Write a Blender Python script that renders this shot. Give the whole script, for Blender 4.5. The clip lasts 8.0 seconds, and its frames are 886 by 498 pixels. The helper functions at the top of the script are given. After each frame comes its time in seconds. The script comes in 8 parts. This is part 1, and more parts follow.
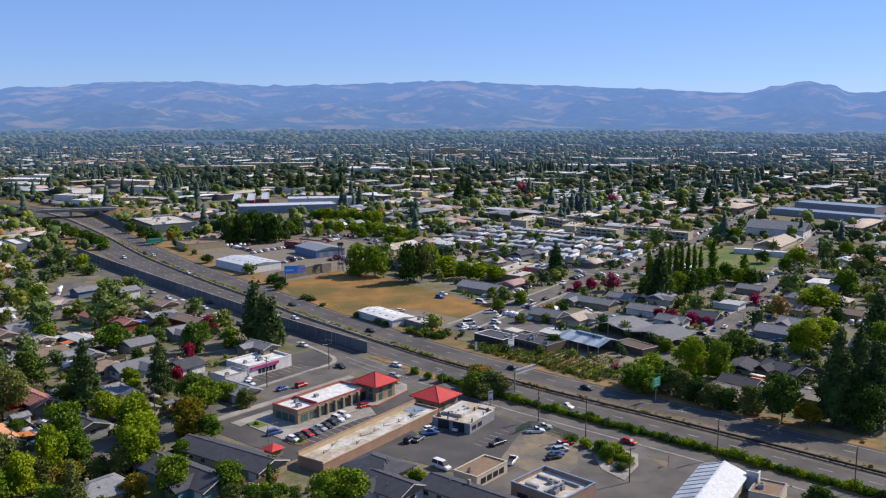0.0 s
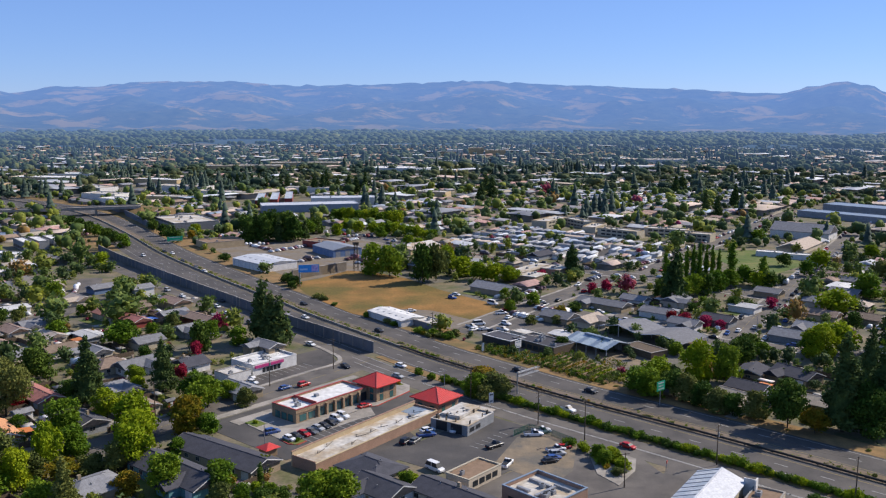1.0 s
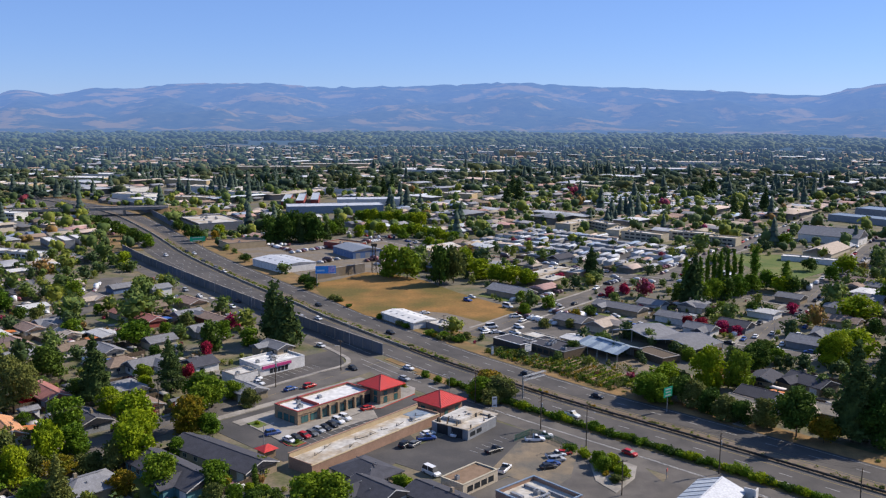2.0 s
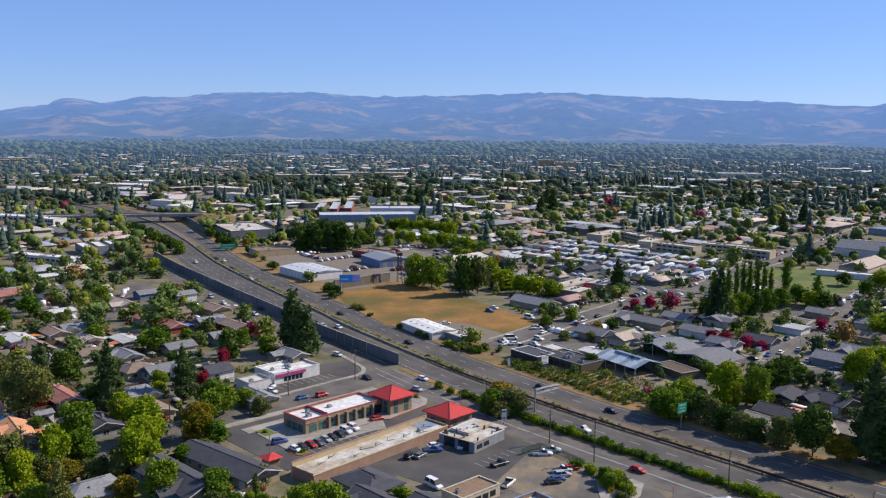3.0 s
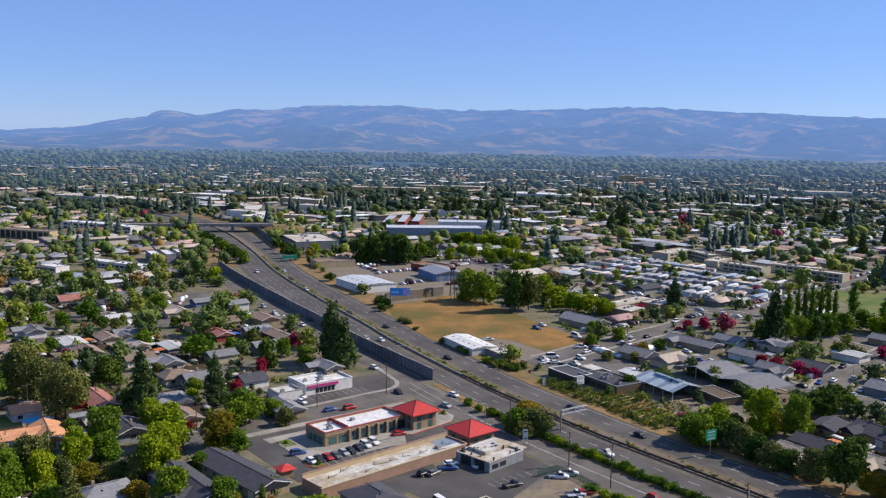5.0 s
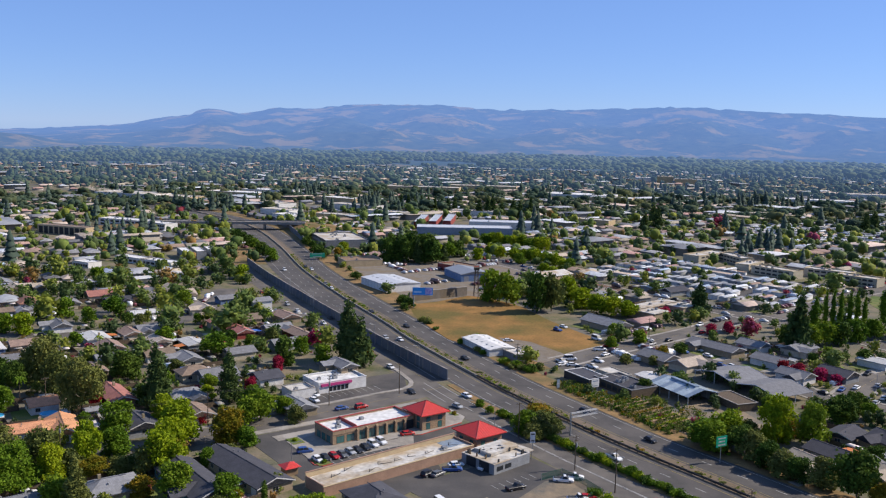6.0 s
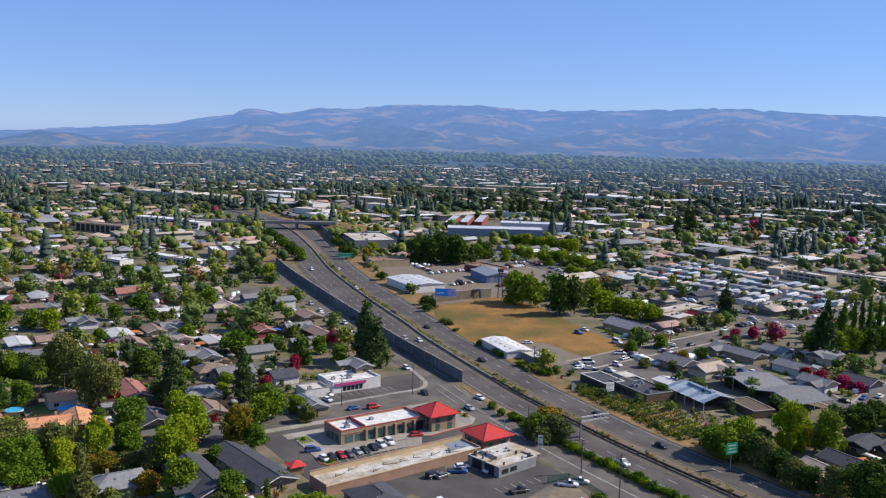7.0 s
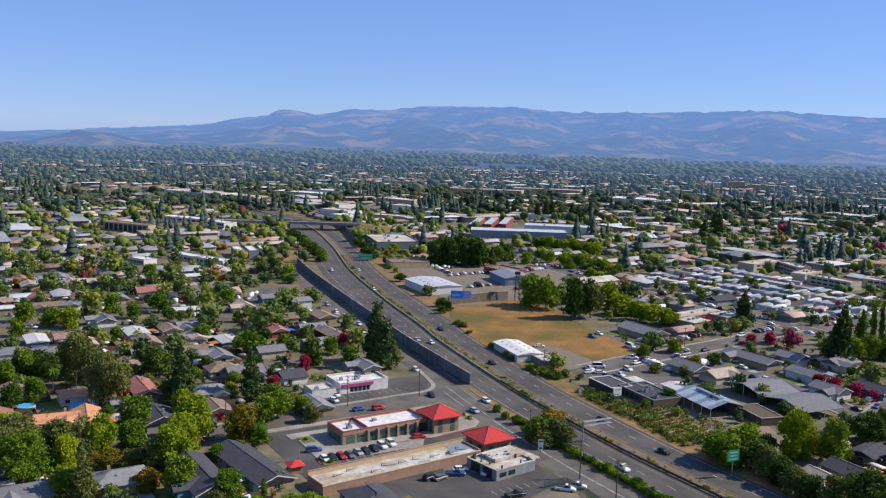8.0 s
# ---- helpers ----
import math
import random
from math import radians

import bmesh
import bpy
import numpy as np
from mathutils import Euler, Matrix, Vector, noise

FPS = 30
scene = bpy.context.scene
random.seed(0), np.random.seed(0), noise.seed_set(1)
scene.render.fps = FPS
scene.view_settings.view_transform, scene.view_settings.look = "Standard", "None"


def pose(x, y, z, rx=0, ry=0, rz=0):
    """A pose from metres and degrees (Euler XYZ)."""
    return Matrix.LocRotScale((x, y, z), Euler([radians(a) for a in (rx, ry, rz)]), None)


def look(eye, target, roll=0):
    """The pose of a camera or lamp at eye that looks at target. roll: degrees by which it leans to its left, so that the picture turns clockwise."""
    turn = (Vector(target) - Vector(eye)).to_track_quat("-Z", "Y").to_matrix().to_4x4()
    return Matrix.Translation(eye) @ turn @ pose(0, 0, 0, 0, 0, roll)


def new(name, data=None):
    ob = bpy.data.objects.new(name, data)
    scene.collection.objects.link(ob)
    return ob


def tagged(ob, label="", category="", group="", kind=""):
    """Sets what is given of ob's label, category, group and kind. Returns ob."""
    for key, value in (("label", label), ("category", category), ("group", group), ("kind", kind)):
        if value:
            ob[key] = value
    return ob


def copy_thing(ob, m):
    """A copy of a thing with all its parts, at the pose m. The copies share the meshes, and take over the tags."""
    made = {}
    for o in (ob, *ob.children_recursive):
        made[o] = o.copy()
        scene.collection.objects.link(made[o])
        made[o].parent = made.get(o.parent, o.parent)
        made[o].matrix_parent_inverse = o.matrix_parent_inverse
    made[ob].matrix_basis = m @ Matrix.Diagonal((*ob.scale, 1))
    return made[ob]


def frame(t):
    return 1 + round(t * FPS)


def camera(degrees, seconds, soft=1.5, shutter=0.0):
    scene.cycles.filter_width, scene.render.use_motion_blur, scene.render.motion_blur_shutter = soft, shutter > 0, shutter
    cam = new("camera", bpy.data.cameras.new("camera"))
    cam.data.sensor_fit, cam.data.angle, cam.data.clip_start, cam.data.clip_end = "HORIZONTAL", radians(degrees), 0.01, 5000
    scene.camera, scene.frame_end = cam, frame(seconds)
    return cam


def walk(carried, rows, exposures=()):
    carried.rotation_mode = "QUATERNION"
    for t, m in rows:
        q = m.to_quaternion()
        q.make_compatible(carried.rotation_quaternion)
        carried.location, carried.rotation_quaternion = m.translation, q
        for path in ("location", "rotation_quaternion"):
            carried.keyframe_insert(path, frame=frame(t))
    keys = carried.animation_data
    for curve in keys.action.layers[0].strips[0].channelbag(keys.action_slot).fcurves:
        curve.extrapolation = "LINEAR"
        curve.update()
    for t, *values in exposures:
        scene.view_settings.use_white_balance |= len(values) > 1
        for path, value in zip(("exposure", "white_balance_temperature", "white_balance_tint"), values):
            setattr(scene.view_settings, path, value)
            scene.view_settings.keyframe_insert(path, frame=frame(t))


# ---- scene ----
cam = camera(52.0, 8.0, 1.2)
PATH = [
    (0, (15.208, 1.059, 91.969), (15.298, 3.032, 91.658), 0.1),
    (0.5, (19.98, 1.895, 91.72), (20.034, 3.871, 91.409), 0.2),
    (1, (24.708, 2.633, 91.755), (24.727, 4.609, 91.444), 0.2),
    (1.5, (29.383, 3.452, 91.695), (29.366, 5.428, 91.384), 0.2),
    (3, (43.411, 6.689, 91.865), (43.259, 8.663, 91.577), 0.5),
    (3.5, (48.0, 7.57, 92.122), (47.8, 9.541, 91.846), 0.6),
    (4, (52.577, 8.639, 92.234), (52.329, 10.606, 91.97), 0.7),
    (4.5, (57.09, 9.75, 92.33), (56.794, 11.711, 92.069), 0.8),
    (6, (70.579, 12.991, 93.034), (70.149, 14.926, 92.77), 1.2),
    (6.5, (75.021, 14.133, 93.255), (74.548, 16.058, 92.991), 1.3),
    (7, (79.454, 15.157, 93.589), (78.937, 17.071, 93.324), 1.4),
    (7.5, (84.059, 16.143, 93.924), (83.501, 18.045, 93.658), 1.5),
    (8, (88.486, 16.933, 94.414), (87.898, 18.826, 94.15), 1.6),
]
walk(cam, [(t, look(eye, target, roll)) for t, eye, target, roll in PATH], [(0, 0.35), (8, 0.35)])

# ---- world and sun ----
SUN_ELEV, SUN_AZ = 38.0, 65.0          # degrees; azimuth from +y towards +x
world = bpy.data.worlds.new("world")
scene.world = world
world.use_nodes = True
wn = world.node_tree
sky = wn.nodes.new("ShaderNodeTexSky")
sky.sky_type, sky.sun_disc = "NISHITA", False
sky.sun_elevation, sky.sun_rotation = radians(SUN_ELEV), radians(SUN_AZ)
sky.altitude, sky.air_density, sky.dust_density, sky.ozone_density = 50, 0.75, 0.0, 3.5
tint = wn.nodes.new("ShaderNodeMix")
tint.data_type, tint.blend_type = "RGBA", "MULTIPLY"
tint.inputs[0].default_value, tint.inputs[7].default_value = 1.0, (0.82, 0.93, 1.3, 1.0)
wn.links.new(sky.outputs[0], tint.inputs[6])
veil = wn.nodes.new("ShaderNodeMix")       # summer haze evens the sky's blue
veil.data_type = "RGBA"
veil.inputs[0].default_value, veil.inputs[7].default_value = 0.45, (2.45, 4.4, 9.0, 1.0)
wn.links.new(tint.outputs[2], veil.inputs[6])
wn.links.new(veil.outputs[2], wn.nodes["Background"].inputs[0])
wn.nodes["Background"].inputs[1].default_value = 0.079
sun_data = bpy.data.lights.new("sun", "SUN")
sun_data.energy, sun_data.angle, sun_data.color = 5.0, radians(0.53), (1.0, 0.905, 0.8)
sun = new("sun", sun_data)
sa, se = radians(SUN_AZ), radians(SUN_ELEV)
SUN_DIR = Vector((math.sin(sa) * math.cos(se), math.cos(sa) * math.cos(se), math.sin(se)))
sun.matrix_world = look(SUN_DIR * 200, (0, 0, 0))

# ---- materials ----
MATS = {}


def mat(name, c1, c2=None, scale=1.0, rough=0.85, bump=0.0, metal=0.0, rnd=0.0, fine=0.0, island=0.0, spec=0.3, c3=None, big=0.05, thin=0.0):
    """A node material: two colours mixed by world noise, a slow third colour, fine grain, random value per object or island."""
    if name in MATS:
        return MATS[name]
    m = bpy.data.materials.new(name)
    m.use_nodes = True
    t = m.node_tree
    b = t.nodes["Principled BSDF"]
    b.inputs["Roughness"].default_value = rough
    b.inputs["Metallic"].default_value = metal
    b.inputs["Specular IOR Level"].default_value = spec
    c2 = c2 or tuple(v * 0.8 for v in c1)
    c1, c2, c3 = (c and tuple(v * (0.74 + 0.2 * max(c)) for v in c) for c in (c1, c2, c3))
    geo = t.nodes.new("ShaderNodeNewGeometry")

    def noise_at(s, detail=4.0):
        n = t.nodes.new("ShaderNodeTexNoise")
        n.inputs["Scale"].default_value, n.inputs["Detail"].default_value = s, detail
        t.links.new(geo.outputs["Position"], n.inputs["Vector"])
        return n

    def ramp(src, lo, hi):
        r = t.nodes.new("ShaderNodeMapRange")
        r.inputs["From Min"].default_value, r.inputs["From Max"].default_value = lo, hi
        t.links.new(src, r.inputs["Value"])
        return r.outputs[0]

    def mix(fac, a, c, mode="MIX"):
        x = t.nodes.new("ShaderNodeMix")
        x.data_type, x.blend_type = "RGBA", mode
        for sock, v in ((x.inputs[0], fac), (x.inputs[6], a), (x.inputs[7], c)):
            if isinstance(v, (tuple, float, int)):
                sock.default_value = (*v, 1.0) if isinstance(v, tuple) else v
            else:
                t.links.new(v, sock)
        return x.outputs[2]

    n1 = noise_at(scale)
    col = mix(ramp(n1.outputs[0], 0.35, 0.65), c1, c2)
    if c3:
        col = mix(ramp(noise_at(big).outputs[0], 0.45, 0.62), col, c3)
    if rnd or island:
        hsv = t.nodes.new("ShaderNodeHueSaturation")
        if rnd:
            src = t.nodes.new("ShaderNodeObjectInfo").outputs["Random"]
        else:
            src = geo.outputs["Random Per Island"]
        amt = rnd or island
        r1 = t.nodes.new("ShaderNodeMapRange")
        r1.inputs["To Min"].default_value, r1.inputs["To Max"].default_value = 1 - amt, 1 + amt
        t.links.new(src, r1.inputs["Value"])
        t.links.new(r1.outputs[0], hsv.inputs["Value"])
        r2 = t.nodes.new("ShaderNodeMapRange")
        r2.inputs["To Min"].default_value, r2.inputs["To Max"].default_value = 0.5 + amt * 0.07, 0.5 - amt * 0.07
        t.links.new(src, r2.inputs["Value"])
        t.links.new(r2.outputs[0], hsv.inputs["Hue"])
        t.links.new(col, hsv.inputs["Color"])
        col = hsv.outputs[0]
    if fine:
        n2 = noise_at(fine, 2.0)
        g = t.nodes.new("ShaderNodeMapRange")
        g.inputs["From Min"].default_value, g.inputs["From Max"].default_value = 0.3, 0.7
        g.inputs["To Min"].default_value, g.inputs["To Max"].default_value = 0.8, 1.14
        t.links.new(n2.outputs[0], g.inputs["Value"])
        comb = t.nodes.new("ShaderNodeCombineColor")
        for i in range(3):
            t.links.new(g.outputs[0], comb.inputs[i])
        col = mix(1.0, col, comb.outputs[0], "MULTIPLY")
    if bump:
        bp = t.nodes.new("ShaderNodeBump")
        bp.inputs["Strength"].default_value, bp.inputs["Distance"].default_value = bump, 0.1
        t.links.new((n2 if fine else n1).outputs[0], bp.inputs["Height"])
        t.links.new(bp.outputs[0], b.inputs["Normal"])
    t.links.new(col, b.inputs["Base Color"])
    if thin:                           # leaves let light through
        tr = t.nodes.new("ShaderNodeBsdfTranslucent")
        t.links.new(col, tr.inputs["Color"])
        ms = t.nodes.new("ShaderNodeMixShader")
        ms.inputs[0].default_value = thin
        t.links.new(b.outputs[0], ms.inputs[1])
        t.links.new(tr.outputs[0], ms.inputs[2])
        t.links.new(ms.outputs[0], t.nodes["Material Output"].inputs["Surface"])
    MATS[name] = m
    return m


ASPHALT = mat("asphalt", (0.1, 0.091, 0.083), (0.076, 0.07, 0.065), 0.25, 0.9, 0.15, fine=6.0, c3=(0.125, 0.112, 0.1), big=0.06)
ASPHALT_NEW = mat("asphalt_sealed", (0.088, 0.082, 0.077), (0.07, 0.066, 0.063), 0.2, 0.85, 0.1, fine=5.0, c3=(0.115, 0.105, 0.095), big=0.1)
ASPHALT_STREET = mat("asphalt_street", (0.145, 0.128, 0.112), (0.105, 0.095, 0.085), 0.2, 0.9, 0.15, fine=5.0, c3=(0.175, 0.155, 0.133), big=0.08)
CONCRETE = mat("concrete", (0.34, 0.305, 0.255), (0.26, 0.235, 0.2), 0.5, 0.85, 0.1, fine=5.0, c3=(0.39, 0.355, 0.31), big=0.15)
DRY_GRASS = mat("dry_grass", (0.35, 0.18, 0.05), (0.22, 0.125, 0.032), 0.07, 1.0, 0.5, fine=0.9, c3=(0.15, 0.115, 0.026), big=0.03)
VERGE = mat("dry_verge", (0.33, 0.2, 0.08), (0.22, 0.14, 0.06), 0.3, 1.0, 0.4, fine=3.0, c3=(0.17, 0.13, 0.05), big=0.06)
LAWN = mat("lawn", (0.12, 0.17, 0.03), (0.2, 0.19, 0.06), 0.2, 1.0, 0.3, fine=3.0, c3=(0.09, 0.14, 0.025), big=0.04)
PAD = mat("pale_gravel", (0.25, 0.215, 0.175), (0.19, 0.165, 0.135), 0.35, 1.0, 0.3, fine=3.0, c3=(0.22, 0.17, 0.11), big=0.1)
GRAVEL = mat("median_gravel", (0.23, 0.175, 0.125), (0.17, 0.135, 0.1), 0.4, 1.0, 0.3, fine=3.0, c3=(0.19, 0.14, 0.085), big=0.08)
DIRT = mat("dirt", (0.3, 0.23, 0.15), (0.21, 0.17, 0.12), 0.25, 1.0, 0.3, fine=3.0, c3=(0.16, 0.145, 0.12), big=0.12)
GROUND = mat("suburb_ground", (0.25, 0.195, 0.125), (0.1, 0.115, 0.04), 0.11, 1.0, 0.3, fine=1.2, c3=(0.165, 0.15, 0.12), big=0.045)
PAINT_WHITE = mat("road_paint", (0.56, 0.55, 0.52), (0.36, 0.35, 0.33), 2.0, 0.8)
PAINT_YELLOW = mat("road_paint_yellow", (0.42, 0.31, 0.1), (0.3, 0.23, 0.09), 2.0, 0.8)
KERB_RED = mat("kerb_red", (0.5, 0.07, 0.05), (0.4, 0.08, 0.06), 1.5, 0.8)
STONE_TAN = mat("stucco_tan", (0.34, 0.24, 0.15), (0.26, 0.18, 0.115), 0.9, 0.9, 0.2, fine=8.0)
STONE_DARK = mat("stone_veneer", (0.44, 0.31, 0.19), (0.3, 0.21, 0.135), 2.5, 0.9, 0.5, fine=9.0)
STUCCO_CREAM = mat("stucco_cream", (0.55, 0.42, 0.25), (0.48, 0.36, 0.21), 0.5, 0.9, 0.1, fine=6.0)
STUCCO_PINK = mat("stucco_pink", (0.4, 0.25, 0.17), (0.34, 0.21, 0.145), 0.4, 0.9, 0.1, fine=6.0)
ROOF_WHITE = mat("roof_white_membrane", (0.74, 0.73, 0.7), (0.62, 0.61, 0.58), 0.35, 0.75, 0.05, fine=0.5, c3=(0.68, 0.66, 0.62), big=0.12)
ROOF_STAINED = mat("roof_stained_membrane", (0.62, 0.59, 0.53), (0.5, 0.47, 0.42), 0.3, 0.85, 0.1, fine=0.9, c3=(0.43, 0.34, 0.23), big=0.13)
ROOF_RED = mat("roof_red_metal", (0.62, 0.05, 0.04), (0.54, 0.055, 0.045), 0.6, 0.45, 0.0, fine=3.0)
RED_TRIM = mat("red_trim", (0.42, 0.07, 0.06), (0.36, 0.07, 0.06), 1.0, 0.6)
MAGENTA = mat("magenta_fascia", (0.5, 0.05, 0.2), (0.42, 0.05, 0.17), 1.0, 0.6)
WHITE_WALL = mat("white_wall", (0.72, 0.7, 0.66), (0.62, 0.6, 0.57), 0.6, 0.8, 0.05, fine=5.0, rnd=0.06)
METAL_WHITE = mat("white_sheet_metal", (0.6, 0.61, 0.62), (0.52, 0.53, 0.55), 0.6, 0.5, fine=2.0)
METAL_BARN = mat("grey_barn_metal", (0.46, 0.5, 0.53), (0.36, 0.4, 0.44), 0.5, 0.55, fine=2.0, c3=(0.56, 0.58, 0.58), big=0.25)
TARP_BLUE = mat("blue_tarpaulin", (0.06, 0.16, 0.5), (0.05, 0.13, 0.42), 1.5, 0.6, 0.2, fine=3.0)
TARP_ORANGE = mat("orange_canvas", (0.6, 0.2, 0.05), (0.5, 0.16, 0.05), 1.5, 0.7, 0.2, fine=3.0)
METAL_GREY = mat("galvanised_metal", (0.4, 0.41, 0.42), (0.32, 0.33, 0.34), 1.2, 0.5, metal=0.4, fine=6.0)
METAL_DARK = mat("dark_metal", (0.07, 0.065, 0.06), (0.05, 0.05, 0.05), 2.0, 0.6, metal=0.3)
METAL_BLUE = mat("blue_grey_sheet", (0.25, 0.31, 0.38), (0.2, 0.26, 0.33), 0.8, 0.5, fine=3.0)
WOOD_POLE = mat("weathered_wood", (0.16, 0.115, 0.075), (0.1, 0.075, 0.05), 2.0, 0.9, 0.3, fine=9.0)
WOOD_LIGHT = mat("light_wood", (0.4, 0.28, 0.16), (0.3, 0.2, 0.11), 1.5, 0.85, 0.2, fine=8.0, rnd=0.15)
SOUND_WALL = mat("sound_wall_concrete", (0.17, 0.185, 0.215), (0.13, 0.145, 0.17), 0.4, 0.9, 0.15, fine=4.0, c3=(0.2, 0.2, 0.2), big=0.08)
GLASS_TEAL = mat("tinted_glass", (0.06, 0.19, 0.18), (0.04, 0.13, 0.13), 0.5, 0.08, spec=0.8)
GLASS_DARK = mat("window_glass", (0.03, 0.035, 0.04), (0.02, 0.025, 0.03), 0.5, 0.45, spec=0.3)
GREENHOUSE = mat("greenhouse_panel", (0.5, 0.56, 0.58), (0.4, 0.47, 0.5), 0.4, 0.25, fine=2.0)
GREEN_SIGN = mat("green_sign", (0.01, 0.36, 0.2), (0.01, 0.33, 0.18), 1.0, 0.4)
BILL_BLUE = mat("billboard_blue", (0.04, 0.3, 0.75), (0.05, 0.36, 0.8), 0.8, 0.5)
BRICK_ROOF = mat("roof_brown_gravel", (0.3, 0.2, 0.13), (0.24, 0.16, 0.1), 0.6, 0.95, 0.2, fine=5.0)
POOL = mat("pool_water", (0.06, 0.45, 0.75), (0.08, 0.5, 0.78), 1.0, 0.1, spec=0.6)
AWNING_RED = mat("red_canvas", (0.6, 0.03, 0.03), (0.5, 0.03, 0.03), 1.0, 0.7)
RUBBER = mat("tyre_rubber", (0.025, 0.025, 0.025), (0.02, 0.02, 0.02), 2.0, 0.9)

ROOFS = {
    "grey": mat("shingle_grey", (0.243, 0.243, 0.256), (0.192, 0.192, 0.198), 0.7, 0.95, 0.25, rnd=0.22, fine=4.0),
    "dark": mat("shingle_charcoal", (0.085, 0.085, 0.1), (0.068, 0.068, 0.08), 0.6, 0.95, 0.2, rnd=0.15, fine=4.0),
    "brown": mat("shingle_brown", (0.32, 0.23, 0.173), (0.243, 0.173, 0.134), 0.7, 0.95, 0.25, rnd=0.25, fine=4.0),
    "rust": mat("shingle_rust", (0.397, 0.179, 0.134), (0.307, 0.141, 0.109), 0.7, 0.95, 0.25, rnd=0.2, fine=4.0),
    "orange": mat("tile_orange", (0.64, 0.32, 0.16), (0.512, 0.256, 0.128), 0.7, 0.9, 0.3, rnd=0.12, fine=4.0),
    "tan": mat("shingle_tan", (0.474, 0.397, 0.307), (0.384, 0.32, 0.25), 0.7, 0.95, 0.25, rnd=0.2, fine=4.0),
    "white": mat("roof_pale", (0.6, 0.59, 0.57), (0.5, 0.49, 0.47), 0.5, 0.8, 0.1, rnd=0.12, fine=3.0),
}
WALLS = {
    "white": WHITE_WALL,
    "cream": mat("siding_cream", (0.56, 0.49, 0.37), (0.5, 0.43, 0.32), 0.7, 0.85, 0.1, rnd=0.15, fine=5.0),
    "tan": mat("siding_tan", (0.38, 0.3, 0.2), (0.32, 0.25, 0.165), 0.7, 0.85, 0.1, rnd=0.15, fine=5.0),
    "grey": mat("siding_grey", (0.3, 0.31, 0.32), (0.25, 0.26, 0.27), 0.7, 0.85, 0.1, rnd=0.2, fine=5.0),
    "teal": mat("siding_teal", (0.13, 0.3, 0.32), (0.1, 0.25, 0.27), 0.7, 0.85, 0.1, fine=5.0),
    "red": mat("siding_red", (0.3, 0.07, 0.05), (0.24, 0.06, 0.045), 0.7, 0.85, 0.1, rnd=0.1, fine=5.0),
    "blue": mat("siding_blue", (0.16, 0.24, 0.4), (0.13, 0.2, 0.34), 0.7, 0.85, 0.1, rnd=0.1, fine=5.0),
}
LEAF = {
    "green": mat("leaf_green", (0.19, 0.29, 0.018), (0.1, 0.18, 0.014), 0.35, 0.7, rnd=0.25, spec=0.08, fine=2.0, thin=0.25),
    "lime": mat("leaf_yellow_green", (0.33, 0.4, 0.012), (0.19, 0.27, 0.012), 0.35, 0.7, rnd=0.18, spec=0.08, fine=2.0, thin=0.28),
    "olive": mat("leaf_olive", (0.2, 0.222, 0.055), (0.125, 0.148, 0.036), 0.35, 0.8, rnd=0.2, spec=0.08, fine=2.0, thin=0.2),
    "dark": mat("leaf_dark", (0.095, 0.165, 0.022), (0.055, 0.1, 0.016), 0.35, 0.8, rnd=0.2, spec=0.08, fine=2.0, thin=0.2),
    "conifer": mat("needle_dark", (0.1, 0.15, 0.04), (0.055, 0.095, 0.028), 0.5, 0.85, rnd=0.2, spec=0.08, fine=2.0, thin=0.15),
    "autumn": mat("leaf_autumn", (0.38, 0.22, 0.02), (0.2, 0.2, 0.015), 0.35, 0.7, rnd=0.2, spec=0.08, fine=2.0, thin=0.25),
    "crimson": mat("blossom_crimson", (0.46, 0.03, 0.08), (0.28, 0.02, 0.045), 0.6, 0.7, rnd=0.2, spec=0.08, fine=2.0, thin=0.25),
    # blue mixed into this leaf colour stands in for haze
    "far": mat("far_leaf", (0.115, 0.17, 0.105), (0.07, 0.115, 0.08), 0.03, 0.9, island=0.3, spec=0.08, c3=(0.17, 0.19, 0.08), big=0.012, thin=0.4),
}
BARK = mat("bark", (0.13, 0.095, 0.065), (0.085, 0.065, 0.045), 2.0, 0.95, 0.4, fine=8.0)

# ---- mesh helpers ----


def mesh_of(name, verts, faces, material=None, smooth=False):
    me = bpy.data.meshes.new(name)
    me.from_pydata(verts, [], faces)
    if material:
        for m in material if isinstance(material, (list, tuple)) else [material]:
            me.materials.append(m)
    if smooth:
        me.polygons.foreach_set("use_smooth", [True] * len(me.polygons))
    me.update()
    return me


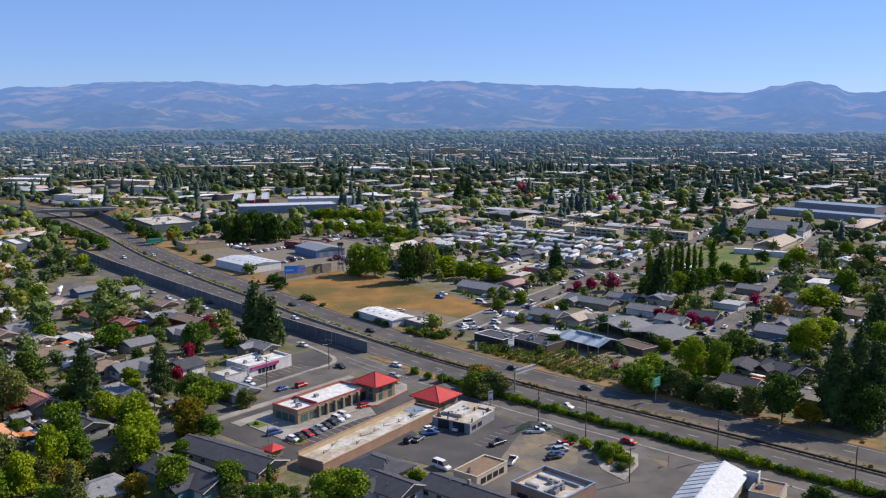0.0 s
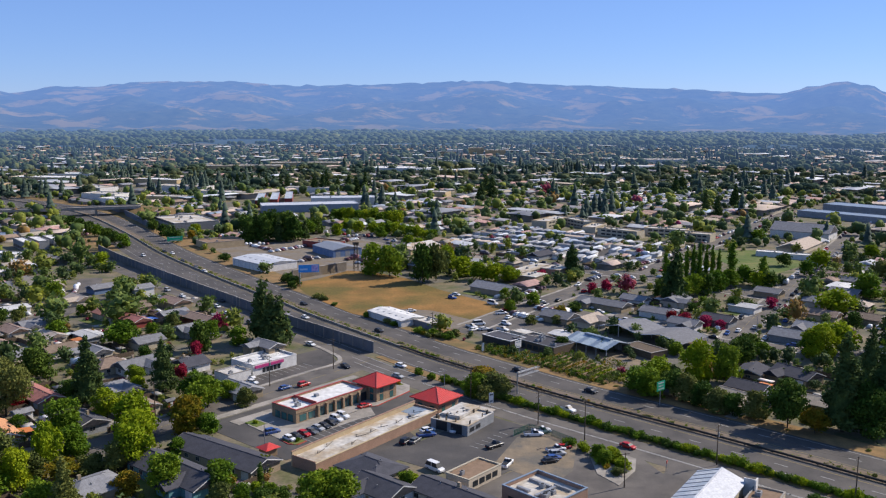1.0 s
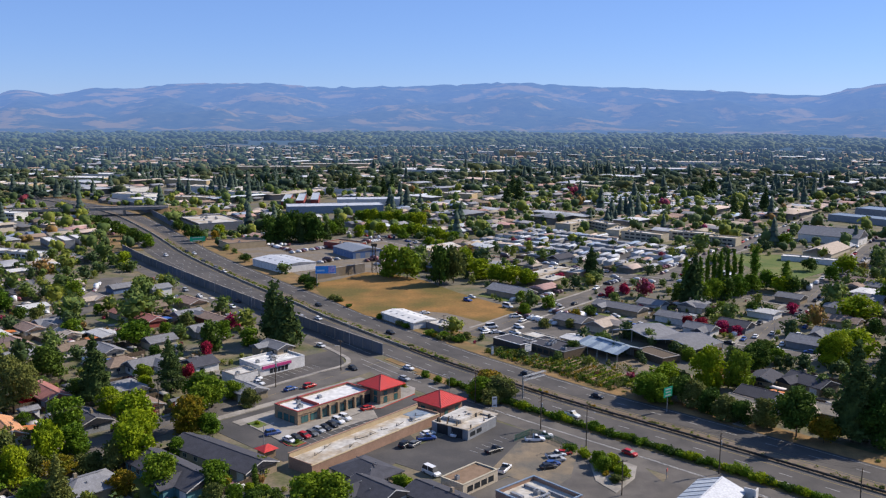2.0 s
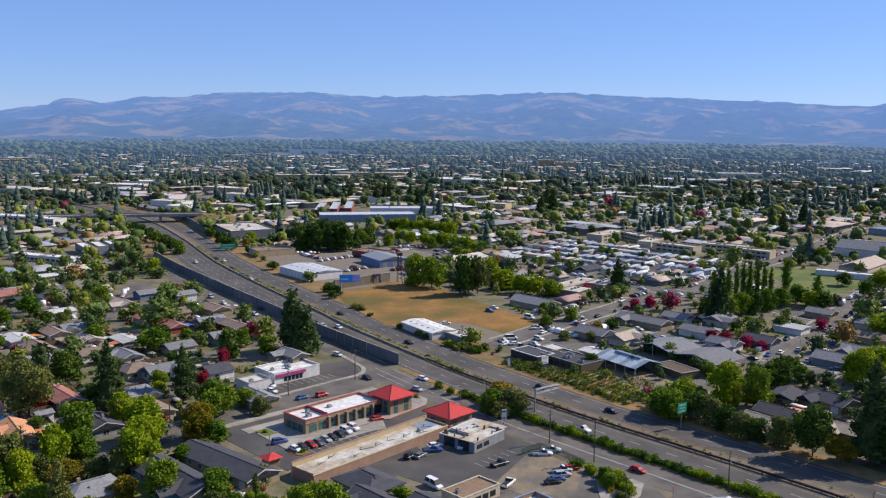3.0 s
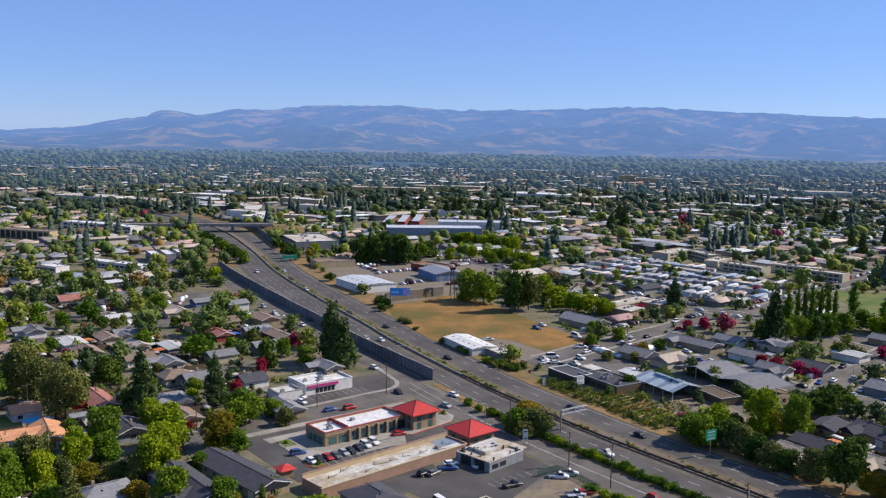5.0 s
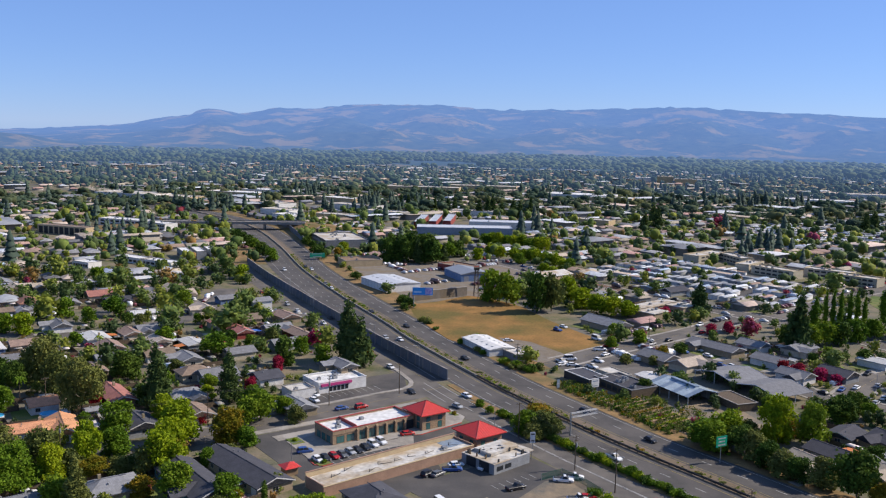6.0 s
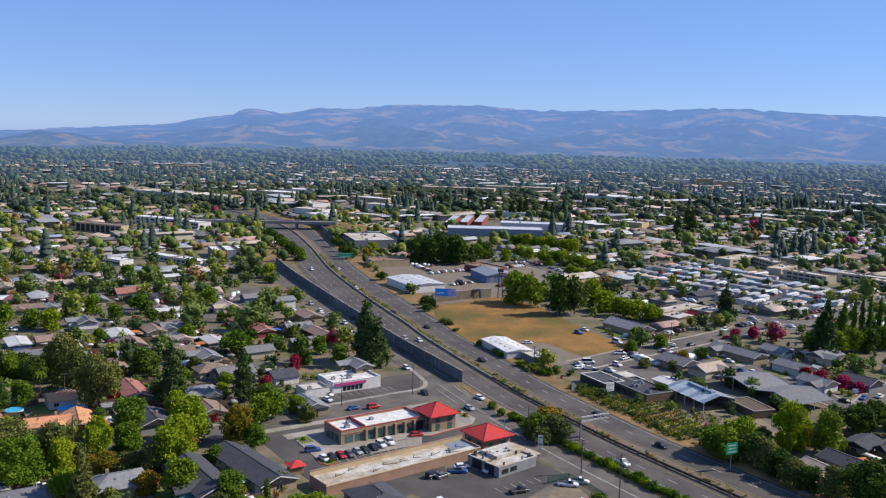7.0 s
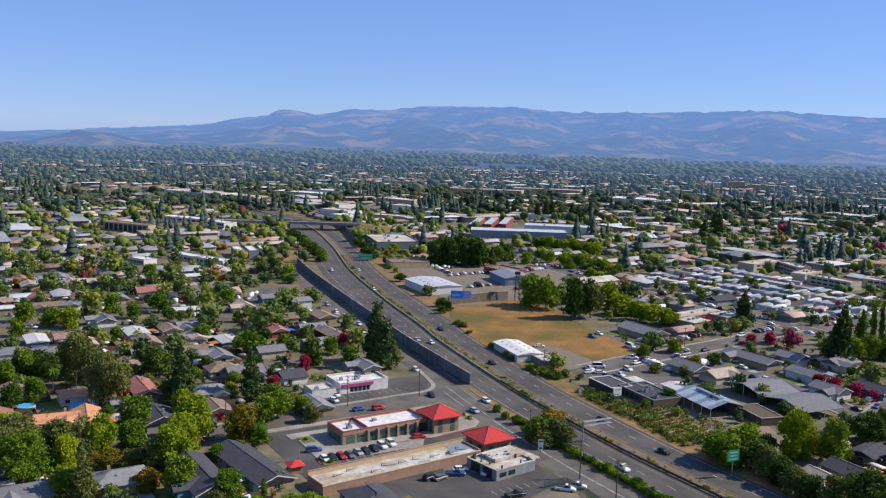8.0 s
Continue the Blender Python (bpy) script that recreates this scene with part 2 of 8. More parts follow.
class Build:
    """Collects boxes, prisms and quads into one mesh."""

    def __init__(self):
        self.v, self.f = [], []

    def add(self, verts, faces):
        n = len(self.v)
        self.v += [tuple(v) for v in verts]
        self.f += [tuple(i + n for i in f) for f in faces]
        return self

    def box(self, x0, y0, z0, x1, y1, z1, taper=0.0):
        t = taper
        return self.add([(x0, y0, z0), (x1, y0, z0), (x1, y1, z0), (x0, y1, z0), (x0 + t, y0 + t, z1), (x1 - t, y0 + t, z1), (x1 - t, y1 - t, z1), (x0 + t, y1 - t, z1)],
                        [(3, 2, 1, 0), (4, 5, 6, 7), (0, 1, 5, 4), (1, 2, 6, 5), (2, 3, 7, 6), (3, 0, 4, 7)])

    def tube(self, p, q, r0, r1=None, n=6):
        r1 = r0 if r1 is None else r1
        p, q = Vector(p), Vector(q)
        m = (q - p).to_track_quat("Z", "Y").to_matrix()
        vs = [p + m @ Vector((r0 * math.cos(a), r0 * math.sin(a), 0)) for a in [2 * math.pi * i / n for i in range(n)]]
        vs += [q + m @ Vector((r1 * math.cos(a), r1 * math.sin(a), 0)) for a in [2 * math.pi * i / n for i in range(n)]]
        fs = [(i, (i + 1) % n, n + (i + 1) % n, n + i) for i in range(n)] + [tuple(range(n - 1, -1, -1)), tuple(range(n, 2 * n))]
        return self.add(vs, fs)

    def mesh(self, name, material, smooth=False):
        return mesh_of(name, self.v, self.f, material, smooth)


def part(name, build, material, parent, label="", at=None, data=None):
    ob = new(name, data or build.mesh(name, material))
    ob.parent = parent
    if at is not None:
        ob.matrix_basis = at
    if label:
        tagged(ob, label)
    return ob


def thing(name, label, category, m, group="", kind=""):
    ob = new(name)
    ob.empty_display_size = 0.5
    ob.matrix_basis = m
    return tagged(ob, label, category, group, kind)


def solid(name, build, material, label, category="", kind="", group="", m=None):
    ob = new(name, build.mesh(name, material))
    if m is not None:
        ob.matrix_basis = m
    return tagged(ob, label, category, group, kind)


def offset_line(pts, d):
    """A polyline moved d metres to the left of its way."""
    out = []
    for i, p in enumerate(pts):
        a, b = Vector(pts[max(i - 1, 0)]), Vector(pts[min(i + 1, len(pts) - 1)])
        w = (b - a).normalized()
        out.append((p[0] - w.y * d, p[1] + w.x * d))
    return out


def smooth_line(pts, step=6.0):
    """Catmull-Rom through pts at about the given step."""
    P = [Vector(p) for p in pts]
    P = [2 * P[0] - P[1]] + P + [2 * P[-1] - P[-2]]
    out = []
    for i in range(1, len(P) - 2):
        n = max(1, int((P[i + 1] - P[i]).length / step))
        for k in range(n):
            t = k / n
            a, b, c, d = P[i - 1], P[i], P[i + 1], P[i + 2]
            q = 0.5 * ((2 * b) + (c - a) * t + (2 * a - 5 * b + 4 * c - d) * t * t + (3 * b - a - 3 * c + d) * t ** 3)
            out.append((q.x, q.y))
    out.append((P[-2].x, P[-2].y))
    return out


def strip(bl, line, d0, d1, z0, z1):
    """A slab along a polyline between two offsets, from z0 up to z1."""
    a, b = offset_line(line, d0), offset_line(line, d1)
    n = len(line)
    vs = [(x, y, z1) for x, y in a] + [(x, y, z1) for x, y in b] + [(x, y, z0) for x, y in a] + [(x, y, z0) for x, y in b]
    s = 1 if d1 > d0 else -1
    fs = []
    for i in range(n - 1):
        fs.append((i, i + 1, n + i + 1, n + i)[::s])
        fs.append((i, 2 * n + i, 2 * n + i + 1, i + 1)[::s])
        fs.append((n + i, n + i + 1, 3 * n + i + 1, 3 * n + i)[::s])
    fs.append((0, n, 3 * n, 2 * n)[::s])
    fs.append((n - 1, 3 * n - 1, 4 * n - 1, 2 * n - 1)[::s])
    return bl.add(vs, fs)


def slab(bl, pts, z0, z1):
    n = len(pts)
    area = sum(pts[i][0] * pts[(i + 1) % n][1] - pts[(i + 1) % n][0] * pts[i][1] for i in range(n))
    pts = pts if area > 0 else pts[::-1]
    bl.add([(x, y, z1) for x, y in pts] + [(x, y, z0) for x, y in pts],
           [tuple(range(n))] + [(i, n + i, n + (i + 1) % n, (i + 1) % n) for i in range(n)])
    return bl


def along(line, s):
    """The point and the way at s metres along a polyline."""
    for i in range(len(line) - 1):
        a, b = Vector(line[i]), Vector(line[i + 1])
        L = (b - a).length
        if s <= L:
            return a + (b - a) * (s / L), (b - a).normalized()
        s -= L
    return Vector(line[-1]), (Vector(line[-1]) - Vector(line[-2])).normalized()


def length(line):
    return sum((Vector(line[i + 1]) - Vector(line[i])).length for i in range(len(line) - 1))


def dashes(bl, line, off, z, dash, gap, width, start=0.0, end=None):
    s, L = start, end or length(line)
    while s + dash < L:
        p, w = along(line, s)
        q, _ = along(line, s + dash)
        n = Vector((-w.y, w.x))
        a, b = p + n * (off - width / 2), p + n * (off + width / 2)
        c, d = q + n * (off + width / 2), q + n * (off - width / 2)
        bl.add([(a.x, a.y, z), (d.x, d.y, z), (c.x, c.y, z), (b.x, b.y, z)], [(0, 1, 2, 3)])
        s += dash + gap


GRID = 48.0                            # degrees, the way of the side streets

# ---- ground, roads, freeway ----
gb = Build()
N = 48
gb.add([(-5200 + 10400 * i / N, -1200 + 6300 * j / N, 0) for j in range(N + 1) for i in range(N + 1)],
       [(j * (N + 1) + i, j * (N + 1) + i + 1, (j + 1) * (N + 1) + i + 1, (j + 1) * (N + 1) + i) for j in range(N) for i in range(N)])
solid("ground", gb, GROUND, "dry valley floor of soil, yards and pale grass", kind="structure")

MEDIAN = smooth_line([(-660, 1015), (-551, 980), (-440, 922), (-355, 856), (-305, 808), (-258, 750), (-198, 655), (-143, 560), (-88, 478), (-49, 424), (-27, 392), (18, 334), (39, 310), (64, 283), (96, 253), (120, 230), (136, 214), (200, 152), (300, 60)])
WALL = smooth_line([(-187.6, 572), (-153, 524), (-106, 464), (-69, 418), (-36, 377), (2, 334)])
i_end = min(range(len(MEDIAN)), key=lambda i: (Vector(MEDIAN[i]) - Vector((16, 346))).length)
NORTH, SOUTH = MEDIAN[:i_end + 1], MEDIAN[i_end:]

fb = Build()
strip(fb, NORTH, -19.5, 18.0, -0.3, 0.05)
strip(fb, SOUTH, -12.6, 17.0, -0.3, 0.05)
freeway = solid("road_freeway", fb, ASPHALT, "worn grey asphalt freeway with two carriageways", kind="structure")
mb = Build()
strip(mb, MEDIAN, -1.0, 4.8, 0.0, 0.09)
solid("median", mb, GRAVEL, "bare tan gravel median with dry weeds", kind="structure")
vb = Build()
strip(vb, SOUTH, 17.0, 25.0, -0.2, 0.1)
strip(vb, NORTH, 18.0, 33.0, -0.2, 0.1)
cut = [p for p in NORTH if 585 < p[1] < 800]
strip(vb, cut, -48.0, -19.5, -0.2, 0.08)
solid("verge_east", vb, VERGE, "dry straw-coloured roadside verge", kind="structure")
sb = Build()
strip(sb, SOUTH[1:5], -15.4, -12.6, -0.2, 0.12)
strip(sb, SOUTH[4:], -17.2, -12.6, -0.2, 0.12)
solid("verge_hedge", sb, VERGE, "bare soil strip under the roadside hedge", kind="structure")
lm = Build()
for off in (-11.2, 15.6):
    dashes(lm, SOUTH, off, 0.062, 5.9, 0.1, 0.16)
for off in (-15.5, 15.8):
    dashes(lm, NORTH, off, 0.062, 5.9, 0.1, 0.16)
for off in (-6.6, 10.7):
    dashes(lm, MEDIAN, off, 0.062, 3.6, 8.6, 0.2)
dashes(lm, NORTH, -10.8, 0.062, 3.6, 8.6, 0.2)
ly = Build()
for off in (-2.6, 5.7):
    dashes(ly, MEDIAN, off, 0.062, 5.9, 0.1, 0.16)
for off, s0, s1 in ((-17.7, 4, 44), (-22.0, 0, 40), (-22.5, 40, 190), (-22.9, 40, 190), (-25.2, 6, 26)):
    dashes(lm, SOUTH, off, 0.085, 5.9, 0.05, 0.2, s0, s1)
tagged(part("lane_marking", lm, PAINT_WHITE, freeway, "white lane dashes and edge lines"), kind="stuff")
tagged(part("edge_line", ly, PAINT_YELLOW, freeway, "faded yellow edge lines"), kind="stuff")

STREETS = {
    "frontage_north": (offset_line(WALL, -6.8), 6.2),
    "frontage_south": (offset_line(SOUTH, -22.8), 5.6),
    "side": ([(2, 325), (-24.4, 291), (-40.4, 271), (-71.4, 233), (-106, 189), (-156, 127)], 6.2),
    "lower": ([(95, 231), (78, 200), (52, 150)], 5.5),
    "main": ([(-90, 720), (-20, 632), (23, 585), (61, 548), (105, 512), (135, 489), (165, 461), (190, 434)], 7.0),
    "avenue": ([(136, 490), (160, 528), (188, 577), (217, 616), (250, 666), (340, 800)], 6.5),
    "field": ([(24, 360), (40, 374), (56, 397), (78, 426), (101, 458), (124, 496)], 6.0),
    "oak": ([(136, 336), (160, 383), (194, 436), (296, 603), (383, 744)], 5.5),
    "cross": ([(106, 402), (126, 368), (137, 350), (155, 343), (190, 331), (260, 305)], 5.0),
    "court": ([(-159, 482), (-147, 440), (-142, 403), (-150, 378), (-164, 362), (-200, 350), (-262, 334)], 6.0),
}
for si, (nm, (pts, half)) in enumerate(STREETS.items()):
    line = smooth_line(pts, 8.0)
    rb = Build()
    strip(rb, line, -half, half, -0.2, 0.02 + 0.005 * si)
    rd = solid("street_" + nm, rb, ASPHALT_STREET, "grey asphalt street with worn patches", kind="structure")
    if nm in ("frontage_south", "lower", "court"):
        continue
    cb = Build()
    dashes(cb, line, 0.12, 0.08, 8.0, 4.0, 0.13)
    tagged(part("centre_line", cb, PAINT_YELLOW, rd, "faded yellow centre line"), kind="stuff")
    if nm not in ("frontage_north", "frontage_south", "lower", "side"):
        kb = Build()
        cut = line[2:]
        strip(kb, cut, half, half + 1.5, -0.2, 0.13 + 0.004 * si)
        strip(kb, cut, -half - 1.5, -half, -0.2, 0.13 + 0.004 * si)
        solid("pavement_" + nm, kb, CONCRETE, "pale concrete pavement with kerb", kind="structure")

# ---- sound wall beside the freeway ----
wall = thing("sound_wall", "blue-grey concrete sound wall along the freeway", "wall", Matrix(), kind="structure")
for i in range(len(WALL) - 1):
    (xa, ya), (xb, yb) = WALL[i], WALL[i + 1]
    L = math.hypot(xb - xa, yb - ya)
    m = Matrix.Translation((xa, ya, 0)) @ Matrix.Rotation(math.atan2(yb - ya, xb - xa), 4, "Z")
    b = Build().box(0.12, -0.15, -0.3, L - 0.12, 0.15, 4.2)
    part("wall_panel", b, SOUND_WALL, wall, at=m)
    b = Build().box(-0.13, -0.26, -0.3, 0.13, 0.26, 4.4).box(0.13, -0.22, 4.2, L - 0.13, 0.22, 4.35)
    part("wall_post", b, CONCRETE, wall, "concrete post with cap rail", at=m)

CUT = smooth_line([(-183, 672), (-239, 770), (-290, 845), (-347, 903)])
cutb = Build()
strip(cutb, CUT, -0.3, 0.3, -0.2, 4.6)
solid("retaining_wall", cutb, SOUND_WALL, "blue-grey concrete retaining wall beyond the bridge", kind="structure")

# ---- hills on the horizon ----
SKYLINE = [(-75, 0.2), (-60, -0.4), (-43, -0.85), (-40, -0.7), (-37, -0.5), (-32.8, -0.25), (-28.4, 0.4), (-26.7, 0.9), (-24.7, 0.64), (-22.7, 1.03), (-20.5, 1.05), (-17.8, 1.36),
           (-13, 1.42), (-8.8, 1.2), (-5, 1.28), (-1.1, 1.42), (2.2, 1.55), (8, 1.3), (13.1, 1.1), (20.4, 0.8), (22.2, 1.2), (23.6, 1.48), (25, 1.25), (26.2, 0.78), (28, 0.85), (45, 1.0), (75, 0.6)]


def skyline(az):
    for (a, ea), (b, eb) in zip(SKYLINE, SKYLINE[1:]):
        if az <= b:
            t = max(0.0, (az - a) / (b - a))
            t = t * t * (3 - 2 * t)
            return ea + (eb - ea) * t
    return SKYLINE[-1][1]


def hill_material(name, cols):
    """Wooded hills and far flats; blue emission, growing with distance, stands in for haze."""
    m = bpy.data.materials.new(name)
    m.use_nodes = True
    t = m.node_tree
    b = t.nodes["Principled BSDF"]
    b.inputs["Roughness"].default_value = 1.0
    b.inputs["Specular IOR Level"].default_value = 0.0
    geo = t.nodes.new("ShaderNodeNewGeometry")

    def rng_map(src, lo, hi, a=0.0, c=1.0):
        r = t.nodes.new("ShaderNodeMapRange")
        for k, v in (("From Min", lo), ("From Max", hi), ("To Min", a), ("To Max", c)):
            r.inputs[k].default_value = v
        t.links.new(src, r.inputs["Value"])
        return r.outputs[0]

    ramps = []
    for s, lo, hi in ((0.0055, 0.52, 0.6), (0.02, 0.35, 0.65)):
        n = t.nodes.new("ShaderNodeTexNoise")
        n.inputs["Scale"].default_value, n.inputs["Detail"].default_value, n.inputs["Roughness"].default_value = s, 7.0, 0.65
        t.links.new(geo.outputs["Position"], n.inputs["Vector"])
        ramps.append(rng_map(n.outputs[0], lo, hi))
    x1, x2 = t.nodes.new("ShaderNodeMix"), t.nodes.new("ShaderNodeMix")
    for x in (x1, x2):
        x.data_type = "RGBA"
    x1.inputs[6].default_value, x1.inputs[7].default_value = (*cols[0], 1), (*cols[1], 1)
    x2.inputs[7].default_value = (*cols[2], 1)
    t.links.new(ramps[1], x1.inputs[0])
    t.links.new(x1.outputs[2], x2.inputs[6])
    t.links.new(ramps[0], x2.inputs[0])
    t.links.new(x2.outputs[2], b.inputs["Base Color"])
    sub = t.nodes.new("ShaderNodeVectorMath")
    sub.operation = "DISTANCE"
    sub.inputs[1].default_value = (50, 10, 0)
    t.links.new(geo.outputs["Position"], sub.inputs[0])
    # distance ramp of the haze colour that the hill surface itself emits
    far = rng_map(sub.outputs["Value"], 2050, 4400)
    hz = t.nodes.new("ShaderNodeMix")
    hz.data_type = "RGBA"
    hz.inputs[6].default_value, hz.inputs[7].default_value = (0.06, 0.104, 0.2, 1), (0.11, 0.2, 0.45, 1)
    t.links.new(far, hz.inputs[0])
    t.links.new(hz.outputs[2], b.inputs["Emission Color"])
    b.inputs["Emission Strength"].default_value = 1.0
    return m


def paint_haze(m, lo, hi, c0, c1):
    """Paints faint haze on far woods as emission, more with distance, as on hills."""
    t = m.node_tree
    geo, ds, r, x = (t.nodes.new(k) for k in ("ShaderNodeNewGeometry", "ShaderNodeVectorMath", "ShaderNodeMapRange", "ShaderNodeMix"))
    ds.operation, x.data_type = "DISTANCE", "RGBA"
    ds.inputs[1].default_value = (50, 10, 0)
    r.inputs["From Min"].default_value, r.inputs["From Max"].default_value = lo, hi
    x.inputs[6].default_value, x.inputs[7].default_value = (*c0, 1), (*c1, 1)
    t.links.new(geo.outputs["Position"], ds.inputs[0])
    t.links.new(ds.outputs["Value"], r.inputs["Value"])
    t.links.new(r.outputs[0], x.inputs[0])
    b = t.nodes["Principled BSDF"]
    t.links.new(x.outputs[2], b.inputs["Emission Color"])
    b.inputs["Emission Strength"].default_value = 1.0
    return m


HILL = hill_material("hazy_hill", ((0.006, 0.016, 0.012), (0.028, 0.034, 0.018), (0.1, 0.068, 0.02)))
hb = []
na, nr = 420, 40
for i in range(na + 1):
    az = -75 + 150 * i / na
    top = max(92 + 4650 * math.tan(radians(skyline(az))), 14)
    foot = 2750 + 750 * min(1, max(0, (az + 45) / 60))
    a = radians(az)
    for j in range(nr + 1):
        r = 2050 + 2600 * j / nr
        x, y = 50 + r * math.sin(a), 10 + r * math.cos(a)
        t = max(0.0, (r - foot) / (4650 - foot))
        rel = noise.fractal(Vector((x * 0.0026, y * 0.0026, 3.1)), 0.9, 2.1, 6)
        z = top * (t ** 1.25 + 0.24 * rel * math.sin(math.pi * min(1, t))) + 7 * abs(noise.noise(Vector((x * 0.02, y * 0.02, 1.0)))) * (1 - t) + 2
        z += 52 * math.exp(-((az + 38.4) / 2.3) ** 2 - ((r - 3250) / 220) ** 2) * (1 + 0.5 * rel)
        if j == nr:
            z = top + 7 * noise.noise(Vector((az * 1.3, 0, 5))) + 6 * noise.noise(Vector((az * 3.1, 2, 5)))
        hb.append((x, y, z if j else -3))
hf = [(i * (nr + 1) + j, i * (nr + 1) + j + 1, (i + 1) * (nr + 1) + j + 1, (i + 1) * (nr + 1) + j) for i in range(na) for j in range(nr)]
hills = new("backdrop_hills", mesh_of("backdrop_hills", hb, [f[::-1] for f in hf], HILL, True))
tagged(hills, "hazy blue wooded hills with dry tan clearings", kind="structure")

# ---- vegetation ----
TAKEN = []                             # x, y, radius of what stands


def leaf_cloud(rng, blobs, n, size, flat=0.5):
    """Small leaf sprays, two to a clump, over the skins of ellipsoids (x, y, z, rx, ry, rz)."""
    vs, fs = [], []
    w = np.array([b[3] * b[5] for b in blobs])
    w = w / w.sum()
    for _ in range(n):
        b = blobs[rng.choices(range(len(blobs)), w)[0]]
        d = Vector((rng.gauss(0, 1), rng.gauss(0, 1), rng.gauss(0.25, 1))).normalized()
        k = rng.uniform(0.78, 1.08)
        p = Vector((b[0] + d.x * b[3] * k, b[1] + d.y * b[4] * k, b[2] + d.z * b[5] * k))
        nrm = (d + Vector((rng.gauss(0, 1), rng.gauss(0, 1), rng.gauss(0, 1))) * flat).normalized()
        m = nrm.to_track_quat("Z", "Y").to_matrix() @ Matrix.Rotation(rng.uniform(0, 6.28), 3, "Z")
        s = size * rng.uniform(0.6, 1.35)
        i = len(vs)
        for e in (-0.45, 0.45):
            o = p + m @ Vector((rng.gauss(0, 0.5) * s, e * s * 1.2, rng.gauss(0, 0.25) * s))
            bend = Matrix.Rotation(rng.uniform(-1.2, 1.2), 3, "X")
            for a, c in ((-0.75, -0.5), (0.8, -0.4), (0.1, 0.95)):
                vs.append(o + m @ (bend @ Vector((a * s * 0.62, c * s * 0.62, rng.uniform(-0.15, 0.15) * s))))
        fs += [(i, i + 1, i + 2), (i + 3, i + 4, i + 5)]
    return vs, fs


def core(blobs, k, rng, seg=8, rings=5):
    """Uneven inner masses that fill a crown."""
    vs, fs = [], []
    for b in blobs:
        i0 = len(vs)
        vs.append((b[0], b[1], b[2] - b[5] * k))
        for r in range(1, rings):
            th = math.pi * r / rings
            for s in range(seg):
                a = 2 * math.pi * s / seg
                q = k * rng.uniform(0.8, 1.15)
                vs.append((b[0] + b[3] * q * math.sin(th) * math.cos(a), b[1] + b[4] * q * math.sin(th) * math.sin(a), b[2] - b[5] * q * math.cos(th)))
        vs.append((b[0], b[1], b[2] + b[5] * k))
        top = len(vs) - 1
        for s in range(seg):
            fs.append((i0, i0 + 1 + (s + 1) % seg, i0 + 1 + s))
            fs.append((top, top - seg + s, top - seg + (s + 1) % seg))
            for r in range(rings - 2):
                a = i0 + 1 + r * seg
                fs.append((a + s, a + (s + 1) % seg, a + seg + (s + 1) % seg, a + seg + s))
    return vs, fs


def both(a, b):
    n = len(a[0])
    return list(a[0]) + list(b[0]), list(a[1]) + [tuple(i + n for i in f) for f in b[1]]


def broad_blobs(rng, n=9):
    """Crown masses in a unit tree: height 1, radius 1."""
    out = [(0, 0, 0.55, 0.62, 0.62, 0.36), (rng.uniform(-0.2, 0.2), rng.uniform(-0.2, 0.2), 0.84, 0.36, 0.36, 0.16)]
    for i in range(n):
        a = 2 * math.pi * (i + rng.uniform(-0.3, 0.3)) / n
        r = rng.uniform(0.35, 0.68)
        z = rng.choice((0.17, 0.28, 0.4, 0.52, 0.64, 0.77)) + rng.uniform(-0.05, 0.05)
        r *= 1.0 - max(0, z - 0.6) * 1.3
        s = rng.uniform(0.26, 0.42)
        out.append((r * math.cos(a), r * math.sin(a), z, s, s * rng.uniform(0.85, 1.15), s * 0.42))
    for i in range(n // 2 + 1):        # sprays that break the outline
        a, r, s = rng.uniform(0, 6.28), rng.uniform(0.25, 0.95), rng.uniform(0.12, 0.2)
        out.append((r * math.cos(a), r * math.sin(a), 0.98 - 0.5 * r + rng.uniform(-0.08, 0.04), s, s, s * 0.62))
    return out


def trunk_mesh(name, rng, limbs=5, top=0.6, r0=0.05):
    b = Build().tube((0, 0, -0.02), (0.01, 0.01, top * 0.55), r0, r0 * 0.7, 7)
    b.tube((0.01, 0.01, top * 0.55), (0.0, 0.02, top), r0 * 0.7, r0 * 0.35, 6)
    for i in range(limbs):
        a = 2 * math.pi * i / limbs + rng.uniform(-0.4, 0.4)
        z = top * rng.uniform(0.45, 0.8)
        b.tube((0, 0, z), (0.5 * math.cos(a), 0.5 * math.sin(a), z + rng.uniform(0.1, 0.22)), r0 * 0.5, r0 * 0.18, 5)
    return b.mesh(name, BARK)


NEAR_CROWNS, NEAR_TRUNKS = {}, {}
rng = random.Random(11)


def scaled_mesh(name, vf, material):
    return mesh_of(name, [tuple(v) for v in vf[0]], vf[1], material)


def leaf_cloud_unit(rng, blobs, n, size):
    """Leaf clumps in unit space, where z is stretched later; clumps are kept about square for a tree twice as tall as its radius."""
    st = [(b[0], b[1], b[2] * 2, b[3], b[4], b[5] * 2) for b in blobs]
    vs, fs = leaf_cloud(rng, st, n, size)
    return [(v[0], v[1], v[2] / 2) for v in vs], fs


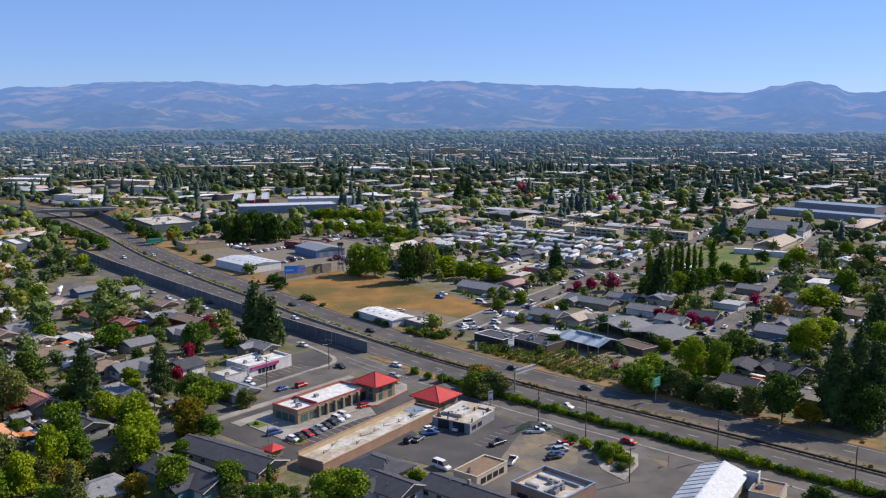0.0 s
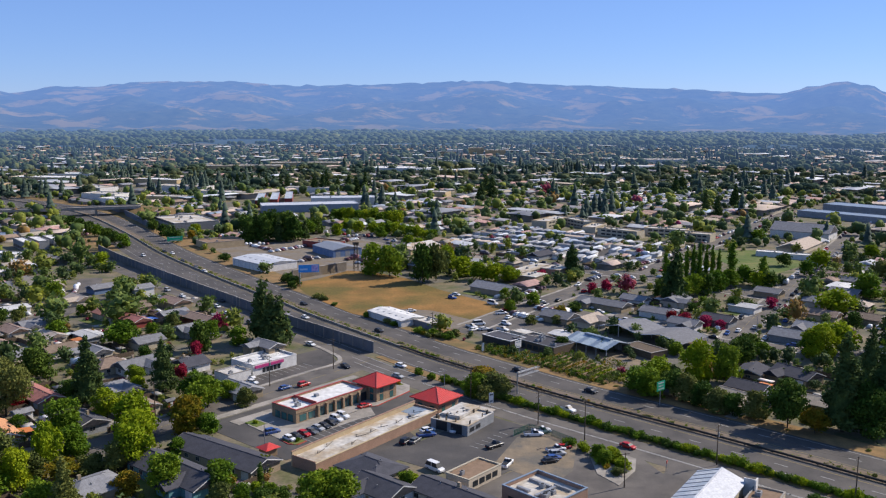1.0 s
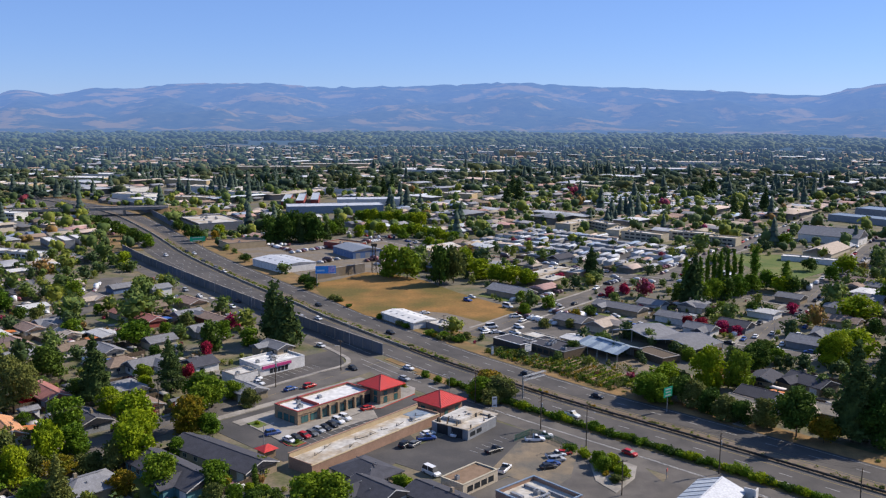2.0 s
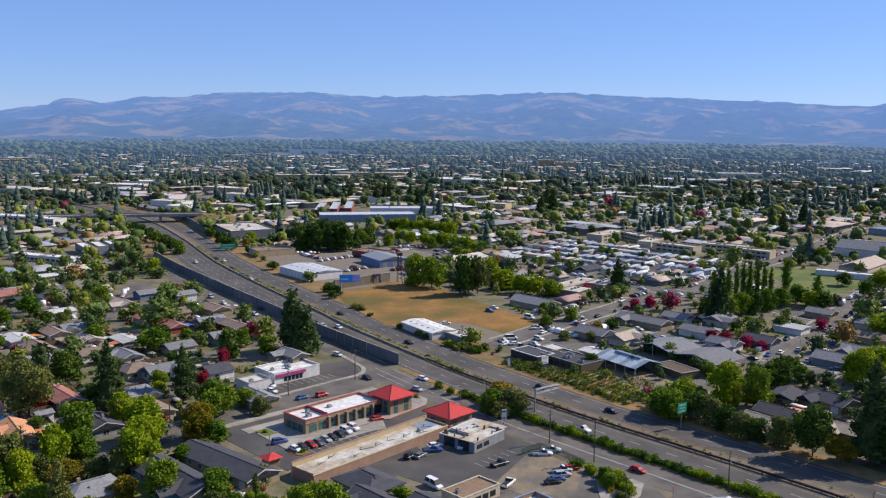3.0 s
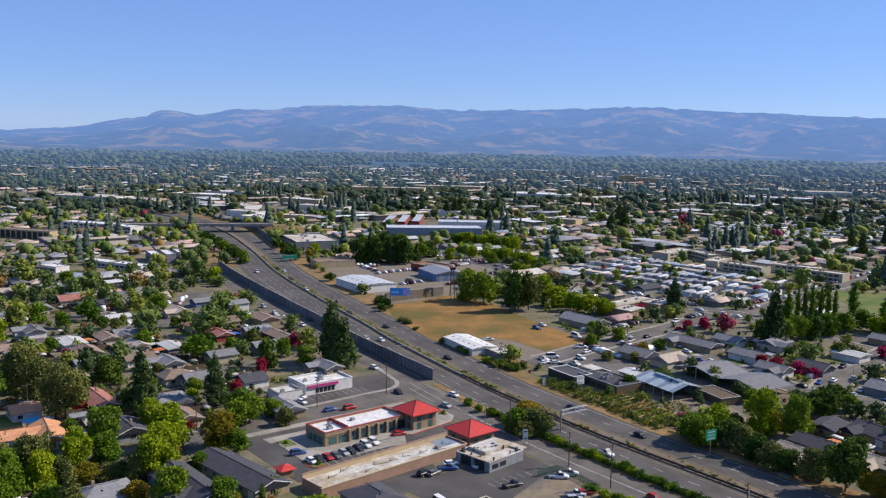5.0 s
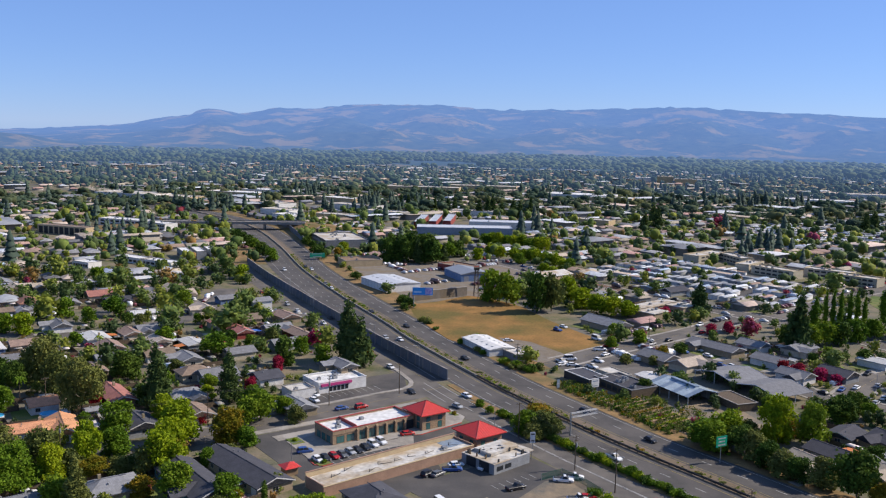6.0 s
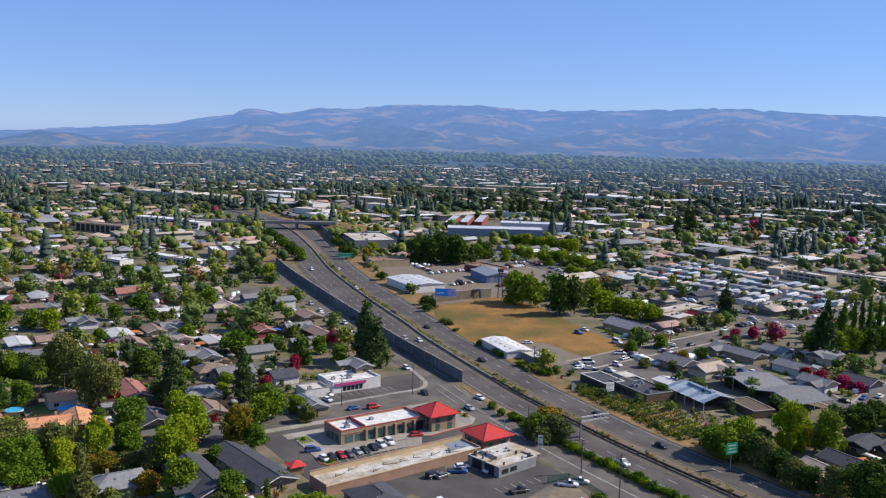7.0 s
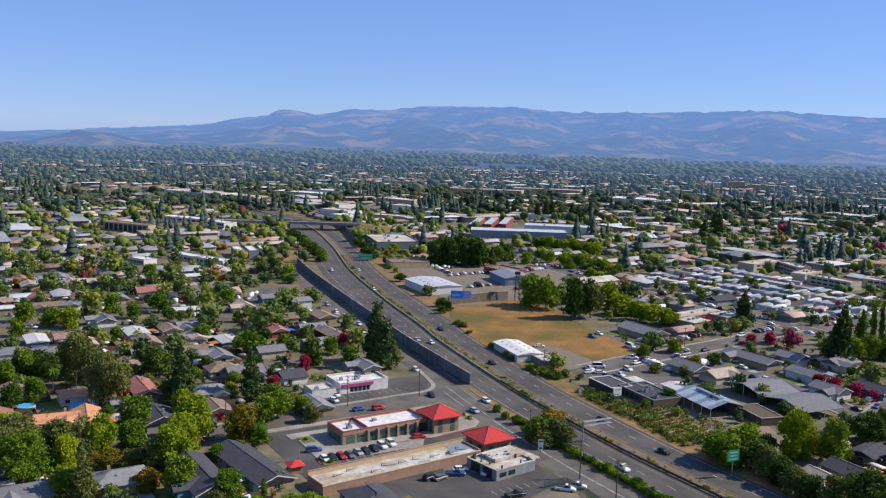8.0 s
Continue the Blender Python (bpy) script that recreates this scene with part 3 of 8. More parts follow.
def crown_variant(kind, leaf, k, near=1):
    key = (kind, leaf, k, near)
    if key in NEAR_CROWNS:
        return NEAR_CROWNS[key]
    r = random.Random(sum(map(ord, kind)) * 7 + k)
    if kind == "broad":
        bl = broad_blobs(r, 8 + k % 3)
        vf = both(core(bl[:9], 0.58, r, 6, 4), leaf_cloud_unit(r, bl, (560, 1500, 3000)[near], (0.2, 0.13, 0.09)[near]))
    elif kind == "conifer":
        bl = []
        for layer in range(13):
            t = layer / 12
            q = (1.0 - t) ** 0.75
            for k2 in range(4 if t < 0.7 else 2):
                an = r.uniform(0, 6.28)
                off = q * r.uniform(0.25, 0.6)
                bl.append((off * math.cos(an), off * math.sin(an), 0.12 + 0.82 * t + r.uniform(-0.03, 0.03), 0.4 * q + 0.06, 0.4 * q + 0.06, 0.045))
        st = [(c[0], c[1], c[2] * 4, c[3], c[4], c[5] * 4) for c in bl]
        vs, fs = leaf_cloud(r, st, 1000 if near == 0 else 3000, 0.24 if near == 0 else 0.135, 0.5)
        cone = [(0.6 * math.cos(2 * math.pi * i / 9), 0.6 * math.sin(2 * math.pi * i / 9), 0.1) for i in range(9)] + [(0, 0, 0.95)]
        vf = both(([(v[0], v[1], v[2] / 4) for v in vs], fs), (cone, [(i, (i + 1) % 9, 9) for i in range(9)]))
    elif kind in ("poplar", "cypress"):
        bl = [(r.uniform(-0.15, 0.15), r.uniform(-0.15, 0.15), 0.12 + 0.8 * i / 8, 0.75 * math.sin(math.pi * (0.18 + 0.75 * i / 8)) + 0.12, 0.75 * math.sin(math.pi * (0.18 + 0.75 * i / 8)) + 0.12, 0.1) for i in range(9)]
        st = [(b[0], b[1], b[2] * 7, b[3], b[4], b[5] * 7) for b in bl]
        vs, fs = leaf_cloud(r, st, 420, 0.3)
        vf = both(core(bl, 0.85, r, 7, 4), ([(v[0], v[1], v[2] / 7) for v in vs], fs))
    elif kind == "palm":
        vs, fs = [], []
        for i in range(26):
            a, up = 2 * math.pi * i / 26 * 2.618, r.uniform(-0.3, 0.9)
            ca, sa_ = math.cos(a), math.sin(a)
            pts = [(0.0, 0.9), (0.5, 0.9 + 0.09 * up), (1.0, 0.86 + 0.02 * up - 0.1 * (1 - up))]
            i0 = len(vs)
            for (rr, z), w in zip(pts, (0.04, 0.13, 0.02)):
                vs += [(rr * ca - w * sa_, rr * sa_ + w * ca, z - 0.012), (rr * ca, rr * sa_, z + 0.012), (rr * ca + w * sa_, rr * sa_ - w * ca, z - 0.012)]
            for j in (0, 3):
                fs += [(i0 + j, i0 + j + 1, i0 + j + 4, i0 + j + 3), (i0 + j + 1, i0 + j + 2, i0 + j + 5, i0 + j + 4)]
        vf = vs, fs
    else:                              # bush
        bl = [(r.uniform(-0.5, 0.5), r.uniform(-0.5, 0.5), r.uniform(0.3, 0.6), 0.5, 0.5, 0.38) for _ in range(6)]
        vf = both(core(bl, 0.7, r, 6, 4), leaf_cloud(r, bl, 300, 0.2))
    NEAR_CROWNS[key] = scaled_mesh("crown", vf, LEAF[leaf])
    return NEAR_CROWNS[key]


TREE_WORDS = {"green": "green", "lime": "yellow-green", "olive": "grey-green", "dark": "dark green", "conifer": "dark green", "autumn": "green and orange autumn", "crimson": "crimson flowering"}
TREE_KIND = {"broad": "broadleaf tree with a rounded uneven crown", "conifer": "tall conifer with drooping layered boughs", "poplar": "slender poplar in a dense row",
             "cypress": "narrow cypress beside a drive", "palm": "fan palm with a bare trunk", "bush": "leafy shrub"}
tree_count = 0


def off_road(x, y, r):
    """Sets a tree back from the freeway's east edge by most of its crown."""
    i = min(range(1, len(MEDIAN) - 1), key=lambda k: (MEDIAN[k][0] - x) ** 2 + (MEDIAN[k][1] - y) ** 2)
    w = (Vector(MEDIAN[i + 1]) - Vector(MEDIAN[i - 1])).normalized()
    n = Vector((-w.y, w.x))
    d = (Vector((x, y)) - Vector(MEDIAN[i])).dot(n)
    need = 17.5 + 0.6 * r - d
    return (x + n.x * need, y + n.y * need) if d > 2 and need > 0 and r > 2 else (x, y)


def tree(kind, x, y, h, r, leaf):
    global tree_count
    tree_count += 1
    x, y = off_road(x, y, r)
    k = tree_count % 5
    size = "tall " if h > 13 else ("small " if h < 6 else "")
    name = {"palm": "palm_tree", "conifer": "conifer_tree", "poplar": "poplar_tree", "cypress": "cypress_tree"}.get(kind, "tree" if h >= 4 else "shrub")
    t = thing(name, (size + TREE_WORDS[leaf] + " " + TREE_KIND[kind]).strip(), "shrub" if name == "shrub" else "tree", pose(x, y, 0, 0, 0, (tree_count * 67) % 360), "trees of the neighbourhood")
    tk = (kind in ("broad", "bush"), kind == "palm")
    if tk not in NEAR_TRUNKS:
        NEAR_TRUNKS[tk] = trunk_mesh("trunk", rng, 5 if tk[0] else 0, 0.6 if tk[0] else 0.9, 0.05 if tk[0] else 0.07)
    rad = h * 0.55 if tk[0] else r
    tr = part("trunk", None, None, t, data=NEAR_TRUNKS[tk])
    tr.scale = (rad * (0.7 if tk[0] else 1), rad * (0.7 if tk[0] else 1), h)
    cr = part("crown", None, None, t, data=crown_variant(kind, leaf, k, 0 if math.hypot(x - 50, y - 5) > 345 else (2 if r > 6.5 and kind == "broad" else 1)))
    if kind == "broad" and h > 6:
        r, h = r * 1.1, h * 1.08
    cr.scale = (r, r * (0.9 + 0.2 * ((tree_count * 31) % 10) / 10), h)
    TAKEN.append((x, y, r * 0.8))
    return t


# ---- houses ----
house_count = 0
HOMES = []
WORDS = {"grey": "grey", "dark": "charcoal", "brown": "brown", "rust": "rust-red", "orange": "orange tile", "tan": "tan", "white": "pale flat-pitched"}


def gable_roof(L, W, h, rise, over, hip):
    """A pitched roof slab with thickness; the ridge runs along x."""
    a, c, t = L / 2 + over, W / 2 + over, 0.22
    e = h - over * rise / (W / 2) * 0.6
    in_ = min(W / 2, L / 2 - 0.5) if hip else 0.0
    vs = [(-a, -c, e), (a, -c, e), (a, c, e), (-a, c, e), (-a + in_, 0, h + rise), (a - in_, 0, h + rise)]
    vs += [(x, y, z - t) for x, y, z in vs]
    fs = [(0, 1, 5, 4), (2, 3, 4, 5), (6, 7, 1, 0), (8, 9, 3, 2), (7, 8, 2, 1), (9, 6, 0, 3), (10, 11, 7, 6), (11, 10, 9, 8)]
    fs += [(1, 2, 5), (3, 0, 4)] if hip else [(1, 2, 5), (3, 0, 4)]
    fs += [(8, 7, 11), (6, 9, 10)]
    return Build().add(vs, fs)


def window_at(parent, x, y, rot, z, w, h, glass=None, frame_mat=None):
    win = part("window", Build().box(-w / 2 - 0.08, -0.05, -0.08, w / 2 + 0.08, 0.03, 0).box(-w / 2 - 0.08, -0.05, h, w / 2 + 0.08, 0.03, h + 0.08)
               .box(-w / 2 - 0.08, -0.05, 0, -w / 2, 0.03, h).box(w / 2, -0.05, 0, w / 2 + 0.08, 0.03, h).box(-0.03, -0.045, 0, 0.03, 0.02, h), frame_mat or PAINT_WHITE, parent, at=pose(x, y, z, 0, 0, rot))
    part("pane", Build().box(-w / 2, -0.02, 0, w / 2, 0.02, h), glass or GLASS_DARK, win)
    return win


def house(x, y, rot, L, W, roof, wall_col, storeys=1, hip=0):
    global house_count
    house_count += 1
    r = random.Random(house_count * 13)
    h = 2.7 * storeys + 0.2
    rise = W / 2 * (0.16 if roof == "white" else r.uniform(0.34, 0.44))
    hs = thing("house", f"{'two-storey' if storeys > 1 else 'single-storey'} {wall_col} house with {WORDS[roof]} {'hip' if hip else 'gable'} roof", "house", pose(x, y, 0, 0, 0, rot), "houses of the neighbourhood")
    a, c = L / 2, W / 2
    wb = Build().box(-a, -c, -0.1, a, c, h)
    if not hip:
        wb.add([(-a, -c, h), (-a, c, h), (-a, 0, h + rise * 0.94), (a, -c, h), (a, c, h), (a, 0, h + rise * 0.94)], [(0, 2, 1), (3, 4, 5), (0, 3, 5, 2), (1, 2, 5, 4)])
    part("wall", wb, WALLS[wall_col], hs)
    rf = part("roof", gable_roof(L, W, h, rise, 0.55, hip), ROOFS[roof], hs)
    part("ridge_cap", Build().box(-a * (0.5 if hip else 1) - 0.4, -0.14, h + rise - 0.05, a * (0.5 if hip else 1) + 0.4, 0.14, h + rise + 0.06), ROOFS[roof], rf)
    if not hip:
        for sx in (-1, 1):
            e = h - 0.55 * rise / c * 0.6
            part("fascia", Build().add([(sx * (a + 0.58), -c - 0.55, e - 0.28), (sx * (a + 0.58), -c - 0.55, e), (sx * (a + 0.58), 0, h + rise), (sx * (a + 0.58), 0, h + rise - 0.28), (sx * (a + 0.58), c + 0.55, e), (sx * (a + 0.58), c + 0.55, e - 0.28),
                                        (sx * (a + 0.54), -c - 0.55, e - 0.28), (sx * (a + 0.54), 0, h + rise - 0.28), (sx * (a + 0.54), c + 0.55, e - 0.28)],
                                       [(0, 1, 2, 3), (3, 2, 4, 5), (0, 3, 7, 6), (3, 5, 8, 7)]), WHITE_WALL, rf)
    if L >= 11 and house_count % 2 == 0 and roof != "white" and math.hypot(x - 50, y - 5) < 560:
        wx, wl, ww = (-0.28 if house_count % 4 else 0.22) * L, 3.4, 5.2
        wr = rise * 0.74
        m = pose(wx, -c - wl / 2 + 1.6, 0, 0, 0, 90)
        wing = part("wing", Build().box(-wl / 2 - 1.4, -ww / 2, -0.1, wl / 2 + 0.0, ww / 2, h - 0.02).add([(-wl / 2 - 1.4, -ww / 2, h - 0.02), (-wl / 2 - 1.4, ww / 2, h - 0.02), (-wl / 2 - 1.4, 0, h + wr * 0.92)], [(0, 2, 1)]), WALLS[wall_col], hs, at=m)
        part("wing_roof", gable_roof(wl + 4.2, ww, h + 0.02, wr, 0.45, 0), ROOFS[roof], wing)
    if house_count % 3 == 0:
        cx = r.uniform(-a * 0.5, a * 0.5)
        part("chimney", Build().box(cx - 0.4, 0.6, h, cx + 0.4, 1.3, h + rise + 0.9), WALLS["tan"], rf)
    for i in range(2 if math.hypot(x - 50, y - 5) < 330 else 0):
        vx, vy = r.uniform(-a * 0.8, a * 0.8), r.uniform(-0.6, 0.6) * c
        part("roof_vent", Build().tube((vx, vy, h + rise * (1 - abs(vy) / c) - 0.1), (vx, vy, h + rise * (1 - abs(vy) / c) + 0.45), 0.12), METAL_GREY, rf)
    for s in range(storeys if math.hypot(x - 50, y - 5) < 360 else 0):
        z = 0.95 + 2.7 * s
        n = max(2, int(L / 4))
        for i in range(n):
            u = -a + L * (i + 0.5) / n
            if s == 0 and i == n - 1:
                part("garage_door", Build().box(u - 1.3, -c - 0.04, 0, u + 1.3, -c, 2.2), WHITE_WALL, hs, "white panelled garage door")
            elif s == 0 and i == n // 2:
                part("door", Build().box(u - 0.48, -c - 0.04, 0, u + 0.48, -c, 2.05), WALLS["red"] if house_count % 4 == 0 else WOOD_LIGHT, hs)
                window_at(hs, u, c, 180, z, 1.2, 1.1)
                continue
            else:
                window_at(hs, u, -c, 0, z, 1.4, 1.1)
            window_at(hs, u, c, 180, z, 1.4, 1.1)
        for sx in (-1, 1):
            window_at(hs, sx * a, 0, 90 * sx, z, 1.6, 1.1)
    TAKEN.append((x, y, (L + W) * 0.25))
    HOMES.append((x, y, rot, L, W))
    return hs


# ---- cars ----
PAINTS = {n: mat("car_paint_" + n, c, tuple(v * 0.9 for v in c), 0.5, 0.42, spec=0.5) for n, c in {
    "white": (0.75, 0.75, 0.74), "black": (0.02, 0.02, 0.023), "red": (0.5, 0.015, 0.015), "grey": (0.14, 0.145, 0.15), "silver": (0.42, 0.43, 0.44), "blue": (0.03, 0.09, 0.3)}.items()}
CARS = {}


def loft(sections):
    """Skins a list of (x, half_width, z_bottom, z_top) stations with chamfered shoulders."""
    vs, fs = [], []
    for x, w, z0, z1 in sections:
        c = min(0.14, (z1 - z0) * 0.3)
        vs += [(x, -w + 0.08, z0), (x, -w, z0 + c), (x, -w, z1 - c), (x, -w + 0.14, z1), (x, w - 0.14, z1), (x, w, z1 - c), (x, w, z0 + c), (x, w - 0.08, z0)]
    n = len(sections)
    for i in range(n - 1):
        for k in range(8):
            fs.append((i * 8 + k, i * 8 + (k + 1) % 8, (i + 1) * 8 + (k + 1) % 8, (i + 1) * 8 + k)[::-1])
    fs += [tuple(range(8)), tuple(range(8 * n - 1, 8 * n - 9, -1))]
    return Build().add(vs, fs)


def car(style, colour, x, y, rot):
    near = math.hypot(x - 50, y - 5) < 330
    key = style, colour, near
    if key not in CARS:
        spec = {"sedan": (4.6, 0.9, 0.95, 1.42), "suv": (4.7, 0.95, 1.08, 1.75), "pickup": (5.6, 0.98, 1.05, 1.8), "van": (5.6, 1.0, 1.2, 2.3)}[style]
        L, w, sh, top = spec
        a = L / 2
        root = thing("car" if style != "pickup" else "pickup_truck", f"{colour} {style} with dark tinted windows", "car" if style != "pickup" else "truck", pose(x, y, 0.05, 0, 0, rot), "parked vehicles")
        body = part("body", loft([(-a, w * 0.86, 0.35, sh * 0.86), (-a + 0.2, w, 0.25, sh), (-a * 0.3, w, 0.22, sh), (a * 0.45, w, 0.22, sh), (a - 0.35, w, 0.25, sh * 0.86), (a, w * 0.84, 0.35, sh * 0.68)]), PAINTS[colour], root)
        x0, x1 = {"sedan": (-a * 0.78, a * 0.5), "suv": (-a * 0.96, a * 0.45), "pickup": (-a * 0.12, a * 0.5), "van": (-a * 0.97, a * 0.62)}[style]
        cab = part("cabin", Build().add(
            [(x0, -w * 0.9, sh - 0.03), (x1, -w * 0.9, sh - 0.03), (x1, w * 0.9, sh - 0.03), (x0, w * 0.9, sh - 0.03), (x0 + 0.42, -w * 0.74, top - 0.06), (x1 - 0.75, -w * 0.74, top - 0.06), (x1 - 0.75, w * 0.74, top - 0.06), (x0 + 0.42, w * 0.74, top - 0.06)],
            [(4, 5, 6, 7), (0, 1, 5, 4), (1, 2, 6, 5), (2, 3, 7, 6), (3, 0, 4, 7)]), GLASS_DARK, root)
        part("roof_panel", loft([(x0 + 0.36, w * 0.7, top - 0.09, top - 0.02), (x0 + 0.6, w * 0.77, top - 0.09, top), (x1 - 1.0, w * 0.77, top - 0.09, top), (x1 - 0.7, w * 0.72, top - 0.09, top - 0.02)]), PAINTS[colour], cab)
        if near and style in ("suv", "van", "sedan"):
            for sx in (-1, 1):
                part("door_pillar", Build().box((x0 + x1) / 2 - 0.12, sx * w * 0.84 - 0.07, sh - 0.03, (x0 + x1) / 2 + 0.05, sx * w * 0.84 + 0.05, top - 0.06), PAINTS[colour], cab)
        if style == "pickup":
            part("bed", Build().box(-a + 0.15, -w * 0.8, sh - 0.02, -a * 0.16, w * 0.8, sh + 0.012), METAL_DARK, root)
        for sx in (-0.62, 0.62):
            for sy in (-1, 1):
                wh = part("wheel", Build().tube((sx * a, sy * (w - 0.2), 0.33), (sx * a, sy * (w + 0.02), 0.33), 0.33, n=12), RUBBER, root)
                if not near:
                    continue
                part("rim", Build().tube((sx * a, sy * (w - 0.02), 0.33), (sx * a, sy * (w + 0.035), 0.33), 0.2, n=8), METAL_GREY, wh)
        for sy in (-1, 1) if near else ():
            part("headlight", Build().box(a - 0.12, sy * w * 0.6 - 0.2, sh * 0.62, a + 0.01, sy * w * 0.6 + 0.2, sh * 0.72), METAL_WHITE, root)
            part("tail_light", Build().box(-a - 0.01, sy * w * 0.65 - 0.15, sh * 0.7, -a + 0.1, sy * w * 0.65 + 0.15, sh * 0.84), AWNING_RED, root)
        CARS[key] = root
        return root
    return copy_thing(CARS[key], pose(x, y, 0.05, 0, 0, rot))


# ---- flat-roofed buildings ----


def flat_building(name, label, x, y, rot, L, W, h, wall_mat, roof_mat, trim=None, units=2, windows=(), category="building", parapet=0.5):
    """Walls, a sunken roof within a parapet, a coping, rooftop units, windows (side, from, to, n, sill, height)."""
    ob = thing(name, label, category, pose(x, y, 0, 0, 0, rot))
    a, c, t = L / 2, W / 2, 0.3
    wb = Build()
    for x0, y0, x1, y1 in ((-a, -c, a, -c + t), (-a, c - t, a, c), (-a, -c + t, -a + t, c - t), (a - t, -c + t, a, c - t)):
        wb.box(x0, y0, -0.1, x1, y1, h)
    part("wall", wb, wall_mat, ob)
    rf = part("roof", Build().box(-a + t, -c + t, 0.5, a - t, c - t, h - parapet), roof_mat, ob)
    cb = Build()
    e = 0.08
    for x0, y0, x1, y1 in ((-a - e, -c - e, a + e, -c + t + e), (-a - e, c - t - e, a + e, c + e), (-a - e, -c + t + e, -a + t + e, c - t - e), (a - t - e, -c + t + e, a + e, c - t - e)):
        cb.box(x0, y0, h + 0.003, x1, y1, h + 0.2)
    part("coping", cb, trim or CONCRETE, ob)
    r = random.Random(int(abs(x * 7 + y)))
    for i in range(units):
        ux, uy = r.uniform(-a * 0.8, a * 0.8), r.uniform(-c * 0.5, c * 0.5)
        s = r.uniform(0.5, 0.9)
        un = part("rooftop_unit", Build().box(ux - s, uy - s * 0.8, h - parapet, ux + s, uy + s * 0.8, h - parapet + 1.0, 0.03), METAL_GREY, rf)
        part("fan_grille", Build().tube((ux, uy, h - parapet + 1.0), (ux, uy, h - parapet + 1.1), s * 0.55, n=10), METAL_DARK, un)
    for side, f0, f1, n, sill, wh, gl in windows:
        span = L if side in (0, 180) else W
        for i in range(n):
            w = span * (f1 - f0) / n
            u = -span / 2 + span * f0 + w * (i + 0.5)
            d = c if side in (0, 180) else a
            p = Matrix.Rotation(radians(side), 4, "Z") @ Vector((u, -d, sill))
            window_at(ob, p.x, p.y, side, sill, w * 0.72, wh, gl, METAL_DARK)
    TAKEN.append((x, y, max(L, W) * 0.55))
    return ob


def at_local(x, y, rot, u, v):
    a = radians(rot)
    return x + u * math.cos(a) - v * math.sin(a), y + u * math.sin(a) + v * math.cos(a)


def hip_tower(name, label, x, y, rot, s, h, wall_mat, roof_rise=3.0, over=1.0):
    ob = thing(name, label, "building", pose(x, y, 0, 0, 0, rot))
    c = s / 2
    part("wall", Build().box(-c, -c, -0.1, c, c, h), wall_mat, ob)
    o = c + over
    rf = part("roof", Build().add([(-o, -o, h - 0.25), (o, -o, h - 0.25), (o, o, h - 0.25), (-o, o, h - 0.25), (-o, -o, h), (o, -o, h), (o, o, h), (-o, o, h), (0, 0, h + roof_rise)],
                                  [(3, 2, 1, 0), (0, 1, 5, 4), (1, 2, 6, 5), (2, 3, 7, 6), (3, 0, 4, 7), (4, 5, 8), (5, 6, 8), (6, 7, 8), (7, 4, 8)]), ROOF_RED, ob)
    for i in range(4):
        a = radians(45 + 90 * i)
        part("hip_cap", Build().tube((o * 1.41 * math.cos(a), o * 1.41 * math.sin(a), h + 0.03), (0, 0, h + roof_rise + 0.03), 0.09, 0.09, 5), RED_TRIM, rf)
    ns = 14
    for q in range(4):
        for i in range(1, ns):
            u = -o + 2 * o * i / ns
            k = 1 - abs(u) / o
            p, e = Vector((u, -o, h)), Vector((u, -o * (1 - k), h + roof_rise * k))
            m = Matrix.Rotation(radians(90 * q), 3, "Z")
            part("standing_seam", Build().tube(m @ p, m @ e, 0.035, n=4), ROOF_RED, rf)
    for side in (0, 90, 180, 270):
        for u in (-c * 0.5, c * 0.5):
            for z, hh in ((0.4, 1.9), (2.8, 1.3)) if h > 4.5 else ((0.5, 1.8),):
                p = Matrix.Rotation(radians(side), 4, "Z") @ Vector((u, -c, 0))
                window_at(ob, p.x, p.y, side, z, 1.4, hh, GLASS_TEAL, METAL_DARK)
    TAKEN.append((x, y, s * 0.7))
    return ob


def marks(name, parent_label, x, y, rot, n, gap, ln, z=0.08):
    """Painted stall lines on a parking lot."""
    b = Build()
    for i in range(n + 1):
        b.box(i * gap - 0.06, 0, z - 0.02, i * gap + 0.06, ln, z)
    ob = solid("parking_lines", b, PAINT_WHITE, parent_label, kind="structure", m=pose(x, y, 0, 0, 0, rot))
    return ob


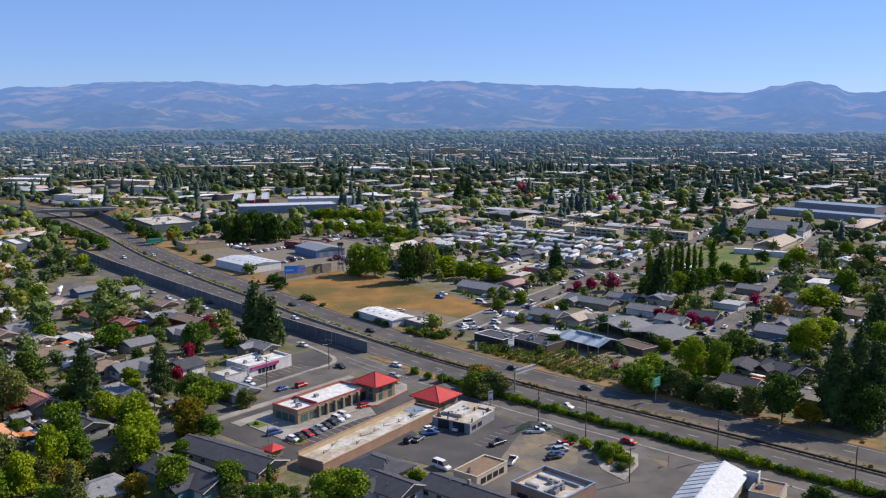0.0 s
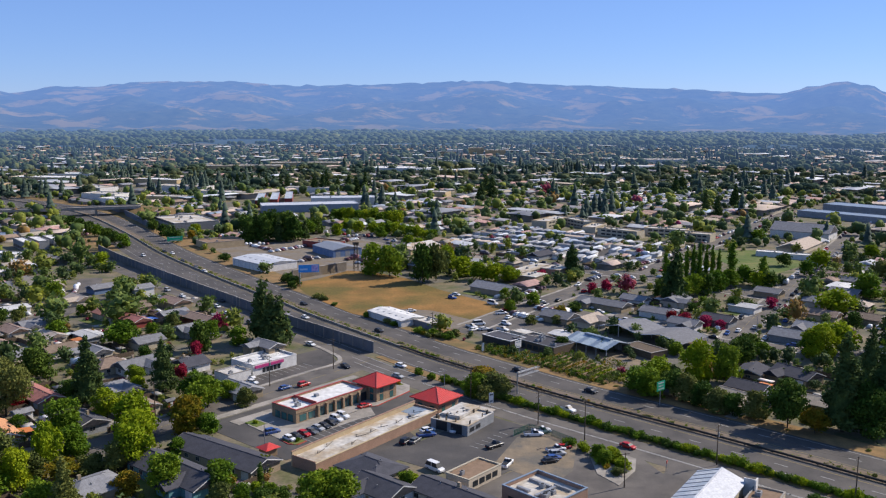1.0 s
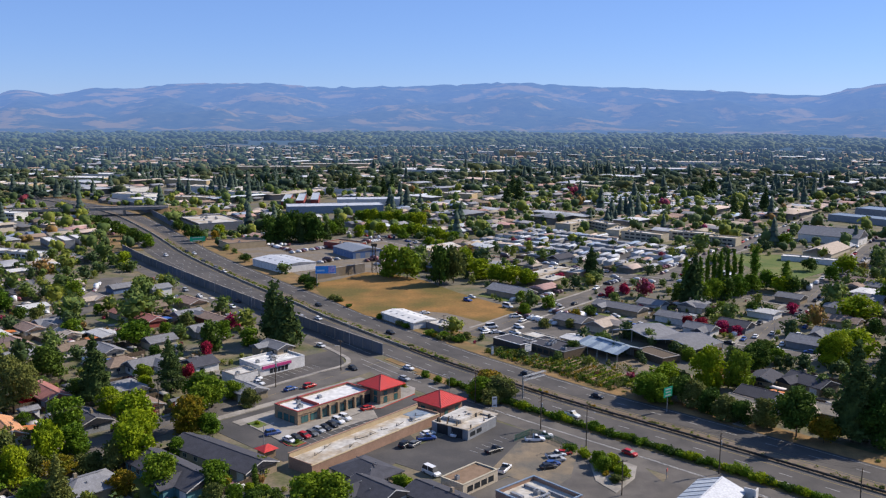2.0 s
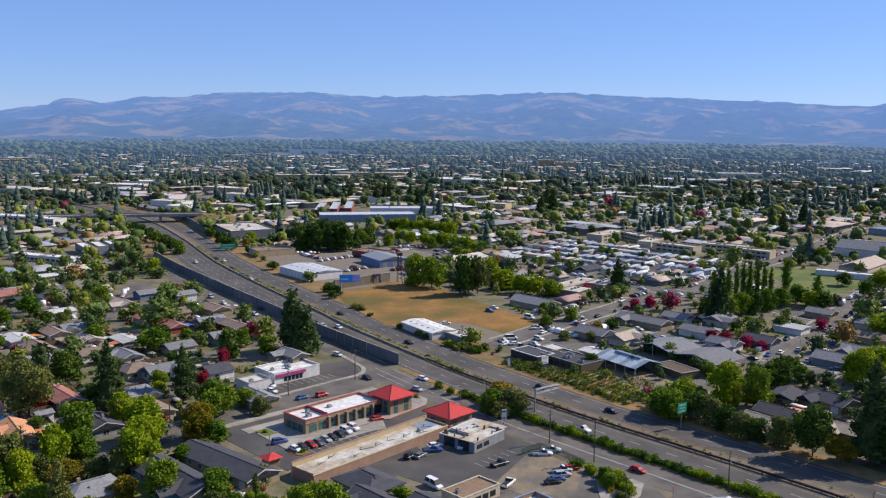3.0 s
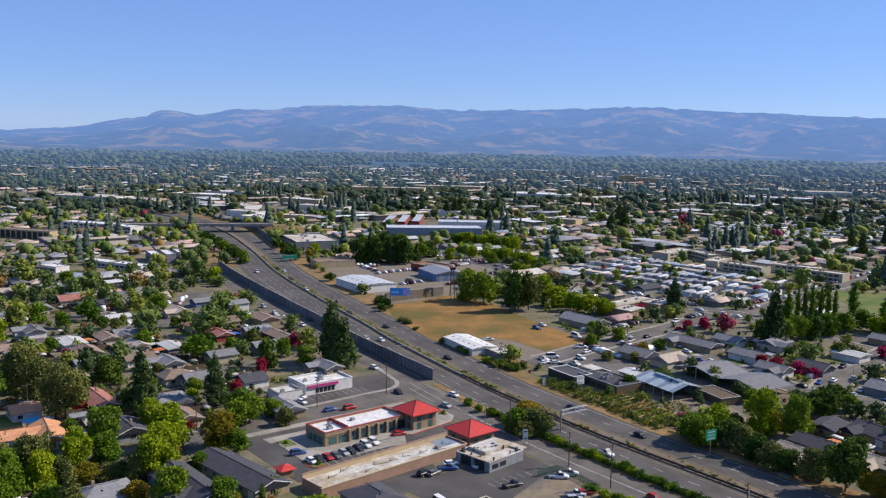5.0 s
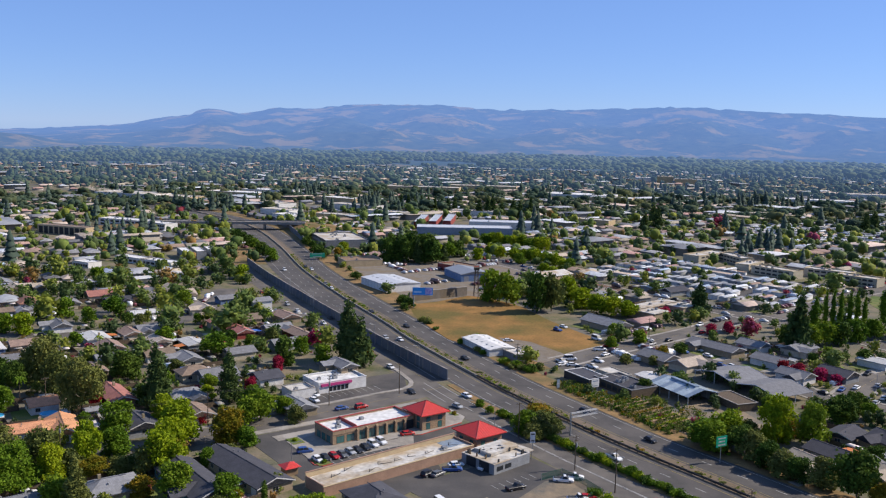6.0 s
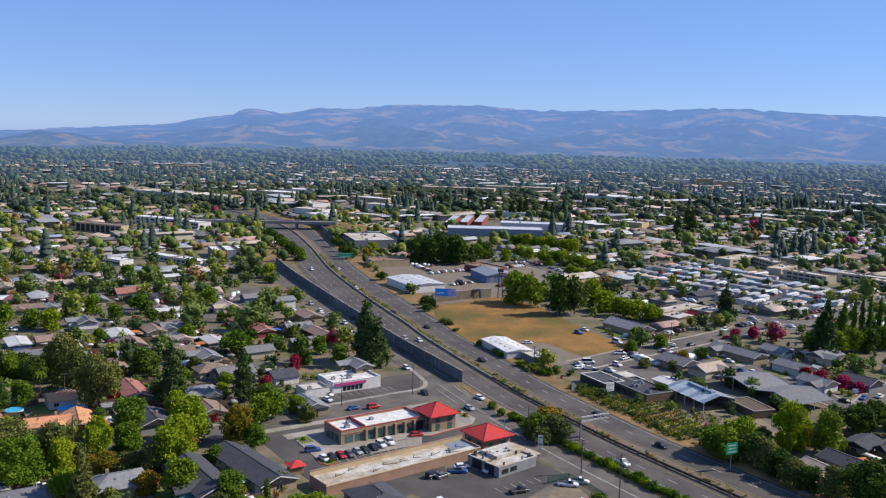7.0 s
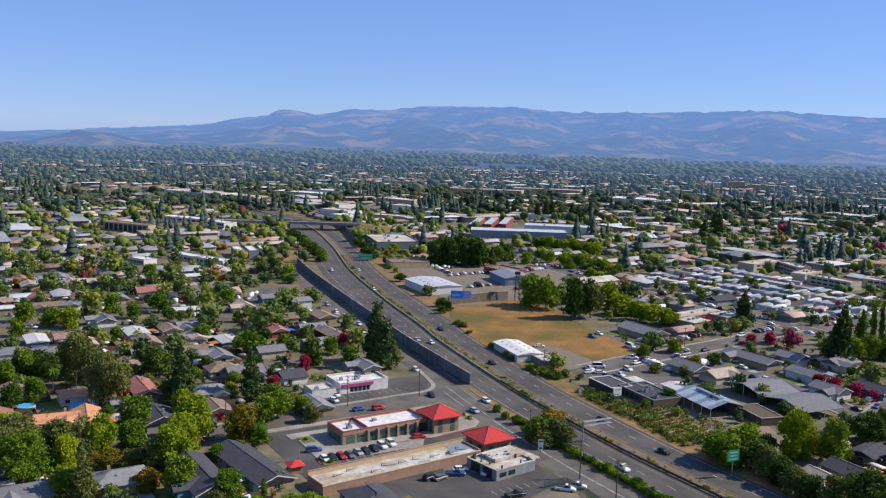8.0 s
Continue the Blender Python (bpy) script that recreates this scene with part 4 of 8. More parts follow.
def gabled_hall(name, label, x, y, rot, L, W, h, rise, wall_mat, roof_mat, skylights=0, doors=0):
    """A sheet-metal hall with a shallow gable, ridge along its length, seams, skylights and bay doors at its end."""
    ob = thing(name, label, "building", pose(x, y, 0, 0, 0, rot))
    a, c = L / 2, W / 2
    part("wall", Build().box(-a, -c, -0.1, a, c, h).add([(-a, -c, h), (-a, c, h), (-a, 0, h + rise * 0.95), (a, -c, h), (a, c, h), (a, 0, h + rise * 0.95)], [(0, 2, 1), (3, 4, 5)]), wall_mat, ob)
    rf = part("roof", gable_roof(L, W, h + 0.05, rise, 0.25, 0), roof_mat, ob)
    for k in range(skylights):
        u = -a + L * (k + 0.7) / (skylights + 0.4)
        part("skylight", Build().box(u - 0.5, -c * 0.55, h + rise * 0.45 + 0.02, u + 0.5, -c * 0.42, h + rise * 0.6 + 0.1), METAL_GREY, rf)
        part("skylight", Build().box(u - 0.5, c * 0.42, h + rise * 0.45 + 0.02, u + 0.5, c * 0.55, h + rise * 0.6 + 0.1), METAL_GREY, rf)
    for k in range(int(L / 4)):
        u = -a + 4 * (k + 0.5)
        part("wall_seam", Build().box(u - 0.06, -c - 0.05, 0, u + 0.06, -c + 0.02, h), METAL_GREY, ob)
    for k in range(doors):
        v = -c + W * (k + 0.5) / doors
        part("bay_door", Build().box(a - 0.02, v - 1.6, 0, a + 0.05, v + 1.6, h * 0.75), METAL_GREY, ob)
    part("gutter", Build().box(-a, -c - 0.36, h - 0.2, a, -c - 0.24, h - 0.05), METAL_GREY, rf)
    TAKEN.append((x, y, max(L, W) * 0.55))
    return ob


# ---- red-roofed shops and their lots ----
G = GRID
lot = Build()
slab(lot, [at_local(-10, 262, G, u, v) for u, v in ((-27, -19), (36, -19), (36, 20), (-27, 20))], -0.2, 0.06)
solid("parking_lot_shops", lot, ASPHALT_NEW, "dark sealed asphalt lot beside the red-roofed shops", kind="structure")
apron = Build()
slab(apron, [at_local(-9.9, 266.6, G, u, v) for u, v in ((-34, 17.6), (33, 17.6), (33, 20.6), (-34, 20.6))], -0.1, 0.16)
slab(apron, [at_local(-9.9, 266.6, G, u, v) for u, v in ((-22.2, -9.3), (-14, -8.4), (9, -7.2), (14, -7.6), (16, -8.4), (33.4, -5.7), (37.8, -1.6), (38.5, 7.0), (35.3, 9.0), (-17, 9.0), (-21.2, 7.2))], -0.1, 0.2)
slab(apron, [at_local(-9.9, 266.6, G, u, v) for u, v in ((-23, 9.004), (-8, 9.004), (-8, 13.6), (-23, 13.6))], -0.1, 0.17)
solid("pavement_shops", apron, CONCRETE, "pale concrete walk round the shops", kind="structure")
shop = flat_building("shop_building", "long tan stone shop building with white flat roof and red trim", -10.1, 271.0, 49.5, 29, 10.8, 4.2, STONE_DARK, ROOF_WHITE, RED_TRIM, 2,
                     ((0, 0.03, 0.27, 2, 0.4, 2.0, GLASS_TEAL), (270, 0.1, 0.9, 3, 0.4, 2.0, GLASS_TEAL)))
for i in range(6):
    u = -6.2 + 3.4 * i
    part("pilaster", Build().box(u - 0.35, -6.2, 0, u + 0.35, -5.42, 3.7), STONE_DARK, shop)
    if i < 5:
        part("canopy", Build().box(u + 0.36, -6.1, 2.95, u + 3.04, -5.42, 3.1), METAL_DARK, shop)
        window_at(shop, u + 1.7, -5.4, 0, 0.2, 2.4, 2.6, GLASS_TEAL, METAL_DARK)
part("entrance", Build().box(11.4, -5.5, 0, 14.3, -5.41, 3.0), GLASS_DARK, shop, "dark recessed glass entrance")
part("stone_band", Build().box(-14.62, -5.56, 3.0, -6.6, -5.41, 3.25).box(-14.62, -5.6, 0, -6.6, -5.41, 0.38), STONE_TAN, shop, "pale stone courses")
part("partition", Build().box(-6.4, -5.0, 3.7, -6.1, 5.0, 4.75), RED_TRIM, shop, "red-capped roof divider")
part("roof_hatch", Build().box(-1.2, 0.6, 3.7, 0.0, 1.8, 4.5), METAL_GREY, shop)
drv = Build()
slab(drv, [at_local(-9.9, 266.6, G, u, v) for u, v in ((1.5, -12.4), (9.7, -14.2), (13.6, -8.0), (9, -7.0))], 0, 0.085)
slab(drv, [at_local(-9.9, 266.6, G, u, v) for u, v in ((-16, -13), (9, -13), (9, -7.7), (-16, -7.7))], 0, 0.075)
solid("pavement_drive", drv, CONCRETE, "pale concrete crossing and parking strip", kind="structure")
hip_tower("corner_tower", "two-storey tan stone corner tower with red pyramid roof", 6.4, 282.4, G, 8.8, 5.2, STONE_DARK, 2.9, 1.1)
hip_tower("corner_pavilion", "low tan stucco pavilion with red pyramid roof", 25.4, 271.2, 50, 9.6, 3.9, STUCCO_PINK, 2.9, 1.1)
long_b = thing("long_building", "long pinkish stucco building with stained pale flat roof", "building", pose(6.9, 243.2, 0, 0, 0, 53))
part("wall", Build().box(-25.5, -4.4, -0.1, 25.5, -4.1, 2.7).box(-25.5, -4.1, -0.1, -25.2, 4.1, 3.1).box(25.2, -4.1, -0.1, 25.5, 4.1, 3.1), STUCCO_PINK, long_b)
part("roof", Build().box(-25.2, -4.1, 1.0, 25.2, 4.1, 2.5), ROOF_STAINED, long_b)
part("coping", Build().box(-25.6, -4.5, 2.703, 25.6, -4.0, 2.82), STUCCO_CREAM, long_b)
part("parapet", Build().box(-25.5, 4.1, -0.1, 25.5, 4.45, 3.9), STUCCO_CREAM, long_b, "cream stucco upper band")
part("parapet_cap", Build().box(-25.6, 4.0, 3.903, 25.6, 4.55, 4.03), STUCCO_PINK, long_b)
lr = random.Random(5)
for i in range(9):
    u, v = -20 + 5.0 * i, lr.uniform(-2.6, 2.2)
    part("roof_pipe", Build().tube((u, v, 2.5), (u, v, 3.4), 0.08).tube((u, v, 2.62), (u + lr.uniform(2, 4), v + lr.uniform(-1.5, 1.5), 2.62), 0.07).tube((u, v, 3.2), (u + 1.6, v + 0.7, 2.7), 0.05), METAL_DARK, long_b)
for u0, u1, v0, v1 in ((-13, -6, -3.6, -0.8), (-4, 3, -1.2, 2.2), (5, 9, -3.8, -2), (-24, -21, 0, 3.6)):
    part("roof_patch", Build().box(u0, v0, 2.504, u1, v1, 2.53), mat("roof_patch", (0.5, 0.45, 0.37), (0.36, 0.3, 0.22), 0.35, 0.9, fine=1.5), long_b, "stained tan roof patch")
part("roof_unit", Build().box(16.5, -1.6, 2.5, 18.0, -0.4, 3.3), METAL_GREY, long_b)
part("blue_tarp", Build().box(18.6, -1.2, 2.504, 25.0, 4.0, 2.56), METAL_BLUE, long_b, "pale blue roof tarpaulin")
TAKEN.append((6, 242, 20))
bay = flat_building("workshop", "white flat-roofed workshop with open vehicle bay", 33.0, 256.0, 56, 14.5, 12.5, 2.9, WALLS["grey"], ROOF_STAINED, ROOF_STAINED, 3, ((0, 0.05, 0.5, 2, 0.9, 1.1, GLASS_DARK), (270, 0.1, 0.9, 2, 0.2, 2.6, GLASS_DARK)), parapet=0.25)
part("upper_roof", Build().box(-3.0, -1.0, 2.8, 8.3, 5.6, 3.6), ROOF_STAINED, bay)
part("canopy", Build().box(7.35, -5.0, 2.5, 10.5, 5.0, 2.75), ROOF_STAINED, bay)
wr0 = random.Random(12)
for k in range(14):                    # scraps left on the roof
    u, v, q = wr0.uniform(-6.5, 7), wr0.uniform(-5.5, 5.5), wr0.uniform(0.15, 0.5)
    part("roof_scrap", Build().box(u - q, v - q * 0.5, 2.6, u + q, v + q * 0.5, 3.65 + q * 0.4, 0.04), METAL_DARK if k % 2 else WOOD_POLE, bay)
for v in (-4.5, 4.5):
    part("canopy_post", Build().tube((10.2, v, 0), (10.2, v, 2.5), 0.1), METAL_GREY, bay)
lot2 = Build()
slab(lot2, [(21, 243), (40, 265), (53, 253), (62, 240), (36, 214), (12, 232)], -0.2, 0.06)
slab(lot2, [(-7, 224.3), (17.0, 252), (21.2, 243), (13, 224.5)], -0.2, 0.056)
solid("parking_lot_workshop", lot2, ASPHALT_NEW, "dark asphalt yard of the workshop", kind="structure")
fill = Build()
slab(fill, [(49, 233), (59, 250), (70, 243), (79, 232), (85, 213), (79, 200), (53, 196), (30, 204), (34, 214), (45, 222)], -0.2, 0.034)
solid("parking_lot_corner", fill, ASPHALT_STREET, "worn brownish asphalt between yard and corner", kind="structure")
lot3 = Build()
slab(lot3, [(48, 246), (56, 252), (64, 240), (60, 222), (54, 214), (40, 226)], -0.2, 0.066)
solid("yard_dirt", lot3, DIRT, "oil-stained tan dirt yard", kind="structure")
marks("lines", "white stall lines on dark asphalt", *at_local(-10, 262, G, -14, -14.5), G, 9, 2.7, 5.0, 0.085)
marks("lines", "white stall lines on dark asphalt", 36.8, 237.5, 50, 5, 2.7, 3.0, 0.085)
marks("lines", "white stall lines on grey asphalt", -33, 300, G, 8, 2.7, 5.0, 0.085)

# pink-fronted shop and lot
cw = Build()
strip(cw, smooth_line([(-60, 259), (-38, 286), (-19, 309.5), (-10.5, 319.5), (-10, 327), (-14, 334), (-26, 351)], 3.0), -0.8, 0.9, -0.2, 0.19)
solid("pavement_corner", cw, CONCRETE, "pale curved concrete pavement round the corner lot", kind="structure")
lotp = Build()
slab(lotp, [(-37, 288), (-19, 310.5), (-10.5, 322), (-17, 341), (-27, 331), (-30, 321), (-46, 302)], -0.2, 0.06)
solid("parking_lot_pink_shop", lotp, ASPHALT, "faded grey asphalt lot with stall lines", kind="structure")
pink = flat_building("pink_shop", "white shop with magenta fascia and white flat roof", -35.5, 315.0, G, 19, 12.5, 3.9, WHITE_WALL, ROOF_WHITE, WHITE_WALL, 3, ((0, 0.2, 0.62, 5, 0.6, 1.5, GLASS_DARK),))
part("fascia_sign", Build().box(-8.8, -6.75, 2.6, 3.4, -6.27, 3.5), MAGENTA, pink, "magenta shop fascia")
flat_building("garage", "low white flat-roofed garage", -43.5, 300.5, G, 9, 8, 3.2, WHITE_WALL, ROOF_STAINED, None, 1)
cb = flat_building("box_building", "flat-roofed building with blue coping and roof ducts", 50.5, 202.5, -46, 15, 13, 4.4, STUCCO_PINK, ROOF_STAINED, METAL_BLUE, 4, ((0, 0.1, 0.9, 3, 1.0, 1.4, GLASS_DARK),), parapet=0.9)
flat_building("brown_shed", "low shed with brown gravel roof", 34.6, 216.5, 49, 13, 7.2, 3.0, WALLS["cream"], BRICK_ROOF, WALLS["cream"], 1, ((0, 0.1, 0.9, 4, 0.8, 1.3, GLASS_DARK),), parapet=0.15)
barn = thing("metal_barn", "white metal-roofed barn with low gable", "building", pose(86, 198.5, 0, 0, 0, 56))
part("wall", Build().box(-15, -5.5, -0.1, 15, 5.5, 3.4).add([(-15, -5.5, 3.4), (-15, 5.5, 3.4), (-15, 0, 5.2), (15, -5.5, 3.4), (15, 5.5, 3.4), (15, 0, 5.2)], [(0, 2, 1), (3, 4, 5), (0, 3, 5, 2), (1, 2, 5, 4)]), WALLS["cream"], barn)
brf = part("roof", gable_roof(30, 11, 3.4, 2.0, 0.5, 0), METAL_BARN, barn)
part("white_slope", Build().add([(-15.5, -5.98, 3.32), (15.5, -5.98, 3.32), (15.5, -0.02, 5.46), (-15.5, -0.02, 5.46)], [(0, 1, 2, 3)]), METAL_WHITE, brf, "plain white roof slope")
part("false_front", Build().box(14.2, -8.5, 0, 14.5, -5.52, 4.6).box(12.5, -8.8, 0, 14.5, -8.5, 5.2), WHITE_WALL, barn, "white false front wall")
part("ridge_cap", Build().box(-15.5, -0.2, 5.4, 15.5, 0.2, 5.52), METAL_WHITE, brf)
flat_building("barn_annex", "low annex with brown gravel roof beside the barn", 101.5, 201, 56, 9, 7, 2.8, WALLS["cream"], BRICK_ROOF, None, 1, parapet=0.15)
for i in range(11):
    u = -14.6 + 2.9 * i
    for s_ in (1,):
        part("roof_rib", Build().tube((u, s_ * 5.9, 3.36), (u, 0, 5.44), 0.09, n=4), METAL_GREY, brf)
house(9, 218.8, -42, 14, 11, "dark", "tan", 1, 1)
house(12.5, 206.5, -42, 13, 10, "dark", "white", 1, 0)
house(31, 201, -42, 24, 9, "dark", "cream", 1, 0)
kiosk = thing("trash_enclosure", "small red-canopied enclosure beside the lot", "shelter", pose(-19.3, 233.0, 0, 0, 0, G))
part("wall", Build().box(-1.7, -1.7, 0, 1.7, 1.7, 2.0), STONE_TAN, kiosk)
part("roof", Build().add([(-2.4, -2.4, 2.2), (2.4, -2.4, 2.2), (2.4, 2.4, 2.2), (-2.4, 2.4, 2.2), (0, 0, 3.4)], [(3, 2, 1, 0), (0, 1, 4), (1, 2, 4), (2, 3, 4), (3, 0, 4)]), ROOF_RED, kiosk)

# ---- the dry field and what stands beside it ----
fld = Build()
slab(fld, [(-49, 470), (-40, 446), (-28, 424), (-12, 399), (8, 384), (30, 374), (41, 386), (60, 413), (46, 428), (28, 452), (10, 483), (-10, 502), (-24, 506), (-36, 484)], -0.2, 0.12)
solid("field_dry", fld, DRY_GRASS, "parched golden grass field with tan patches", kind="structure")
pad = Build()
slab(pad, [(9, 409), (23, 378), (33, 369), (42, 386), (24, 405)], -0.2, 0.14)
solid("gravel_pad", pad, PAD, "pale grey gravel pad beside the shed", kind="structure")
gf = Build()
slab(gf, [(199, 516), (213, 496), (246, 531), (242, 582), (203, 583), (196, 556)], -0.2, 0.08)
solid("field_green", gf, LAWN, "mown green sports field", kind="structure")
yd = Build()
slab(yd, [(-118, 590), (-108, 552), (-45, 478), (-16, 504), (-5, 540), (20, 580), (-40, 640)], -0.2, 0.05)
solid("yard_commercial", yd, PAD, "pale concrete and asphalt business yard", kind="structure")
px_ = Build()
slab(px_, [(28, 374), (52, 356), (66, 348), (96, 385), (112, 400), (84, 425), (56, 398)], -0.2, 0.045)
solid("parking_lot_nursery", px_, ASPHALT_STREET, "wide grey asphalt lot with scattered vehicles", kind="structure")
for x, y, h, r, l in ((-32.8, 431, 2.6, 3.0, "olive"), (-29, 427, 2.0, 2.4, "olive"), (-21.8, 416, 1.6, 2.0, "dark"), (-5.5, 393, 2.4, 2.0, "green"), (4, 380, 2.2, 2.6, "olive"), (8.5, 376, 2.4, 2.6, "green"),
                      (18.4, 364, 2.6, 2.6, "green"), (23, 358.5, 2.2, 2.6, "olive"), (26.5, 357.5, 2.2, 2.8, "olive"), (29.7, 355, 2.4, 2.8, "green"), (21, 361, 1.8, 2.0, "autumn")):
    tree("bush", x, y, h, r, l)
bl_ = Build()
slab(bl_, [(28, 578), (38, 588), (62, 552), (54, 540)], -0.2, 0.06)
solid("lot_brown", bl_, mat("brown_gravel", (0.2, 0.12, 0.08), (0.15, 0.095, 0.068), 0.3, 1.0, 0.3, fine=2.0), "bare brown gravel lot beside the street", kind="structure")
grd = Build()
slab(grd, [(50, 346), (66, 330), (86, 296), (108, 282), (116, 305), (100, 340), (72, 352)], -0.2, 0.06)
solid("nursery_soil", grd, DIRT, "brown soil beds of a plant nursery", kind="structure")
gabled_hall("white_shed", "low white shed with pale shallow roof at the field's edge", 8.0, 387.0, -52, 25, 12, 2.9, 0.8, WHITE_WALL, ROOF_WHITE, 5, 0)
flat_building("shed_annex", "low annex with pale flat roof", 22.6, 376.0, -50, 13, 8.5, 2.6, WALLS["grey"], ROOF_STAINED, None, 1, parapet=0.2)
gabled_hall("white_warehouse", "white warehouse with shallow white metal roof", -73, 519, -47, 33, 22, 4.3, 1.1, WHITE_WALL, METAL_WHITE, 5, 0)
gabled_hall("blue_workshop", "pale blue sheet metal workshop with grey gable roof", -36.5, 567, -55, 27, 20, 4.6, 1.8, WALLS["blue"], METAL_GREY, 0, 3)
flat_building("brown_shop", "low brown flat-roofed building", -48, 594, -35, 24, 15, 4.2, WALLS["red"], BRICK_ROOF, None, 2)
flat_building("tan_block", "low tan flat-roofed block", -117, 597, -55, 20, 26, 4.2, STUCCO_CREAM, BRICK_ROOF, None, 2)
gabled_hall("tan_hall", "cream hall with pale gable roof beside the yard", 13, 574, 52, 30, 16, 4.0, 2.0, STUCCO_CREAM, ROOF_STAINED, 0, 2)
market = thing("market_building", "white flat-roofed market round a planted court", "building", pose(80, 489, 0, 0, 0, 55))
for u, v, a_, b_ in ((0, 5.5, 19, 4.5), (-13, -4.5, 6, 5.5), (13, -4.5, 6, 5.5)):
    wing = part("wing", Build().box(u - a_, v - b_, -0.1, u + a_, v + b_, 3.6), WALLS["tan"], market)
    part("roof", Build().box(u - a_ - 0.5, v - b_ - 0.5, 3.604, u + a_ + 0.5, v + b_ + 0.46, 4.0), ROOF_STAINED, wing)
    for k in range(3):
        part("roof_unit", Build().box(u - a_ * 0.6 + k * a_ * 0.55, v - 1, 4.0, u - a_ * 0.6 + k * a_ * 0.55 + 1.3, v + 0.2, 4.9), METAL_GREY, wing)
tree("bush", *at_local(80, 489, 55, 0, -3.5), 4.2, 3.4, "crimson")
TAKEN.append((80, 489, 18))
flat_building("long_fence_wall", "long grey block wall round the business yard", -38, 493, 47, 38, 0.9, 4.9, PAD, PAD, None, 0, category="wall", parapet=0.05)
flat_building("office_complex", "grey two-storey office complex with many roof units", -166, 696, -57, 52, 34, 6.0, WALLS["grey"], ROOF_STAINED, WALLS["grey"], 12, ((0, 0.02, 0.98, 12, 1.0, 1.6, GLASS_DARK), (0, 0.02, 0.98, 12, 4.6, 1.6, GLASS_DARK)))
flat_building("long_warehouse", "very long white-roofed warehouse with blue wall", -86, 803, 14, 84, 24, 6.5, METAL_BLUE, METAL_WHITE, METAL_WHITE, 0, parapet=0.1)
flat_building("long_warehouse", "second long white-roofed warehouse", -62, 862, 8, 60, 22, 6.5, WHITE_WALL, METAL_WHITE, METAL_WHITE, 2, parapet=0.1)
for i in range(3):
    flat_building("storage_shed", "red-ended storage shed with grey roof", -140 + 12 * i, 862 + 9 * i, 98, 70, 7.0, 6.4, WALLS["red"], METAL_BARN, METAL_BARN, 0, parapet=0.1)
for x, y, r, L, W in ((116, 706, 55, 40, 13), (137, 701, -64, 30, 10), (158, 645, -42, 32, 11), (143, 667, 62, 27, 10), (192, 650, -30, 30, 11), (206, 628, -35, 26, 12)):
    flat_building("apartment_block", "two-storey tan apartment block with flat roof", x, y, r, L, W, 5.4, WALLS["cream"], ROOF_STAINED, STUCCO_CREAM, 3, ((0, 0.08, 0.92, 6, 0.9, 1.0, GLASS_DARK), (0, 0.08, 0.92, 6, 3.4, 1.0, GLASS_DARK)))
house(288, 642, -38, 40, 22, "grey", "white", 2, 0)
house(264, 589, 52, 40, 17, "tan", "cream", 1, 0)
flat_building("portable_classroom", "white portable classroom with flat roof", 234, 560, -25, 16, 8, 3.0, WHITE_WALL, ROOF_WHITE, None, 1, parapet=0.15)
flat_building("portable_classroom", "white portable classroom with flat roof", 247, 550, -25, 16, 8, 3.0, WHITE_WALL, ROOF_WHITE, None, 1, parapet=0.15)
flat_building("school_wing", "long low school wing with blue-grey roof", 372, 742, -48, 92, 20, 5.0, WALLS["grey"], METAL_BLUE, METAL_BLUE, 0, parapet=0.1)
flat_building("school_hall", "school hall with blue-grey roof", 405, 790, -48, 70, 26, 6.5, WALLS["grey"], METAL_BLUE, METAL_BLUE, 0, parapet=0.1)

for x, y, r, L, W in ((-261, 555, -20, 28, 10), (-237, 547, -20, 30, 10), (-278, 527, -20, 16, 10)):
    flat_building("apartment_row", "low white flat-roofed apartment row", x, y, r, L, W, 3.6, WHITE_WALL, ROOF_WHITE, None, 1, ((0, 0.05, 0.95, 6, 0.9, 1.3, GLASS_DARK),), parapet=0.2)
for k in range(3):
    flat_building("apartment_row", "grey-walled apartment wing with pale flat roof", -240 + 7 * k, 584 + 6 * k, -52, 26, 6.5, 5.6, WALLS["grey"], ROOF_WHITE, None, 0, ((0, 0.05, 0.95, 5, 1.0, 1.4, GLASS_DARK),), parapet=0.2)
for x, y, r, L, W in ((-378, 742, -12, 62, 16), (-342, 728, -20, 30, 14)):
    flat_building("clinic_building", "white two-storey flat-roofed clinic building", x, y, r, L, W, 6.5, WHITE_WALL, ROOF_WHITE, None, 3, ((0, 0.03, 0.97, 10, 3.8, 1.5, GLASS_DARK), (0, 0.03, 0.97, 10, 0.9, 1.5, GLASS_DARK)), parapet=0.3)
flat_building("colonnade_hall", "cream hall with dark upright bays", -394, 672, -10, 52, 12, 7.0, STUCCO_CREAM, ROOFS["brown"], None, 0, ((0, 0.02, 0.98, 9, 0.4, 5.6, GLASS_DARK),), parapet=0.2)
